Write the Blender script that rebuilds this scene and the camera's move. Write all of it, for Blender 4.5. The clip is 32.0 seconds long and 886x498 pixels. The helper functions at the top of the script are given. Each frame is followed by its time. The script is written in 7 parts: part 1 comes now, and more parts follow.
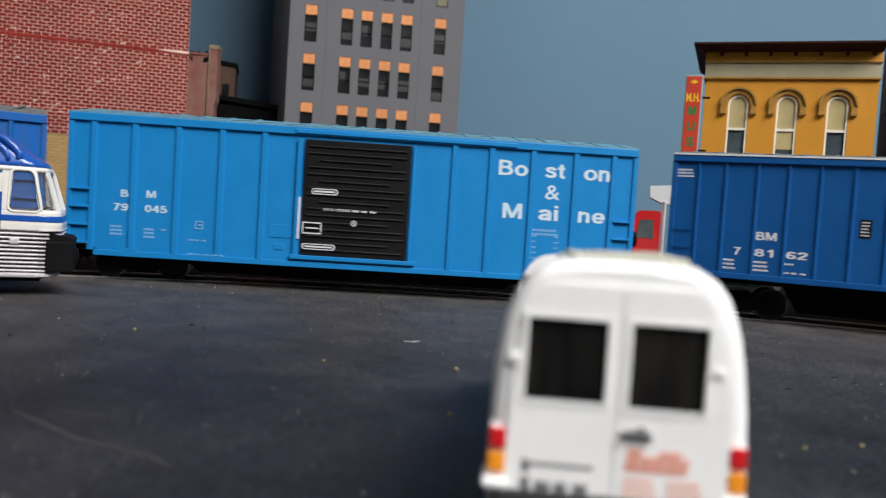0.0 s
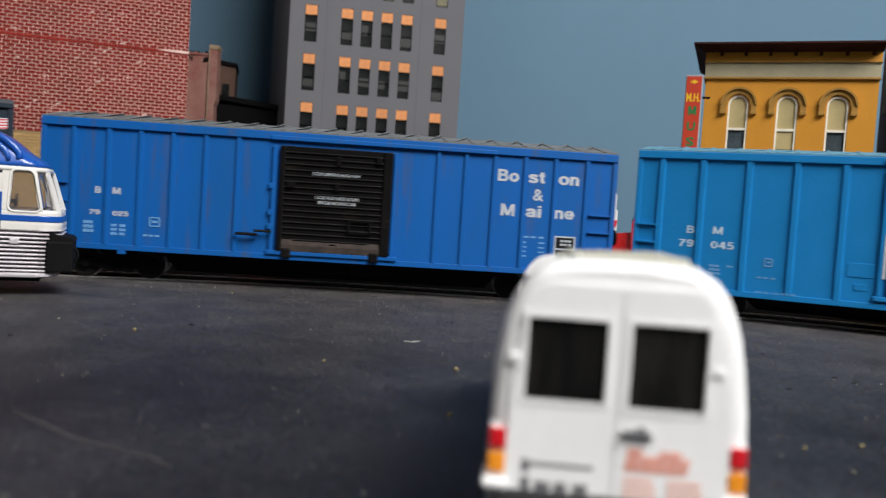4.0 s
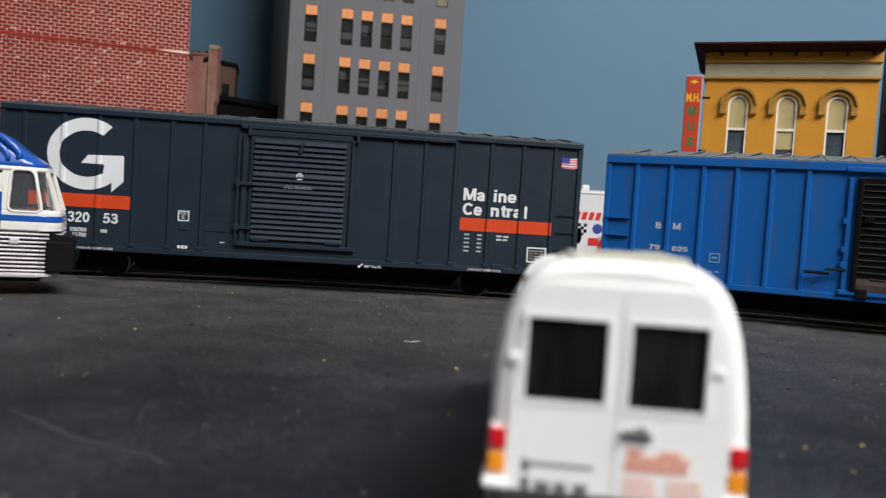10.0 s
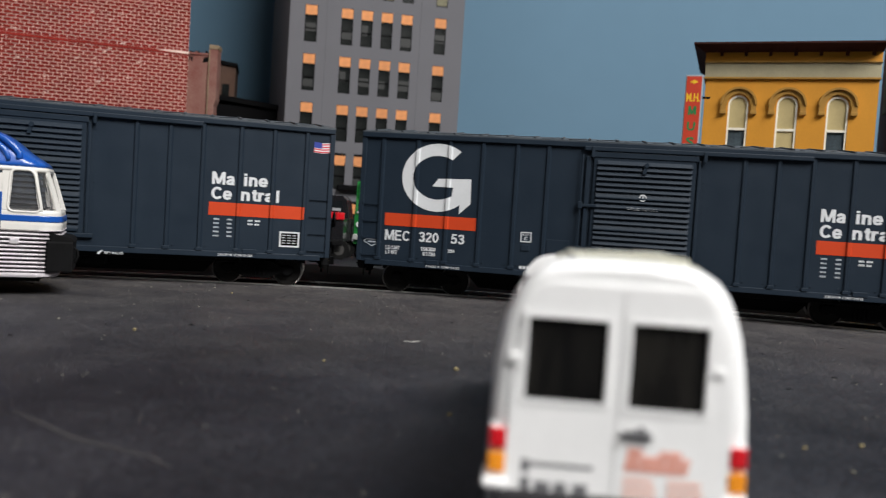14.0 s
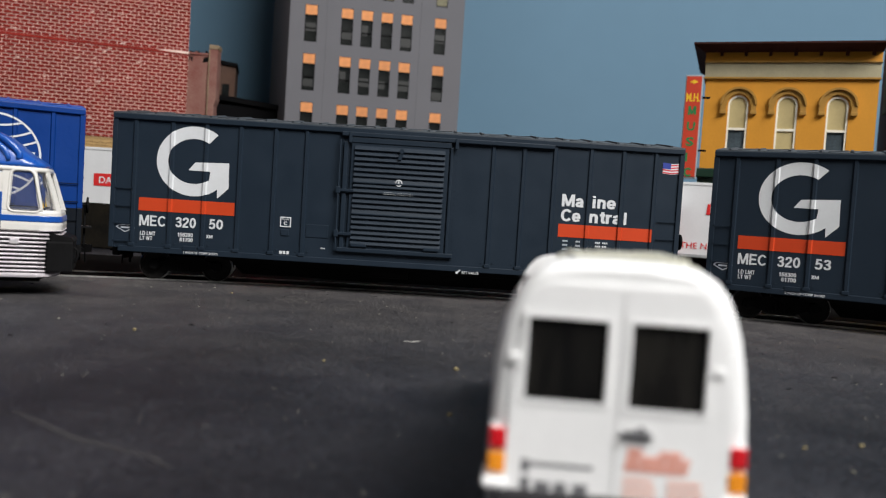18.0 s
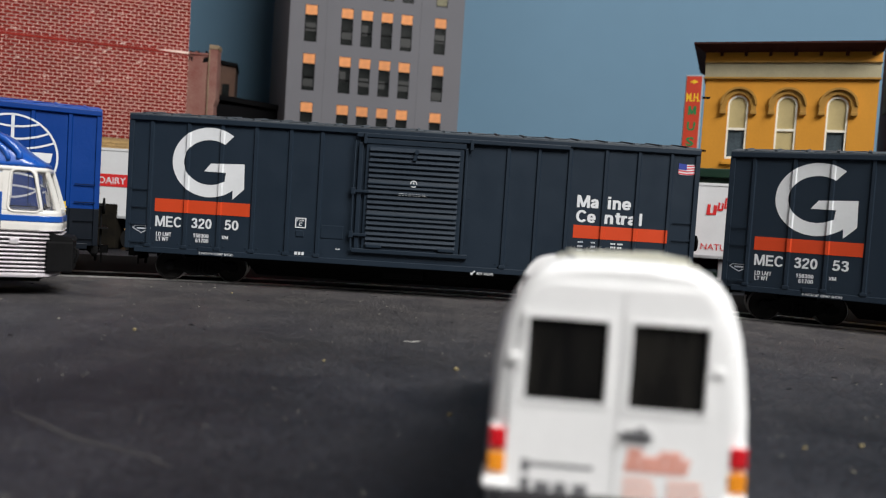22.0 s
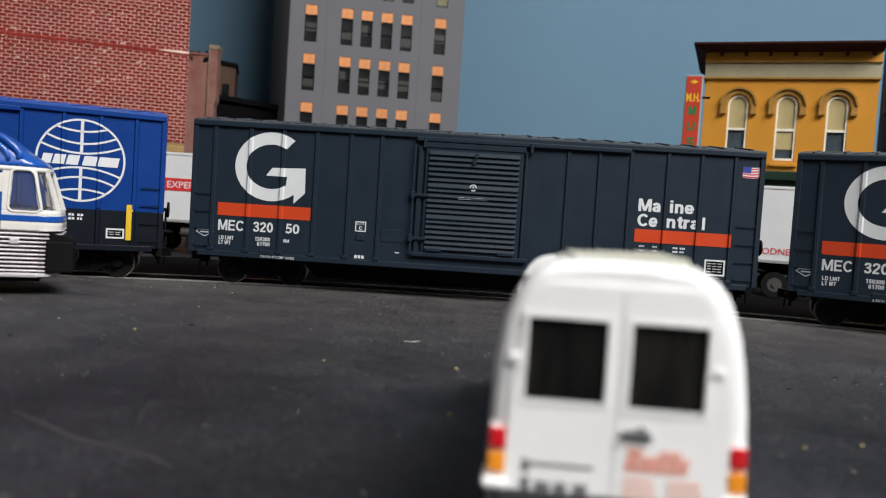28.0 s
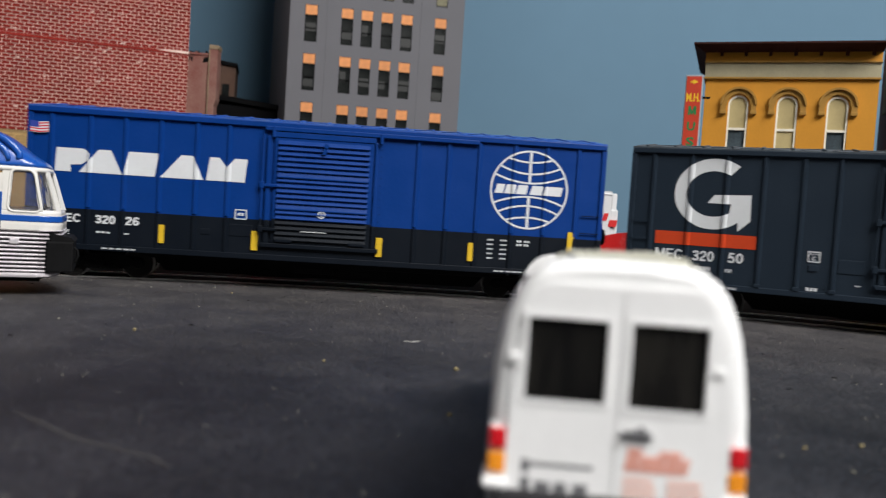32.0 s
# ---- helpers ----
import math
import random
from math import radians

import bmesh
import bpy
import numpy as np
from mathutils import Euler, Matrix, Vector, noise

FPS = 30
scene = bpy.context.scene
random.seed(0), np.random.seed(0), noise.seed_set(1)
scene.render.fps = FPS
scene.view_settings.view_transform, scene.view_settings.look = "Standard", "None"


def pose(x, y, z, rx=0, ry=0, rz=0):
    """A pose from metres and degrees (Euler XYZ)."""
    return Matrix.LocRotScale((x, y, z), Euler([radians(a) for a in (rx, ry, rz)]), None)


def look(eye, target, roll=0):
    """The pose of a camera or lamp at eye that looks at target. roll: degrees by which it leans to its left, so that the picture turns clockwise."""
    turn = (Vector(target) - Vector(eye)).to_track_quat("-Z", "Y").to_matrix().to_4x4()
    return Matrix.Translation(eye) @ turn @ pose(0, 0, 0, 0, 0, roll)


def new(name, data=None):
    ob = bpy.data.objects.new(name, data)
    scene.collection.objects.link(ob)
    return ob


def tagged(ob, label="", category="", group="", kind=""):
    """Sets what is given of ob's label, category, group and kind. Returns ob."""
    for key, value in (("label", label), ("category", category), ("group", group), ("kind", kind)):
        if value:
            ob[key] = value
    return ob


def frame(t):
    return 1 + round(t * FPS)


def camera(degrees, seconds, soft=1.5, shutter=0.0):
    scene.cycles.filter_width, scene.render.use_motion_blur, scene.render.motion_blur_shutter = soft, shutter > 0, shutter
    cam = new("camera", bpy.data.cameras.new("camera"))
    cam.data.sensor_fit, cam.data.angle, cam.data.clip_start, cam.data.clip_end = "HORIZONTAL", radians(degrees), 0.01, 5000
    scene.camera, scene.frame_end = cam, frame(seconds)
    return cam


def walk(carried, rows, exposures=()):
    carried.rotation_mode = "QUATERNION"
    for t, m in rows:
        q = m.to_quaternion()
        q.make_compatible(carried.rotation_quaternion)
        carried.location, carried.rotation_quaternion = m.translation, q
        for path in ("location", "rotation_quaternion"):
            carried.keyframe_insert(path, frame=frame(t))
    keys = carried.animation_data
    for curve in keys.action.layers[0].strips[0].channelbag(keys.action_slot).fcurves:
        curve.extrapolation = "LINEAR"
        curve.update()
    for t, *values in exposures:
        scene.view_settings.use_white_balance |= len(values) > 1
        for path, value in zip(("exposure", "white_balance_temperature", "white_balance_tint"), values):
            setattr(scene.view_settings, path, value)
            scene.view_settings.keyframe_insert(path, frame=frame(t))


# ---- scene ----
cam = camera(57.73, 32.0, soft=1.2, shutter=0.5)
EYE = (0.0, 0.0, 0.028735)
TILT = -2.7735
LEAN = 3.6427
AIM = (0.0, math.cos(radians(TILT)), 0.028735 + math.sin(radians(TILT)))
walk(cam, [(0.0, look(EYE, AIM, LEAN)), (32.0, look(EYE, AIM, LEAN))], exposures=[(0.0, 0.0), (32.0, 0.0)])
cam.data.dof.use_dof = True
cam.data.dof.focus_distance = 0.265
cam.data.dof.aperture_fstop = 27.0

# ---- light: unseen key lamp for the ceiling lights, an added fill lamp, dim bounced light ----
world = bpy.data.worlds.new("room_air")
scene.world = world
world.use_nodes = True
world.node_tree.nodes["Background"].inputs[0].default_value = (0.80, 0.90, 1.0, 1)
world.node_tree.nodes["Background"].inputs[1].default_value = 0.008


def lamp(name, at, aim, sx, sy, watts, colour):
    data = bpy.data.lights.new(name, "AREA")
    data.shape, data.size, data.size_y, data.energy, data.color = "RECTANGLE", sx, sy, watts, colour
    ob = new(name, data)
    ob.matrix_world = look(at, aim)
    return ob


lamp("unseen_lamp", (0.66, -0.46, 1.0), (0.0, 0.28, 0.03), 0.80, 0.65, 34.5, (1.0, 0.985, 0.965))
# fill lamp added to lift the left sides, with no known source
lamp("unseen_lamp", (-0.50, -0.55, 1.10), (0.05, 0.25, 0.0), 0.7, 0.7, 3.2, (1.0, 0.975, 0.955))

# ---- materials ----
U = 0.001


def mat(name, colour, rough=0.5, metal=0.0, vary=0.12, scale=120.0, fine=900.0, bump=0.15, dist=0.0003, coat=0.0,
        other=None, spot=0.5, glow=0.0, piece=0.0, stretch=None, spec=0.4, rust=None):
    """Painted plastic, metal or card: two scales of noise in colour and gloss, fine relief."""
    m = bpy.data.materials.new(name)
    m.use_nodes = True
    nt = m.node_tree
    L = nt.links.new
    b = nt.nodes["Principled BSDF"]
    tc = nt.nodes.new("ShaderNodeTexCoord")
    src = tc.outputs["Object"]
    if stretch:
        mp = nt.nodes.new("ShaderNodeMapping")
        mp.inputs["Scale"].default_value = stretch
        L(src, mp.inputs["Vector"])
        src = mp.outputs["Vector"]
    n1 = nt.nodes.new("ShaderNodeTexNoise")
    n1.inputs["Scale"].default_value = scale
    n1.inputs["Detail"].default_value = 5
    n2 = nt.nodes.new("ShaderNodeTexNoise")
    n2.inputs["Scale"].default_value = fine
    n2.inputs["Detail"].default_value = 3
    L(src, n1.inputs["Vector"])
    L(src, n2.inputs["Vector"])
    ramp = nt.nodes.new("ShaderNodeValToRGB")
    c = Vector(colour)
    lo = tuple(max(0, v * (1 - vary)) for v in c)
    hi = tuple(min(1, v * (1 + vary)) for v in c)
    if other:
        lo, hi = tuple(other), tuple(colour)
    ramp.color_ramp.elements[0].color, ramp.color_ramp.elements[1].color = (*lo, 1), (*hi, 1)
    ramp.color_ramp.elements[0].position, ramp.color_ramp.elements[1].position = spot - 0.18, spot + 0.18
    mixn = nt.nodes.new("ShaderNodeMix")
    mixn.data_type = "FLOAT"
    mixn.inputs[0].default_value = 0.35
    L(n1.outputs["Fac"], mixn.inputs[2])
    L(n2.outputs["Fac"], mixn.inputs[3])
    L(mixn.outputs[0], ramp.inputs["Fac"])
    col = ramp.outputs["Color"]
    if piece:
        oi = nt.nodes.new("ShaderNodeObjectInfo")
        hsv = nt.nodes.new("ShaderNodeHueSaturation")
        mr = nt.nodes.new("ShaderNodeMapRange")
        mr.inputs[3].default_value, mr.inputs[4].default_value = 1 - piece, 1 + piece
        L(oi.outputs["Random"], mr.inputs[0])
        L(mr.outputs[0], hsv.inputs["Value"])
        L(col, hsv.inputs["Color"])
        col = hsv.outputs["Color"]
    if rust:
        # upright streaks and blotches of rust or grime
        tint, lo_at, hi_at, most, squash = rust
        mp2 = nt.nodes.new("ShaderNodeMapping")
        mp2.inputs["Scale"].default_value = squash
        L(tc.outputs["Object"], mp2.inputs["Vector"])
        n3 = nt.nodes.new("ShaderNodeTexNoise")
        n3.inputs["Scale"].default_value, n3.inputs["Detail"].default_value, n3.inputs["Roughness"].default_value = 260.0, 6, 0.65
        L(mp2.outputs["Vector"], n3.inputs["Vector"])
        cut = nt.nodes.new("ShaderNodeMapRange")
        cut.inputs[1].default_value, cut.inputs[2].default_value, cut.inputs[4].default_value = lo_at, hi_at, most
        L(n3.outputs["Fac"], cut.inputs[0])
        mx = nt.nodes.new("ShaderNodeMix")
        mx.data_type = "RGBA"
        mx.inputs[7].default_value = (*tint, 1)
        L(cut.outputs[0], mx.inputs[0])
        L(col, mx.inputs[6])
        col = mx.outputs[2]
    L(col, b.inputs["Base Color"])
    rr = nt.nodes.new("ShaderNodeMapRange")
    rr.inputs[3].default_value, rr.inputs[4].default_value = max(0.02, rough - 0.1), min(1, rough + 0.12)
    L(n1.outputs["Fac"], rr.inputs[0])
    L(rr.outputs[0], b.inputs["Roughness"])
    b.inputs["Metallic"].default_value = metal
    b.inputs["Specular IOR Level"].default_value = spec
    b.inputs["Coat Weight"].default_value = coat
    if bump:
        bp = nt.nodes.new("ShaderNodeBump")
        bp.inputs["Strength"].default_value = bump
        bp.inputs["Distance"].default_value = dist
        L(n2.outputs["Fac"], bp.inputs["Height"])
        L(bp.outputs["Normal"], b.inputs["Normal"])
    if glow:
        b.inputs["Emission Color"].default_value = (*colour, 1)
        b.inputs["Emission Strength"].default_value = glow
    return m


def glass(name, tint, rough=0.03, clear=0.7):
    m = bpy.data.materials.new(name)
    m.use_nodes = True
    b = m.node_tree.nodes["Principled BSDF"]
    b.inputs["Base Color"].default_value = (*tint, 1)
    b.inputs["Roughness"].default_value = rough
    b.inputs["Transmission Weight"].default_value = clear
    b.inputs["IOR"].default_value = 1.3
    return m


SKYBLUE = mat("paint_light_blue", (0.008, 0.195, 0.49), 0.42, vary=0.06, spec=0.3)
BLUE = mat("paint_weathered_blue", (0.0015, 0.095, 0.365), 0.5, spec=0.25, other=(0.008, 0.090, 0.29), spot=0.42, scale=80, stretch=(1, 1, 0.18), rust=((0.066, 0.068, 0.078), 0.54, 0.76, 0.6, (1.2, 1.2, 0.12)))
DARKBLUE = mat("paint_deep_blue", (0.003, 0.076, 0.265), 0.45, vary=0.08, spec=0.3)
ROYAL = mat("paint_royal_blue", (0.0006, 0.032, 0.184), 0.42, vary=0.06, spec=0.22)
LOWSLATE = mat("paint_dark_slate", (0.0030, 0.0055, 0.0100), 0.46, vary=0.08, spec=0.20, bump=0.04)
SLATE = mat("paint_slate_grey", (0.0112, 0.0198, 0.0318), 0.47, vary=0.08, spec=0.26, bump=0.04)
BLACKP = mat("paint_black", (0.006, 0.0055, 0.0065), 0.45, vary=0.2, spec=0.25)
RUSTY = mat("door_rust_black", (0.0030, 0.0025, 0.0025), 0.42, spec=0.2, vary=0.25, scale=90, rust=((0.05, 0.032, 0.025), 0.60, 0.80, 0.6, (0.35, 1, 0.9)))
UNDER = mat("underframe_black", (0.004, 0.004, 0.0045), 0.7, vary=0.3, spec=0.12)
WHITE = mat("lettering_white", (0.63, 0.645, 0.66), 0.5, vary=0.05, bump=0)
GREYLET = mat("lettering_worn", (0.50, 0.52, 0.54), 0.6, other=(0.30, 0.36, 0.45), spot=0.42, bump=0, scale=400)
FAINT = mat("lettering_faint", (0.16, 0.36, 0.62), 0.6, vary=0.1, bump=0)
ORANGE = mat("stripe_orange_red", (0.52, 0.052, 0.013), 0.5, vary=0.05, bump=0, spec=0.25)
YELLOW = mat("tape_yellow", (0.65, 0.42, 0.02), 0.5, vary=0.1, bump=0)
FLAGRED = mat("flag_red", (0.55, 0.05, 0.07), 0.5, bump=0)
FLAGBLUE = mat("flag_blue", (0.03, 0.05, 0.28), 0.5, bump=0)
STEEL = mat("wheel_steel", (0.32, 0.31, 0.30), 0.32, 1.0, vary=0.25, fine=2500)
RAILM = mat("rail_steel", (0.58, 0.57, 0.55), 0.36, 0.85, vary=0.3, scale=300)
GALV = mat("roof_dusty_grey", (0.15, 0.165, 0.175), 0.7, other=(0.07, 0.075, 0.08), spot=0.46, scale=220)
ROOFSLATE = mat("roof_slate", (0.080, 0.092, 0.104), 0.6, spec=0.25, other=(0.030, 0.036, 0.044), spot=0.45)
ROOFTEAL = mat("roof_teal", (0.10, 0.24, 0.33), 0.6, vary=0.2)


# ---- mesh helpers: millimetres in, metres out ----
def bmn():
    return bmesh.new()


def box(bm, x0, x1, y0, y1, z0, z1, bev=0.0):
    r = bmesh.ops.create_cube(bm, size=1.0)
    vs = r["verts"]
    for v in vs:
        v.co = Vector((x0 + (v.co.x + 0.5) * (x1 - x0), y0 + (v.co.y + 0.5) * (y1 - y0), z0 + (v.co.z + 0.5) * (z1 - z0)))
    if bev:
        es = list({e for v in vs for e in v.link_edges})
        bmesh.ops.bevel(bm, geom=es, offset=bev, segments=2, affect="EDGES", profile=0.6)
    return bm


def prism(bm, pts, a, b, axis="y"):
    """Extrudes a closed outline: (x, z) along y, (y, z) along x, or (x, y) along z."""
    def at(p, d):
        return {"y": (p[0], d, p[1]), "x": (d, p[0], p[1]), "z": (p[0], p[1], d)}[axis]
    va = [bm.verts.new(at(p, a)) for p in pts]
    vb = [bm.verts.new(at(p, b)) for p in pts]
    n = len(pts)
    fs = [bm.faces.new(va), bm.faces.new(vb[::-1])]
    for i in range(n):
        fs.append(bm.faces.new((va[i], vb[i], vb[(i + 1) % n], va[(i + 1) % n])))
    bmesh.ops.recalc_face_normals(bm, faces=fs)
    return bm


def cyl(bm, c, r, length, axis="y", seg=24, r2=None):
    rot = {"y": Matrix.Rotation(radians(90), 4, "X"), "x": Matrix.Rotation(radians(90), 4, "Y"), "z": Matrix.Identity(4)}[axis]
    bmesh.ops.create_cone(bm, cap_ends=True, segments=seg, radius1=r, radius2=r if r2 is None else r2, depth=length,
                          matrix=Matrix.Translation(c) @ rot)
    return bm


def loft(bm, rings, cap=True):
    """Skins a row of equal-length closed rings of points."""
    vr = [[bm.verts.new(p) for p in ring] for ring in rings]
    n = len(rings[0])
    fs = []
    for a, b in zip(vr, vr[1:]):
        for i in range(n):
            fs.append(bm.faces.new((a[i], a[(i + 1) % n], b[(i + 1) % n], b[i])))
    if cap:
        fs.append(bm.faces.new(vr[0][::-1]))
        fs.append(bm.faces.new(vr[-1]))
    bmesh.ops.recalc_face_normals(bm, faces=fs)
    return bm


def mesh_of(name, bm, material, smooth=False):
    bmesh.ops.scale(bm, vec=(U, U, U), verts=bm.verts)
    me = bpy.data.meshes.new(name)
    bm.to_mesh(me)
    bm.free()
    me.materials.append(material)
    if smooth:
        for p in me.polygons:
            p.use_smooth = True
    return me


def part(name, bm, material, parent, label="", smooth=False, at=None):
    me = bm if isinstance(bm, bpy.types.Mesh) else mesh_of(name, bm, material, smooth)
    ob = new(name, me)
    ob.parent = parent
    if at:
        ob.location = Vector(at) * U
    if label:
        tagged(ob, label)
    return ob


def thing(name, x, y, z, rz, label, category, group="", kind=""):
    ob = new(name)
    ob.empty_display_size = 0.005
    ob.matrix_world = pose(x * U, y * U, z * U, 0, 0, rz)
    return tagged(ob, label, category, group, kind)


def ellipse(cx, cz, rx, rz, a0=0, a1=360, n=18):
    return [(cx + rx * math.cos(radians(a0 + (a1 - a0) * k / n)), cz + rz * math.sin(radians(a0 + (a1 - a0) * k / n))) for k in range(n + 1)]


# plain grotesque capitals, small letters and figures as strokes: (advance, stroke lines)
SIX = [(0.45, 0.74), (0.38, 0.87), (0.26, 0.905), (0.14, 0.8), (0.09, 0.5), (0.09, 0.3), (0.14, 0.15), (0.27, 0.09), (0.40, 0.15), (0.45, 0.3), (0.40, 0.46), (0.27, 0.53), (0.16, 0.48)]
GLYPH = {
    "B": (0.72, [[(0.095, 0), (0.095, 1)], [(0.1, 0.905), (0.36, 0.905), (0.47, 0.87), (0.53, 0.74), (0.48, 0.6), (0.36, 0.53), (0.1, 0.53)], [(0.36, 0.53), (0.52, 0.48), (0.59, 0.31), (0.52, 0.14), (0.38, 0.095), (0.1, 0.095)]]),
    "o": (0.64, [ellipse(0.31, 0.37, 0.22, 0.285)]),
    "s": (0.56, [[(0.46, 0.53), (0.41, 0.62), (0.28, 0.655), (0.15, 0.62), (0.11, 0.54), (0.16, 0.45), (0.29, 0.40), (0.42, 0.34), (0.47, 0.24), (0.42, 0.13), (0.28, 0.09), (0.14, 0.12), (0.08, 0.22)]]),
    "t": (0.38, [[(0.19, 0.93), (0.19, 0.2), (0.23, 0.11), (0.35, 0.09)], [(0.02, 0.665), (0.35, 0.665)]]),
    "n": (0.60, [[(0.095, 0), (0.095, 0.745)], [(0.10, 0.48), (0.15, 0.60), (0.27, 0.655), (0.39, 0.61), (0.43, 0.48), (0.43, 0)]]),
    "M": (0.90, [[(0.09, 0), (0.09, 1)], [(0.75, 0), (0.75, 1)], [(0.13, 0.98), (0.42, 0.06)], [(0.42, 0.06), (0.71, 0.98)]]),
    "a": (0.58, [[(0.09, 0.5), (0.13, 0.61), (0.26, 0.655), (0.38, 0.61), (0.425, 0.5), (0.425, 0)], [(0.42, 0.41), (0.29, 0.385), (0.15, 0.33), (0.09, 0.21), (0.14, 0.11), (0.25, 0.09), (0.37, 0.15), (0.42, 0.25)]]),
    "i": (0.30, [[(0.095, 0), (0.095, 0.745)], [(0.095, 0.84), (0.095, 1)]]),
    "e": (0.60, [[(0.12, 0.36), (0.46, 0.36), (0.45, 0.5), (0.38, 0.62), (0.27, 0.655), (0.15, 0.61), (0.09, 0.48), (0.09, 0.26), (0.15, 0.13), (0.27, 0.09), (0.39, 0.12), (0.46, 0.21)]]),
    "C": (0.76, [ellipse(0.38, 0.5, 0.285, 0.41, 38, 322)]),
    "r": (0.40, [[(0.095, 0), (0.095, 0.745)], [(0.10, 0.46), (0.15, 0.59), (0.24, 0.65), (0.35, 0.65)]]),
    "l": (0.30, [[(0.095, 0), (0.095, 1)]]),
    "E": (0.66, [[(0.095, 0), (0.095, 1)], [(0.1, 0.905), (0.58, 0.905)], [(0.1, 0.51), (0.54, 0.51)], [(0.1, 0.095), (0.60, 0.095)]]),
    "L": (0.58, [[(0.095, 1), (0.095, 0)], [(0.1, 0.095), (0.55, 0.095)]]),
    "D": (0.72, [[(0.095, 0), (0.095, 1)], [(0.1, 0.905), (0.33, 0.905), (0.5, 0.82), (0.58, 0.6), (0.58, 0.4), (0.5, 0.18), (0.33, 0.095), (0.1, 0.095)]]),
    "T": (0.60, [[(0.02, 0.905), (0.56, 0.905)], [(0.29, 0.86), (0.29, 0)]]),
    "W": (0.95, [[(0.05, 1), (0.24, 0.02)], [(0.24, 0.02), (0.44, 0.96)], [(0.44, 0.96), (0.64, 0.02)], [(0.64, 0.02), (0.83, 1)]]),
    "X": (0.68, [[(0.05, 0), (0.58, 1)], [(0.05, 1), (0.58, 0)]]),
    " ": (0.30, []),
    "0": (0.58, [ellipse(0.27, 0.5, 0.185, 0.405)]),
    "1": (0.58, [[(0.33, 0), (0.33, 1)], [(0.1, 0.74), (0.24, 0.78), (0.31, 0.9)]]),
    "2": (0.58, [[(0.09, 0.68), (0.13, 0.84), (0.27, 0.905), (0.41, 0.85), (0.45, 0.71), (0.40, 0.55), (0.14, 0.24), (0.10, 0.095), (0.49, 0.095)]]),
    "3": (0.58, [[(0.09, 0.73), (0.15, 0.87), (0.27, 0.905), (0.40, 0.85), (0.43, 0.72), (0.38, 0.58), (0.25, 0.52), (0.39, 0.46), (0.46, 0.3), (0.40, 0.14), (0.27, 0.09), (0.14, 0.13), (0.08, 0.27)]]),
    "4": (0.58, [[(0.38, 0), (0.38, 0.97)], [(0.34, 0.93), (0.08, 0.33), (0.52, 0.29)]]),
    "5": (0.58, [[(0.47, 0.905), (0.17, 0.905), (0.12, 0.5), (0.21, 0.57), (0.33, 0.58), (0.43, 0.5), (0.46, 0.33), (0.40, 0.15), (0.27, 0.09), (0.14, 0.12), (0.08, 0.24)]]),
    "6": (0.58, [SIX]),
    "7": (0.58, [[(0.06, 0.905), (0.46, 0.905), (0.30, 0.5), (0.20, 0)]]),
    "8": (0.58, [ellipse(0.27, 0.71, 0.155, 0.195), ellipse(0.27, 0.3, 0.185, 0.21)]),
    "9": (0.58, [[(0.54 - x, 1 - z) for x, z in SIX]]),
}


def stroke(bm, pts, w, y):
    """One flat mitred ribbon."""
    closed = math.hypot(pts[0][0] - pts[-1][0], pts[0][1] - pts[-1][1]) < 1e-6
    p = [Vector(q) for q in (pts[:-1] if closed else pts)]
    n = len(p)
    ring = []
    for k in range(n):
        a = p[k] - p[k - 1] if (closed or k) else p[1] - p[0]
        b = p[(k + 1) % n] - p[k] if (closed or k < n - 1) else p[-1] - p[-2]
        a, b = a.normalized(), b.normalized()
        na, nb = Vector((-a.y, a.x)), Vector((-b.y, b.x))
        m = (na + nb)
        m = m / max(0.5, m.length_squared / 2) if m.length > 0.1 else na
        ring.append((bm.verts.new((p[k].x + m.x * w / 2, y, p[k].y + m.y * w / 2)), bm.verts.new((p[k].x - m.x * w / 2, y, p[k].y - m.y * w / 2))))
    for k in range(n if closed else n - 1):
        a, b = ring[k], ring[(k + 1) % n]
        bm.faces.new((a[0], a[1], b[1], b[0]))


def letters(text, x, z, height, material, parent, y, width=None, name="lettering", bold=0.0, label=""):
    """Flat lettering on a near side; x, z: lower left corner; height: of the capitals."""
    if all(ch in GLYPH for ch in text):
        bm = bmn()
        at, k = 0.0, 0
        for ch in text:
            adv, lines = GLYPH[ch]
            for ln in lines:
                stroke(bm, [(px + at, pz) for px, pz in ln], 0.15 + bold * 2.2, -0.0004 * (k % 4))
                k += 1
            at += adv
        bmesh.ops.recalc_face_normals(bm, faces=bm.faces[:])
        x0, x1 = min(v.co.x for v in bm.verts), max(v.co.x for v in bm.verts)
        kx = height if width is None else width / (x1 - x0)
        for v in bm.verts:
            v.co = Vector((x + (v.co.x - x0) * kx, y + v.co.y * 8, z + v.co.z * height))
        return part(name, bm, material, parent, label)
    cu = bpy.data.curves.new(name, "FONT")
    cu.body, cu.size, cu.offset, cu.resolution_u = text, 1.0, bold, 3
    tmp = bpy.data.objects.new(name, cu)
    me = bpy.data.meshes.new_from_object(tmp)
    bpy.data.objects.remove(tmp)
    xs = [v.co.x for v in me.vertices]
    x0, x1 = min(xs), max(xs)
    k = height / 0.729
    kx = k if width is None else width / (x1 - x0)
    for v in me.vertices:
        v.co = Vector((x + (v.co.x - x0) * kx, y, z + v.co.y * k)) * U
    me.materials.clear()
    me.materials.append(material)
    ob = new(name, me)
    ob.parent = parent
    if label:
        tagged(ob, label)
    return ob


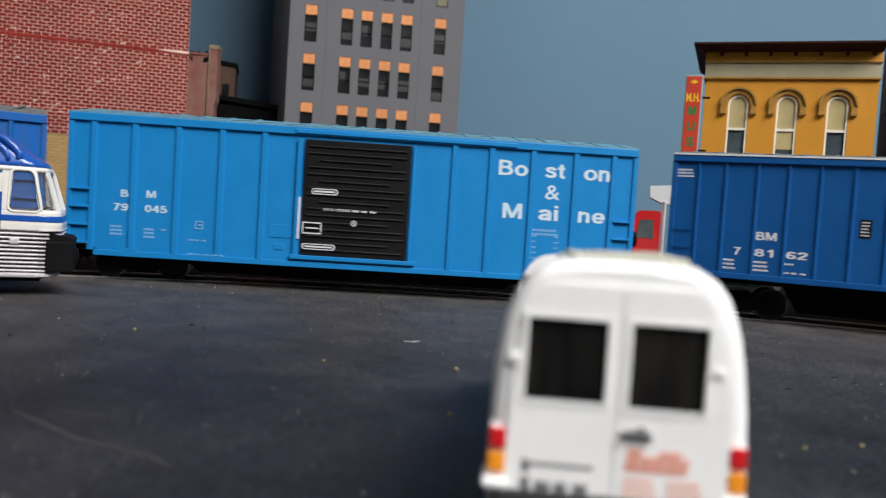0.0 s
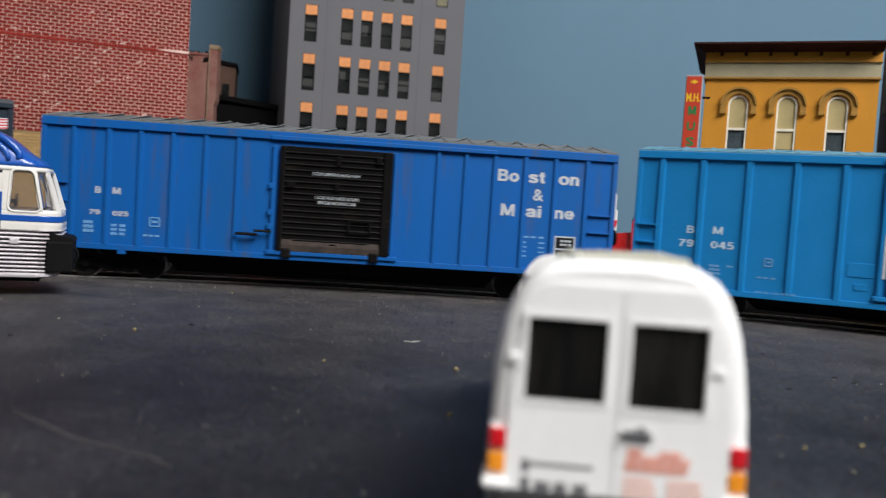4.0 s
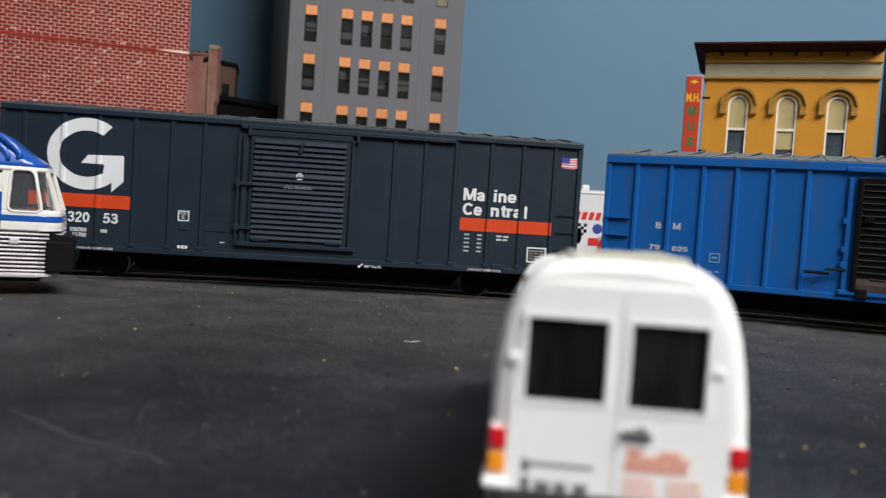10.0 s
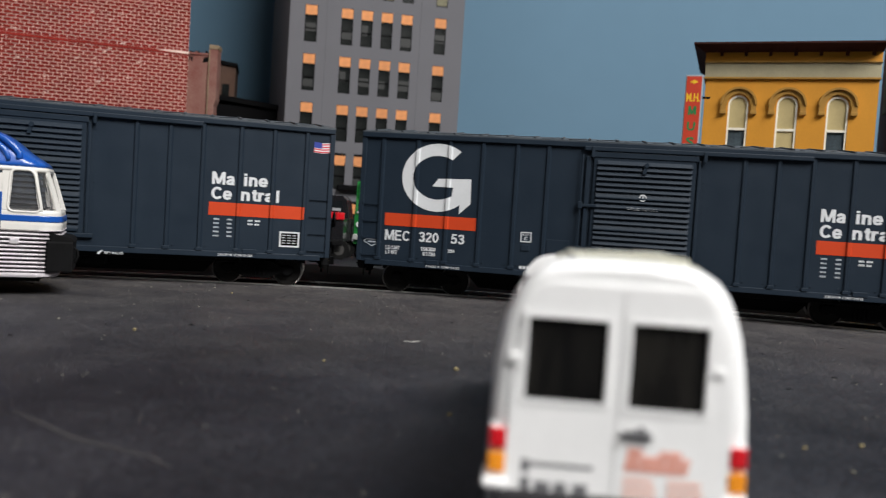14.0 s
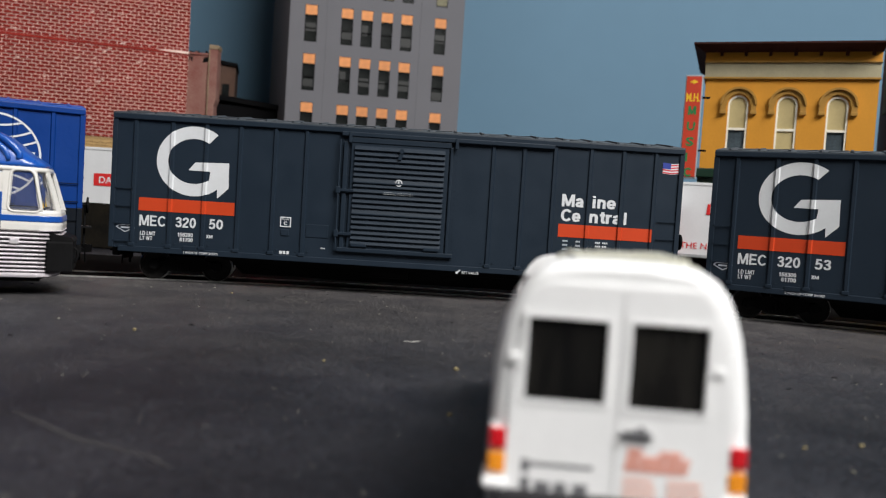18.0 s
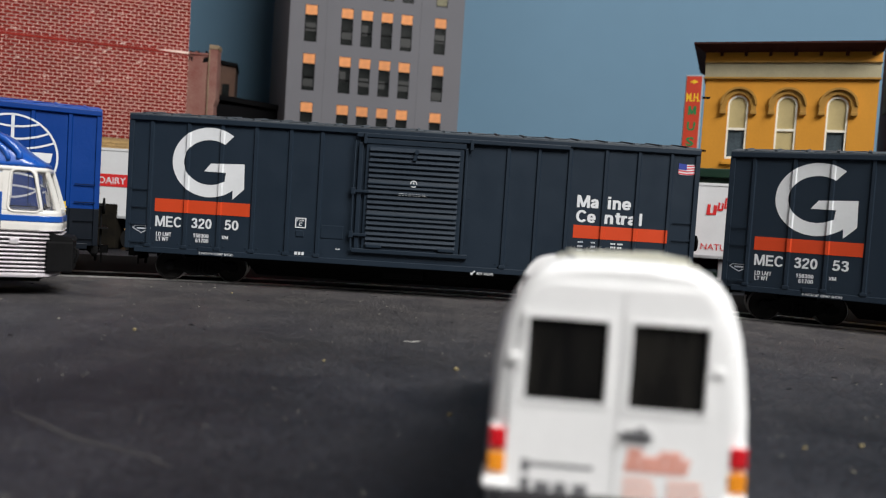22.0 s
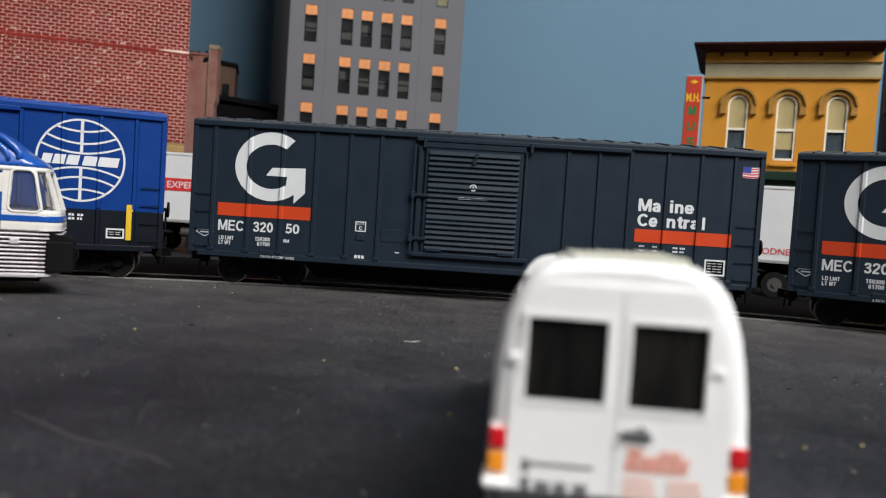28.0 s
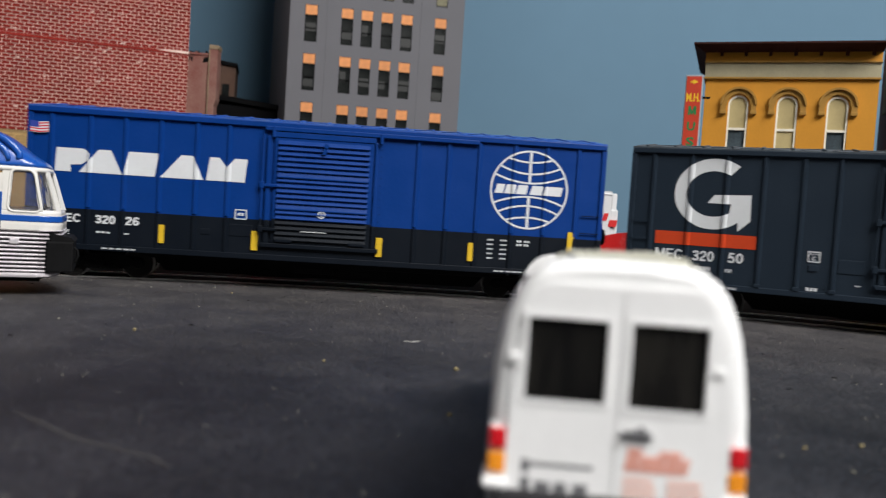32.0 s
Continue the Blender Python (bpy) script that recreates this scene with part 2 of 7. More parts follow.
def bars(x0, x1, z0, z1, y, material, parent, rows=1, fill=0.6, cols=1, name="small_print", label="", chunk=True):
    """Writing too small to read: plain bars of its size."""
    bm = bmn()
    dz, dx = (z1 - z0) / rows, (x1 - x0) / cols
    for r in range(rows):
        for c in range(cols):
            cut = 0.12 * ((r * 7 + c * 5) % 3)
            zl, zh = z0 + r * dz + dz * (1 - fill) / 2, z0 + r * dz + dz * (1 + fill) / 2
            xl, xh = x0 + c * dx, x0 + c * dx + dx * ((0.95 if cols == 1 else 0.8) - cut * 0.5)
            n = max(1, int((xh - xl) / ((zh - zl) * 0.95))) if chunk else 1
            for k in range(n):
                w = (xh - xl) / n
                box(bm, xl + k * w, xl + k * w + w * (0.74 if n > 1 else 1.0), y, y + 0.06, zl, zh)
    return part(name, bm, material, parent, label)


# ---- the track: an arc with straight ends ----
YD, PHI, CURVE, SMAX = 283.875, -0.019641, -0.00235459, 330.0


def along(s):
    """Place (mm) and heading of the track's centre line at s mm along it."""
    e = max(-SMAX, min(SMAX, s))
    a = PHI + CURVE * e
    x, y = (math.sin(a) - math.sin(PHI)) / CURVE, YD - (math.cos(a) - math.cos(PHI)) / CURVE
    return x + (s - e) * math.cos(a), y + (s - e) * math.sin(a), a


TRUCK = 71.0


def car_pose(s):
    x1, y1, _ = along(s - TRUCK)
    x2, y2, _ = along(s + TRUCK)
    return Matrix.Translation(((x1 + x2) / 2 * U, (y1 + y2) / 2 * U, 0)) @ Matrix.Rotation(math.atan2(y2 - y1, x2 - x1), 4, "Z")
# ---- layout ground ----


def asphalt():
    """Painted plaster street: stains, fine grain, pale specks."""
    m = bpy.data.materials.new("asphalt_worn")
    m.use_nodes = True
    nt = m.node_tree
    L = nt.links.new
    b = nt.nodes["Principled BSDF"]
    tc = nt.nodes.new("ShaderNodeTexCoord")

    def noise_tex(scale, detail, rough=0.6):
        n = nt.nodes.new("ShaderNodeTexNoise")
        n.inputs["Scale"].default_value, n.inputs["Detail"].default_value, n.inputs["Roughness"].default_value = scale, detail, rough
        L(tc.outputs["Object"], n.inputs["Vector"])
        return n.outputs["Fac"]

    def ramp(src, p0, c0, p1, c1):
        r = nt.nodes.new("ShaderNodeValToRGB")
        r.color_ramp.elements[0].position, r.color_ramp.elements[1].position = p0, p1
        r.color_ramp.elements[0].color, r.color_ramp.elements[1].color = (*c0, 1), (*c1, 1)
        L(src, r.inputs["Fac"])
        return r.outputs["Color"]

    def mix(kind, fac, a, c):
        n = nt.nodes.new("ShaderNodeMix")
        n.data_type, n.blend_type = "RGBA", kind
        if isinstance(fac, float):
            n.inputs[0].default_value = fac
        else:
            L(fac, n.inputs[0])
        L(a, n.inputs[6])
        if isinstance(c, tuple):
            n.inputs[7].default_value = c
        else:
            L(c, n.inputs[7])
        return n.outputs[2]

    # street is lighter along the track: dusty, plus stronger light put into the colour
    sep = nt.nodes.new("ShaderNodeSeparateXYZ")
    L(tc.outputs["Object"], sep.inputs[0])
    dust_light = nt.nodes.new("ShaderNodeMapRange")
    dust_light.inputs[1].default_value, dust_light.inputs[2].default_value = 0.12, 0.29
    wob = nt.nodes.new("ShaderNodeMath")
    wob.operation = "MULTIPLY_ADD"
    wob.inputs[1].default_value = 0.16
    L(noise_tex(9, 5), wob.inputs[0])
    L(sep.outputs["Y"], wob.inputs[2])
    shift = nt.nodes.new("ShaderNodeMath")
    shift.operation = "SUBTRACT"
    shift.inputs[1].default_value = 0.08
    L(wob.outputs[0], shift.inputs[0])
    L(shift.outputs[0], dust_light.inputs[0])
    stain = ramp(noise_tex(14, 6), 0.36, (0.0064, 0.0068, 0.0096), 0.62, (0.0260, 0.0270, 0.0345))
    # no lightening behind the track: the train's shade put into the colour
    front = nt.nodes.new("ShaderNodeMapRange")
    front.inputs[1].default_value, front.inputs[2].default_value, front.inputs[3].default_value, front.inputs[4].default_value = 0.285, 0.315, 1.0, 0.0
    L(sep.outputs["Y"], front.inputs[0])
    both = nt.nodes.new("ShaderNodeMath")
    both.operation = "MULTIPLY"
    L(dust_light.outputs[0], both.inputs[0])
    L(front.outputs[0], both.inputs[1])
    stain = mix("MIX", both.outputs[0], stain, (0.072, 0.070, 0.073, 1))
    patch = ramp(noise_tex(70, 4), 0.3, (0.72, 0.72, 0.76), 0.7, (1.25, 1.22, 1.16))
    grain = ramp(noise_tex(1300, 5, 0.85), 0.38, (0.30, 0.30, 0.32), 0.63, (1.85, 1.80, 1.72))
    col = mix("MULTIPLY", 1.0, mix("MULTIPLY", 1.0, stain, patch), grain)
    for scale, r0, mask, tint in ((240, 0.085, 46, (0.24, 0.23, 0.19, 1)), (620, 0.13, 60, (0.13, 0.125, 0.11, 1)), (95, 0.035, 30, (0.30, 0.28, 0.2, 1))):
        v = nt.nodes.new("ShaderNodeTexVoronoi")
        v.inputs["Scale"].default_value = scale
        L(tc.outputs["Object"], v.inputs["Vector"])
        dot = ramp(v.outputs["Distance"], r0 * 0.5, (1, 1, 1), r0, (0, 0, 0))
        where = ramp(noise_tex(mask, 3), 0.50, (0, 0, 0), 0.62, (1, 1, 1))
        col = mix("MIX", mix("MULTIPLY", 1.0, dot, where), col, tint)
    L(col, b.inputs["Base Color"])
    rr = nt.nodes.new("ShaderNodeMapRange")
    rr.inputs[3].default_value, rr.inputs[4].default_value = 0.40, 0.68
    L(noise_tex(40, 4), rr.inputs[0])
    L(rr.outputs[0], b.inputs["Roughness"])
    b.inputs["Specular IOR Level"].default_value = 0.26
    bp = nt.nodes.new("ShaderNodeBump")
    bp.inputs["Strength"].default_value, bp.inputs["Distance"].default_value = 0.8, 0.0005
    L(noise_tex(1700, 3), bp.inputs["Height"])
    L(bp.outputs["Normal"], b.inputs["Normal"])
    return m


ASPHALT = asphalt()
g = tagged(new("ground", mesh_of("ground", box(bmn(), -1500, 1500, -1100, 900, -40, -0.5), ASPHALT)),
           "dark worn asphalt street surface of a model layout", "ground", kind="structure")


SASHPAPER = mat("paper_pale", (0.32, 0.31, 0.29), 0.8)
GRITM = mat("grit_pale", (0.18, 0.172, 0.145), 0.8, vary=0.4, scale=30)
rnd = random.Random(21)
bm = bmn()
for k in range(2600):
    x = rnd.uniform(-200, 230)
    y = 271 - 190 * rnd.random() ** 3.4 - 0.00118 * x * x
    r = rnd.uniform(0.04, 0.13) * (1.0 if rnd.random() < 0.9 else 1.6)
    bmesh.ops.create_cone(bm, cap_ends=False, segments=4, radius1=r, radius2=0.0, depth=r * 1.1, matrix=Matrix.Translation((x, y, -0.5 + r * 0.5)) @ Matrix.Diagonal((rnd.uniform(0.7, 1.8), rnd.uniform(0.7, 1.4), 1, 1)))
for k in range(90):
    x = rnd.uniform(-190, 220)
    y = 268 - 110 * rnd.random() ** 2.0 - 0.00118 * x * x
    bmesh.ops.create_icosphere(bm, subdivisions=1, radius=rnd.uniform(0.13, 0.27), matrix=Matrix.Translation((x, y, -0.42)) @ Matrix.Diagonal((rnd.uniform(0.8, 1.7), rnd.uniform(0.7, 1.2), 0.8, 1)))
tagged(new("street_grit", mesh_of("street_grit", bm, GRITM)), "pale specks of grit scattered over the street", "grit", kind="stuff")
bm = bmn()
for k in range(70):
    x, y = rnd.uniform(-170, 210), 266 - 120 * rnd.random() ** 1.5
    bmesh.ops.create_icosphere(bm, subdivisions=1, radius=rnd.uniform(0.12, 0.3), matrix=Matrix.Translation((x, y, -0.45)) @ Matrix.Diagonal((rnd.uniform(1, 3.2), rnd.uniform(0.8, 1.6), 0.6, 1)))
tagged(new("street_chips", mesh_of("street_chips", bm, UNDER)), "black chips scattered over the street", "grit", kind="stuff")
CRUMB = mat("crumb_ochre", (0.22, 0.18, 0.09), 0.8)
for x, y, r in ((3.8, 146.4, 0.45), (-20.6, 146.9, 0.28), (2.4, 113.5, 0.35), (-62.8, 241.6, 0.35), (59.9, 110.6, 0.36), (50.7, 107.8, 0.3), (-63.4, 167.1, 0.4)):
    bm = bmn()
    bmesh.ops.create_icosphere(bm, subdivisions=1, radius=r, matrix=Matrix.Diagonal((1.2, 0.8, 0.8, 1)))
    o = new("crumb", mesh_of("crumb", bm, CRUMB))
    o.location = (x * U, y * U, (-0.5 + r * 0.6) * U)
    tagged(o, "small ochre crumb lying on the street", "crumb", "crumbs on the street")


def smear(name, pts, w, material, label):
    bm = bmn()
    vs = []
    for k, p in enumerate(pts):
        d = (Vector(pts[min(k + 1, len(pts) - 1)]) - Vector(pts[max(k - 1, 0)])).normalized()
        ww = w * (0.35 + 0.65 * math.sin(math.pi * (k + 0.5) / len(pts)))
        vs.append([(p[0] - d.y * ww / 2, p[1] + d.x * ww / 2, -0.5), (p[0] + d.y * ww / 2, p[1] - d.x * ww / 2, -0.5), (p[0] + d.y * ww / 2, p[1] - d.x * ww / 2, -0.44), (p[0] - d.y * ww / 2, p[1] + d.x * ww / 2, -0.44)])
    return tagged(new(name, mesh_of(name, loft(bm, vs), material)), label, "mark")


SCUFF = mat("scuff_grey", (0.050, 0.047, 0.048), 0.7, other=(0.026, 0.025, 0.027), scale=260, spec=0.2)
smear("street_scuff", [(-53.9, 102.1), (-48.2, 97.7), (-41.6, 92.3), (-35.9, 89.7), (-31.1, 87.6), (-27.6, 84.4)], 0.9, SCUFF, "long pale scuff across the dark street")
smear("paper_sliver", [(-4.0, 176.6), (-5.4, 174.6), (-7.3, 175.4)], 0.9, SASHPAPER, "tiny pale sliver lying on the street")


def rail_run(name, off, label):
    """One rail of the street track, swept along the arc."""
    bm = bmn()
    rings = []
    s = -1050.0
    while s <= 1050.1:
        x, y, a = along(s)
        nx, ny = -math.sin(a), math.cos(a)
        rings.append([(x + nx * (off + d), y + ny * (off + d), z) for d, z in ((-0.4, -1.6), (0.4, -1.6), (0.4, -0.08), (0.3, 0.0), (-0.3, 0.0), (-0.4, -0.08))])
        s += 10.0 if abs(s) < 400 else 50.0
    loft(bm, rings)
    return tagged(new(name, mesh_of(name, bm, RAILM)), label, "rail", "street track", "structure")


rail_run("rail", -8.25, "steel rail set flush in the asphalt street")
rail_run("rail", 8.25, "steel rail set flush in the asphalt street")
# near-black that holds the train's shade on the street in its colour
FLANGE = mat("track_shade_black", (0.0045, 0.0042, 0.0042), 0.95, vary=0.3, spec=0.02)
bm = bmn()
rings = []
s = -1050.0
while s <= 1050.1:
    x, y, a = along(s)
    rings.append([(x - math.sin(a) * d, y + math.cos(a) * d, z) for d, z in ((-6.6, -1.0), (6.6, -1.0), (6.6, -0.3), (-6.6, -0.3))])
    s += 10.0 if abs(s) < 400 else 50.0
tagged(new("track_infill", mesh_of("track_infill", loft(bm, rings), FLANGE)), "dark infill strip between the street rails", "track bed", kind="structure")

# strip laid where the train's shade falls behind the far rail
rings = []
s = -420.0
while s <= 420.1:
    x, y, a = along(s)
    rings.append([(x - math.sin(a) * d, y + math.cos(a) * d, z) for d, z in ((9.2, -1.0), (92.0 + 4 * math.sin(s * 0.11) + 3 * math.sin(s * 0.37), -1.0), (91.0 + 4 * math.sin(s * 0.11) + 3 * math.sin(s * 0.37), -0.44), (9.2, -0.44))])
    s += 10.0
tagged(new("train_shade_strip", mesh_of("train_shade_strip", loft(bmn(), rings), FLANGE)), "black strip of street behind the track, coloured as train shade", "track bed", kind="structure")

# ---- room that closes the place ----
BACKDROP = mat("backdrop_sky_blue", (0.118, 0.212, 0.297), 0.85, vary=0.04, scale=4, fine=40, bump=0.03)
ROOMW = mat("room_wall_paint", (0.045, 0.044, 0.043), 0.9, vary=0.05, scale=3, fine=60)


def slab(name, x0, x1, y0, y1, z0, z1, material, label, category):
    return tagged(new(name, mesh_of(name, box(bmn(), x0, x1, y0, y1, z0, z1), material)), label, category, kind="structure")


slab("backdrop", -1500, 1500, 800, 812, -40, 900, BACKDROP, "plain painted sky-blue backdrop board behind the city", "backdrop")
slab("wall_north", -1700, 1700, 905, 1000, -1000, 1450, ROOMW, "plain dark grey train room wall", "wall")
slab("wall_south", -1700, 1700, -2100, -2000, -1000, 1450, ROOMW, "plain dark grey train room wall", "wall")
slab("wall_west", -1800, -1700, -2100, 1000, -1000, 1450, ROOMW, "plain dark grey train room wall", "wall")
slab("wall_east", 1700, 1800, -2100, 1000, -1000, 1450, ROOMW, "plain dark grey train room wall", "wall")
slab("ceiling", -1800, 1800, -2100, 1000, 1450, 1500, ROOMW, "plain dark grey room ceiling", "ceiling")
slab("floor", -1800, 1800, -2100, 1000, -1050, -1000, ROOMW, "plain dark grey room floor under the layout", "floor")


# ---- boxcars ----
INKBLACK = mat("panel_black", (0.002, 0.002, 0.002), 0.8, bump=0, spec=0.05)
WHEELDARK = mat("wheel_face_black", (0.010, 0.009, 0.0085), 0.6, vary=0.3, spec=0.2)


def wheel_mesh():
    """One turned wheel: flange, tread, rim and dished face; local y points outwards."""
    prof = [(-1.3, 0.9), (-1.3, 4.6), (-1.2, 5.15), (-0.8, 5.2), (-0.6, 4.85), (0.95, 4.7), (0.98, 4.3), (0.6, 4.1), (0.5, 1.9), (1.1, 1.6), (1.2, 0.9)]
    n = 32
    bm = loft(bmn(), [[(r * math.cos(2 * math.pi * k / n), y, r * math.sin(2 * math.pi * k / n)) for k in range(n)] for y, r in prof])
    me = mesh_of("wheel", bm, STEEL)
    me.materials.append(WHEELDARK)
    for p in me.polygons:
        if math.hypot(p.center.x, p.center.z) / U < 4.62 or p.center.y / U < -1.25:
            p.material_index = 1
    return me


WHEEL_ME = wheel_mesh()
AXLE_ME = mesh_of("axle", cyl(cyl(bmn(), (0, 0, 0), 1.0, 18.6, "y", 12), (0, 0, 0), 0.7, 22, "y", 10), UNDER)


def truck_mesh():
    bm = bmn()
    for sgn in (-1, 1):
        y0, y1 = sgn * 10.2 - 0.7, sgn * 10.2 + 0.7
        prism(bm, [(-12.0, 4.2), (-11.8, 5.8), (-8, 6.2), (-4.6, 7.8), (4.6, 7.8), (8, 6.2), (11.8, 5.8), (12.0, 4.2), (8.0, 4.1), (4.4, 2.4), (-4.4, 2.4), (-8.0, 4.1)], y0, y1)
        for x in (-9.9, 9.9):
            cyl(bm, (x, sgn * 11.2, 4.9), 1.5, 0.8, "y", 12)
        for x in (-1.9, -0.6, 0.7, 2.0):
            cyl(bm, (x, sgn * 10.9, 4.6), 0.55, 3.4, "z", 8)
        box(bm, -4.4, 4.4, sgn * 10.9 - 0.5, sgn * 10.9 + 0.5, 2.2, 2.9)
    box(bm, -3.2, 3.2, -10, 10, 5.2, 8.6)
    return mesh_of("truck", bm, UNDER)


TRUCK_ME = truck_mesh()


def coupler_mesh():
    bm = bmn()
    box(bm, 0, 6.4, -1.0, 1.0, 7.4, 8.9, 0.2)
    prism(bm, [(5.6, -1.9), (8.6, -1.9), (9.0, -0.3), (7.6, 0.1), (7.6, 1.6), (5.6, 1.9)], 6.8, 9.5, "z")
    cyl(bm, (6.8, -1.2, 5.2), 0.25, 3.6, "z", 8)
    return mesh_of("coupler", bm, UNDER)


COUPLER_ME = coupler_mesh()
POST_CACHE = {}
SPIN = []


def boxcar(label, paint, roofm, posts, length=184.0, top=53.2, floor=10.2, post_w=1.1, post_d=0.55, sill=None, ladder_bars=4,
           lower=None, split=None, chord=1.7, seam_rise=0.62, rung=6.0, lowlad=12.0, stirrup=None, rt=0.14, notch=0.0, peak=2.7):
    car = thing("boxcar", 0, 0, 0, 0, label, "boxcar", "train of boxcars")
    h = length / 2
    bm = bmn()
    if split:
        box(bm, -h + 0.4, h - 0.4, -17.6, 17.6, split, top - 1.0)
    else:
        e = h - 0.4
        prism(bm, [(-e, floor + notch), (-e + 8, floor + notch), (-e + 9.5, floor), (e - 9.5, floor), (e - 8, floor + notch), (e, floor + notch), (e, top - 1.0), (-e, top - 1.0)] if notch else [(-e, floor), (e, floor), (e, top - 1.0), (-e, top - 1.0)], -17.6, 17.6)
    body = part("body", bm, paint, car)
    if split:
        part("lower_side", box(bmn(), -h + 0.4, h - 0.4, -17.6, 17.6, floor, split), lower, car, "dark slate lower body band")
    # chords and corner posts
    for sgn in (-1, 1):
        yy = sgn * 17.6
        bm = box(bmn(), -h, h, yy - 0.9, yy + 0.9, top - chord, top, 0.25)
        part("top_chord", bm, paint, car)
        bm = box(bmn(), -h + 3 + notch * 2, h - 3 - notch * 2, yy - 0.6, yy + 0.6, floor - 1.1, floor + 0.7, 0.2)
        part("side_sill", bm, lower or paint, car)
        bm = prism(bmn(), [(-60, floor - 0.9), (-52, floor - 2.6), (52, floor - 2.6), (60, floor - 0.9)], yy - sgn * 2.2 - 0.5, yy - sgn * 2.2 + 0.5)
        part("fishbelly_sill", bm, UNDER, car)
        for ex in (-h + 0.7, h - 0.7):
            part("corner_post", box(bmn(), ex - 0.8, ex + 0.8, yy - 0.55, yy + 0.55, split or (floor + notch), top - chord, 0.2), paint, car)
            if split:
                part("corner_post", box(bmn(), ex - 0.8, ex + 0.8, yy - 0.55, yy + 0.55, floor, split, 0.2), lower, car)
    key = (post_w, post_d, floor, top, paint.name)
    z1 = top - chord
    if key not in POST_CACHE:
        bm = bmn()
        prism(bm, [(-post_w / 2 - 0.25, 0.0), (-post_w / 2 + 0.1, -post_d), (post_w / 2 - 0.1, -post_d), (post_w / 2 + 0.25, 0.0)], (split or floor) + 0.6, z1, "z")
        POST_CACHE[key] = mesh_of("side_post", bm, paint)
        if split:
            bm = bmn()
            prism(bm, [(-post_w / 2 - 0.25, 0.0), (-post_w / 2 + 0.1, -post_d), (post_w / 2 - 0.1, -post_d), (post_w / 2 + 0.25, 0.0)], floor + 0.6, split, "z")
            POST_CACHE[key + (1,)] = mesh_of("side_post", bm, lower)
    for sgn in (-1, 1):
        for u in posts:
            for me in [POST_CACHE[key]] + ([POST_CACHE[key + (1,)]] if split else []):
                o = part("side_post", me, paint, car)
                o.matrix_local = pose(u * U, sgn * 17.55 * U, 0, 0, 0, 0 if sgn < 0 else 180)
    # peaked roof with raised panels and seam caps
    bm = bmn()
    prism(bm, [(-18.3, top), (-18.3, top + 0.35), (0, top + peak), (18.3, top + 0.35), (18.3, top)], -h, h, "x")
    roof = part("roof", bm, roofm, car)
    n = 21
    seam = bmn()
    prism(seam, [(-17.6, top + 0.2), (-17.8, top + seam_rise), (0, top + peak + 0.3), (17.8, top + seam_rise), (17.6, top + 0.2)], -0.4, 0.4, "x")
    seam = mesh_of("roof_seam", seam, roofm)
    for i in range(n):
        o = part("roof_seam", seam, roofm, car)
        o.location.x = (-h + length * (i + 0.5) / n) * U
    ridge = bmn()
    for sgn in (-1, 1):
        loft(ridge, [[(-2.9, sgn * 16.6, top + 0.4), (-1.9, sgn * 16.2, top + 0.85), (-1.2, sgn * 15.2, top + 0.9), (-2.0, sgn * 14.6, top + 0.5)], [(2.9, sgn * 4.0, top + peak * 0.75), (3.4, sgn * 4.4, top + peak * 0.76 + (1.0 if peak > 3.1 else 0.28)), (2.6, sgn * 3.4, top + peak * 0.8 + (1.05 if peak > 3.1 else 0.32)), (2.0, sgn * 3.0, top + peak * 0.82)]])
    ridge = mesh_of("roof_panel", ridge, roofm)
    for i in range(n - 1):
        o = part("roof_panel", ridge, roofm, car)
        o.location.x = (-h + length * (i + 1.0) / n) * U
    # ends: corrugated
    bm = bmn()
    for e in (-1, 1):
        for k in range(9):
            z = floor + 3 + k * (top - floor - 6) / 8
            prism(bm, [(e * (h - 0.4), z - 1.3), (e * (h + 0.5), z), (e * (h - 0.4), z + 1.3)], -15.5, 15.5)
    part("end_corrugation", bm, lower or paint, car)
    # ladders at both ends of both sides
    bm_r = bmn()
    if rt < 0.2:
        # thin wire rungs let into the posts
        box(bm_r, -rung / 2, rung / 2, 0.15 - rt, 0.15 + rt, -rt, rt)
    else:
        box(bm_r, -rung / 2, rung / 2, -rt, 0.9, -rt, rt, 0.06)
    rme = mesh_of("ladder_rung", bm_r, lower if split else paint)
    rme_up = rme
    for sgn in (-1, 1):
        for ex in (-1, 1):
            for k in range(ladder_bars):
                z = lowlad + k * 5.7
                o = part("ladder_rung", rme, paint, car)
                o.matrix_local = pose(ex * (h - 1.2 - rung / 2) * U, sgn * 18.35 * U, z * U, 0, 0, 0 if sgn < 0 else 180)
    if stirrup:
        for sgn in (-1, 1):
            for ex in (-1, 1):
                c = ex * (h - 5)
                bm = bmn()
                for e in (-1, 1):
                    prism(bm, [(c + e * 2.9, floor + notch), (c + e * 2.5, floor + notch), (c + e * 1.7, floor - 4.2), (c + e * 2.1, floor - 4.2)], sgn * 17.4 - 0.2, sgn * 17.4 + 0.2)
                box(bm, c - 2.1, c + 2.1, sgn * 17.4 - 0.4, sgn * 17.4 + 0.4, floor - 4.6, floor - 4.1)
                part("stirrup_step", bm, stirrup, car)
    # hand brake on one end: platform, wheel and rod
    bm = cyl(bmn(), (h + 2.0, -12.5, 23.0), 2.6, 0.5, "x", 20)
    cyl(bm, (h + 1.2, -12.5, 23.0), 0.6, 2.2, "x", 8)
    cyl(bm, (h + 1.3, -12.5, 16.5), 0.35, 13, "z", 8)
    box(bm, h, h + 3.4, -15.5, -6, 15.6, 16.1)
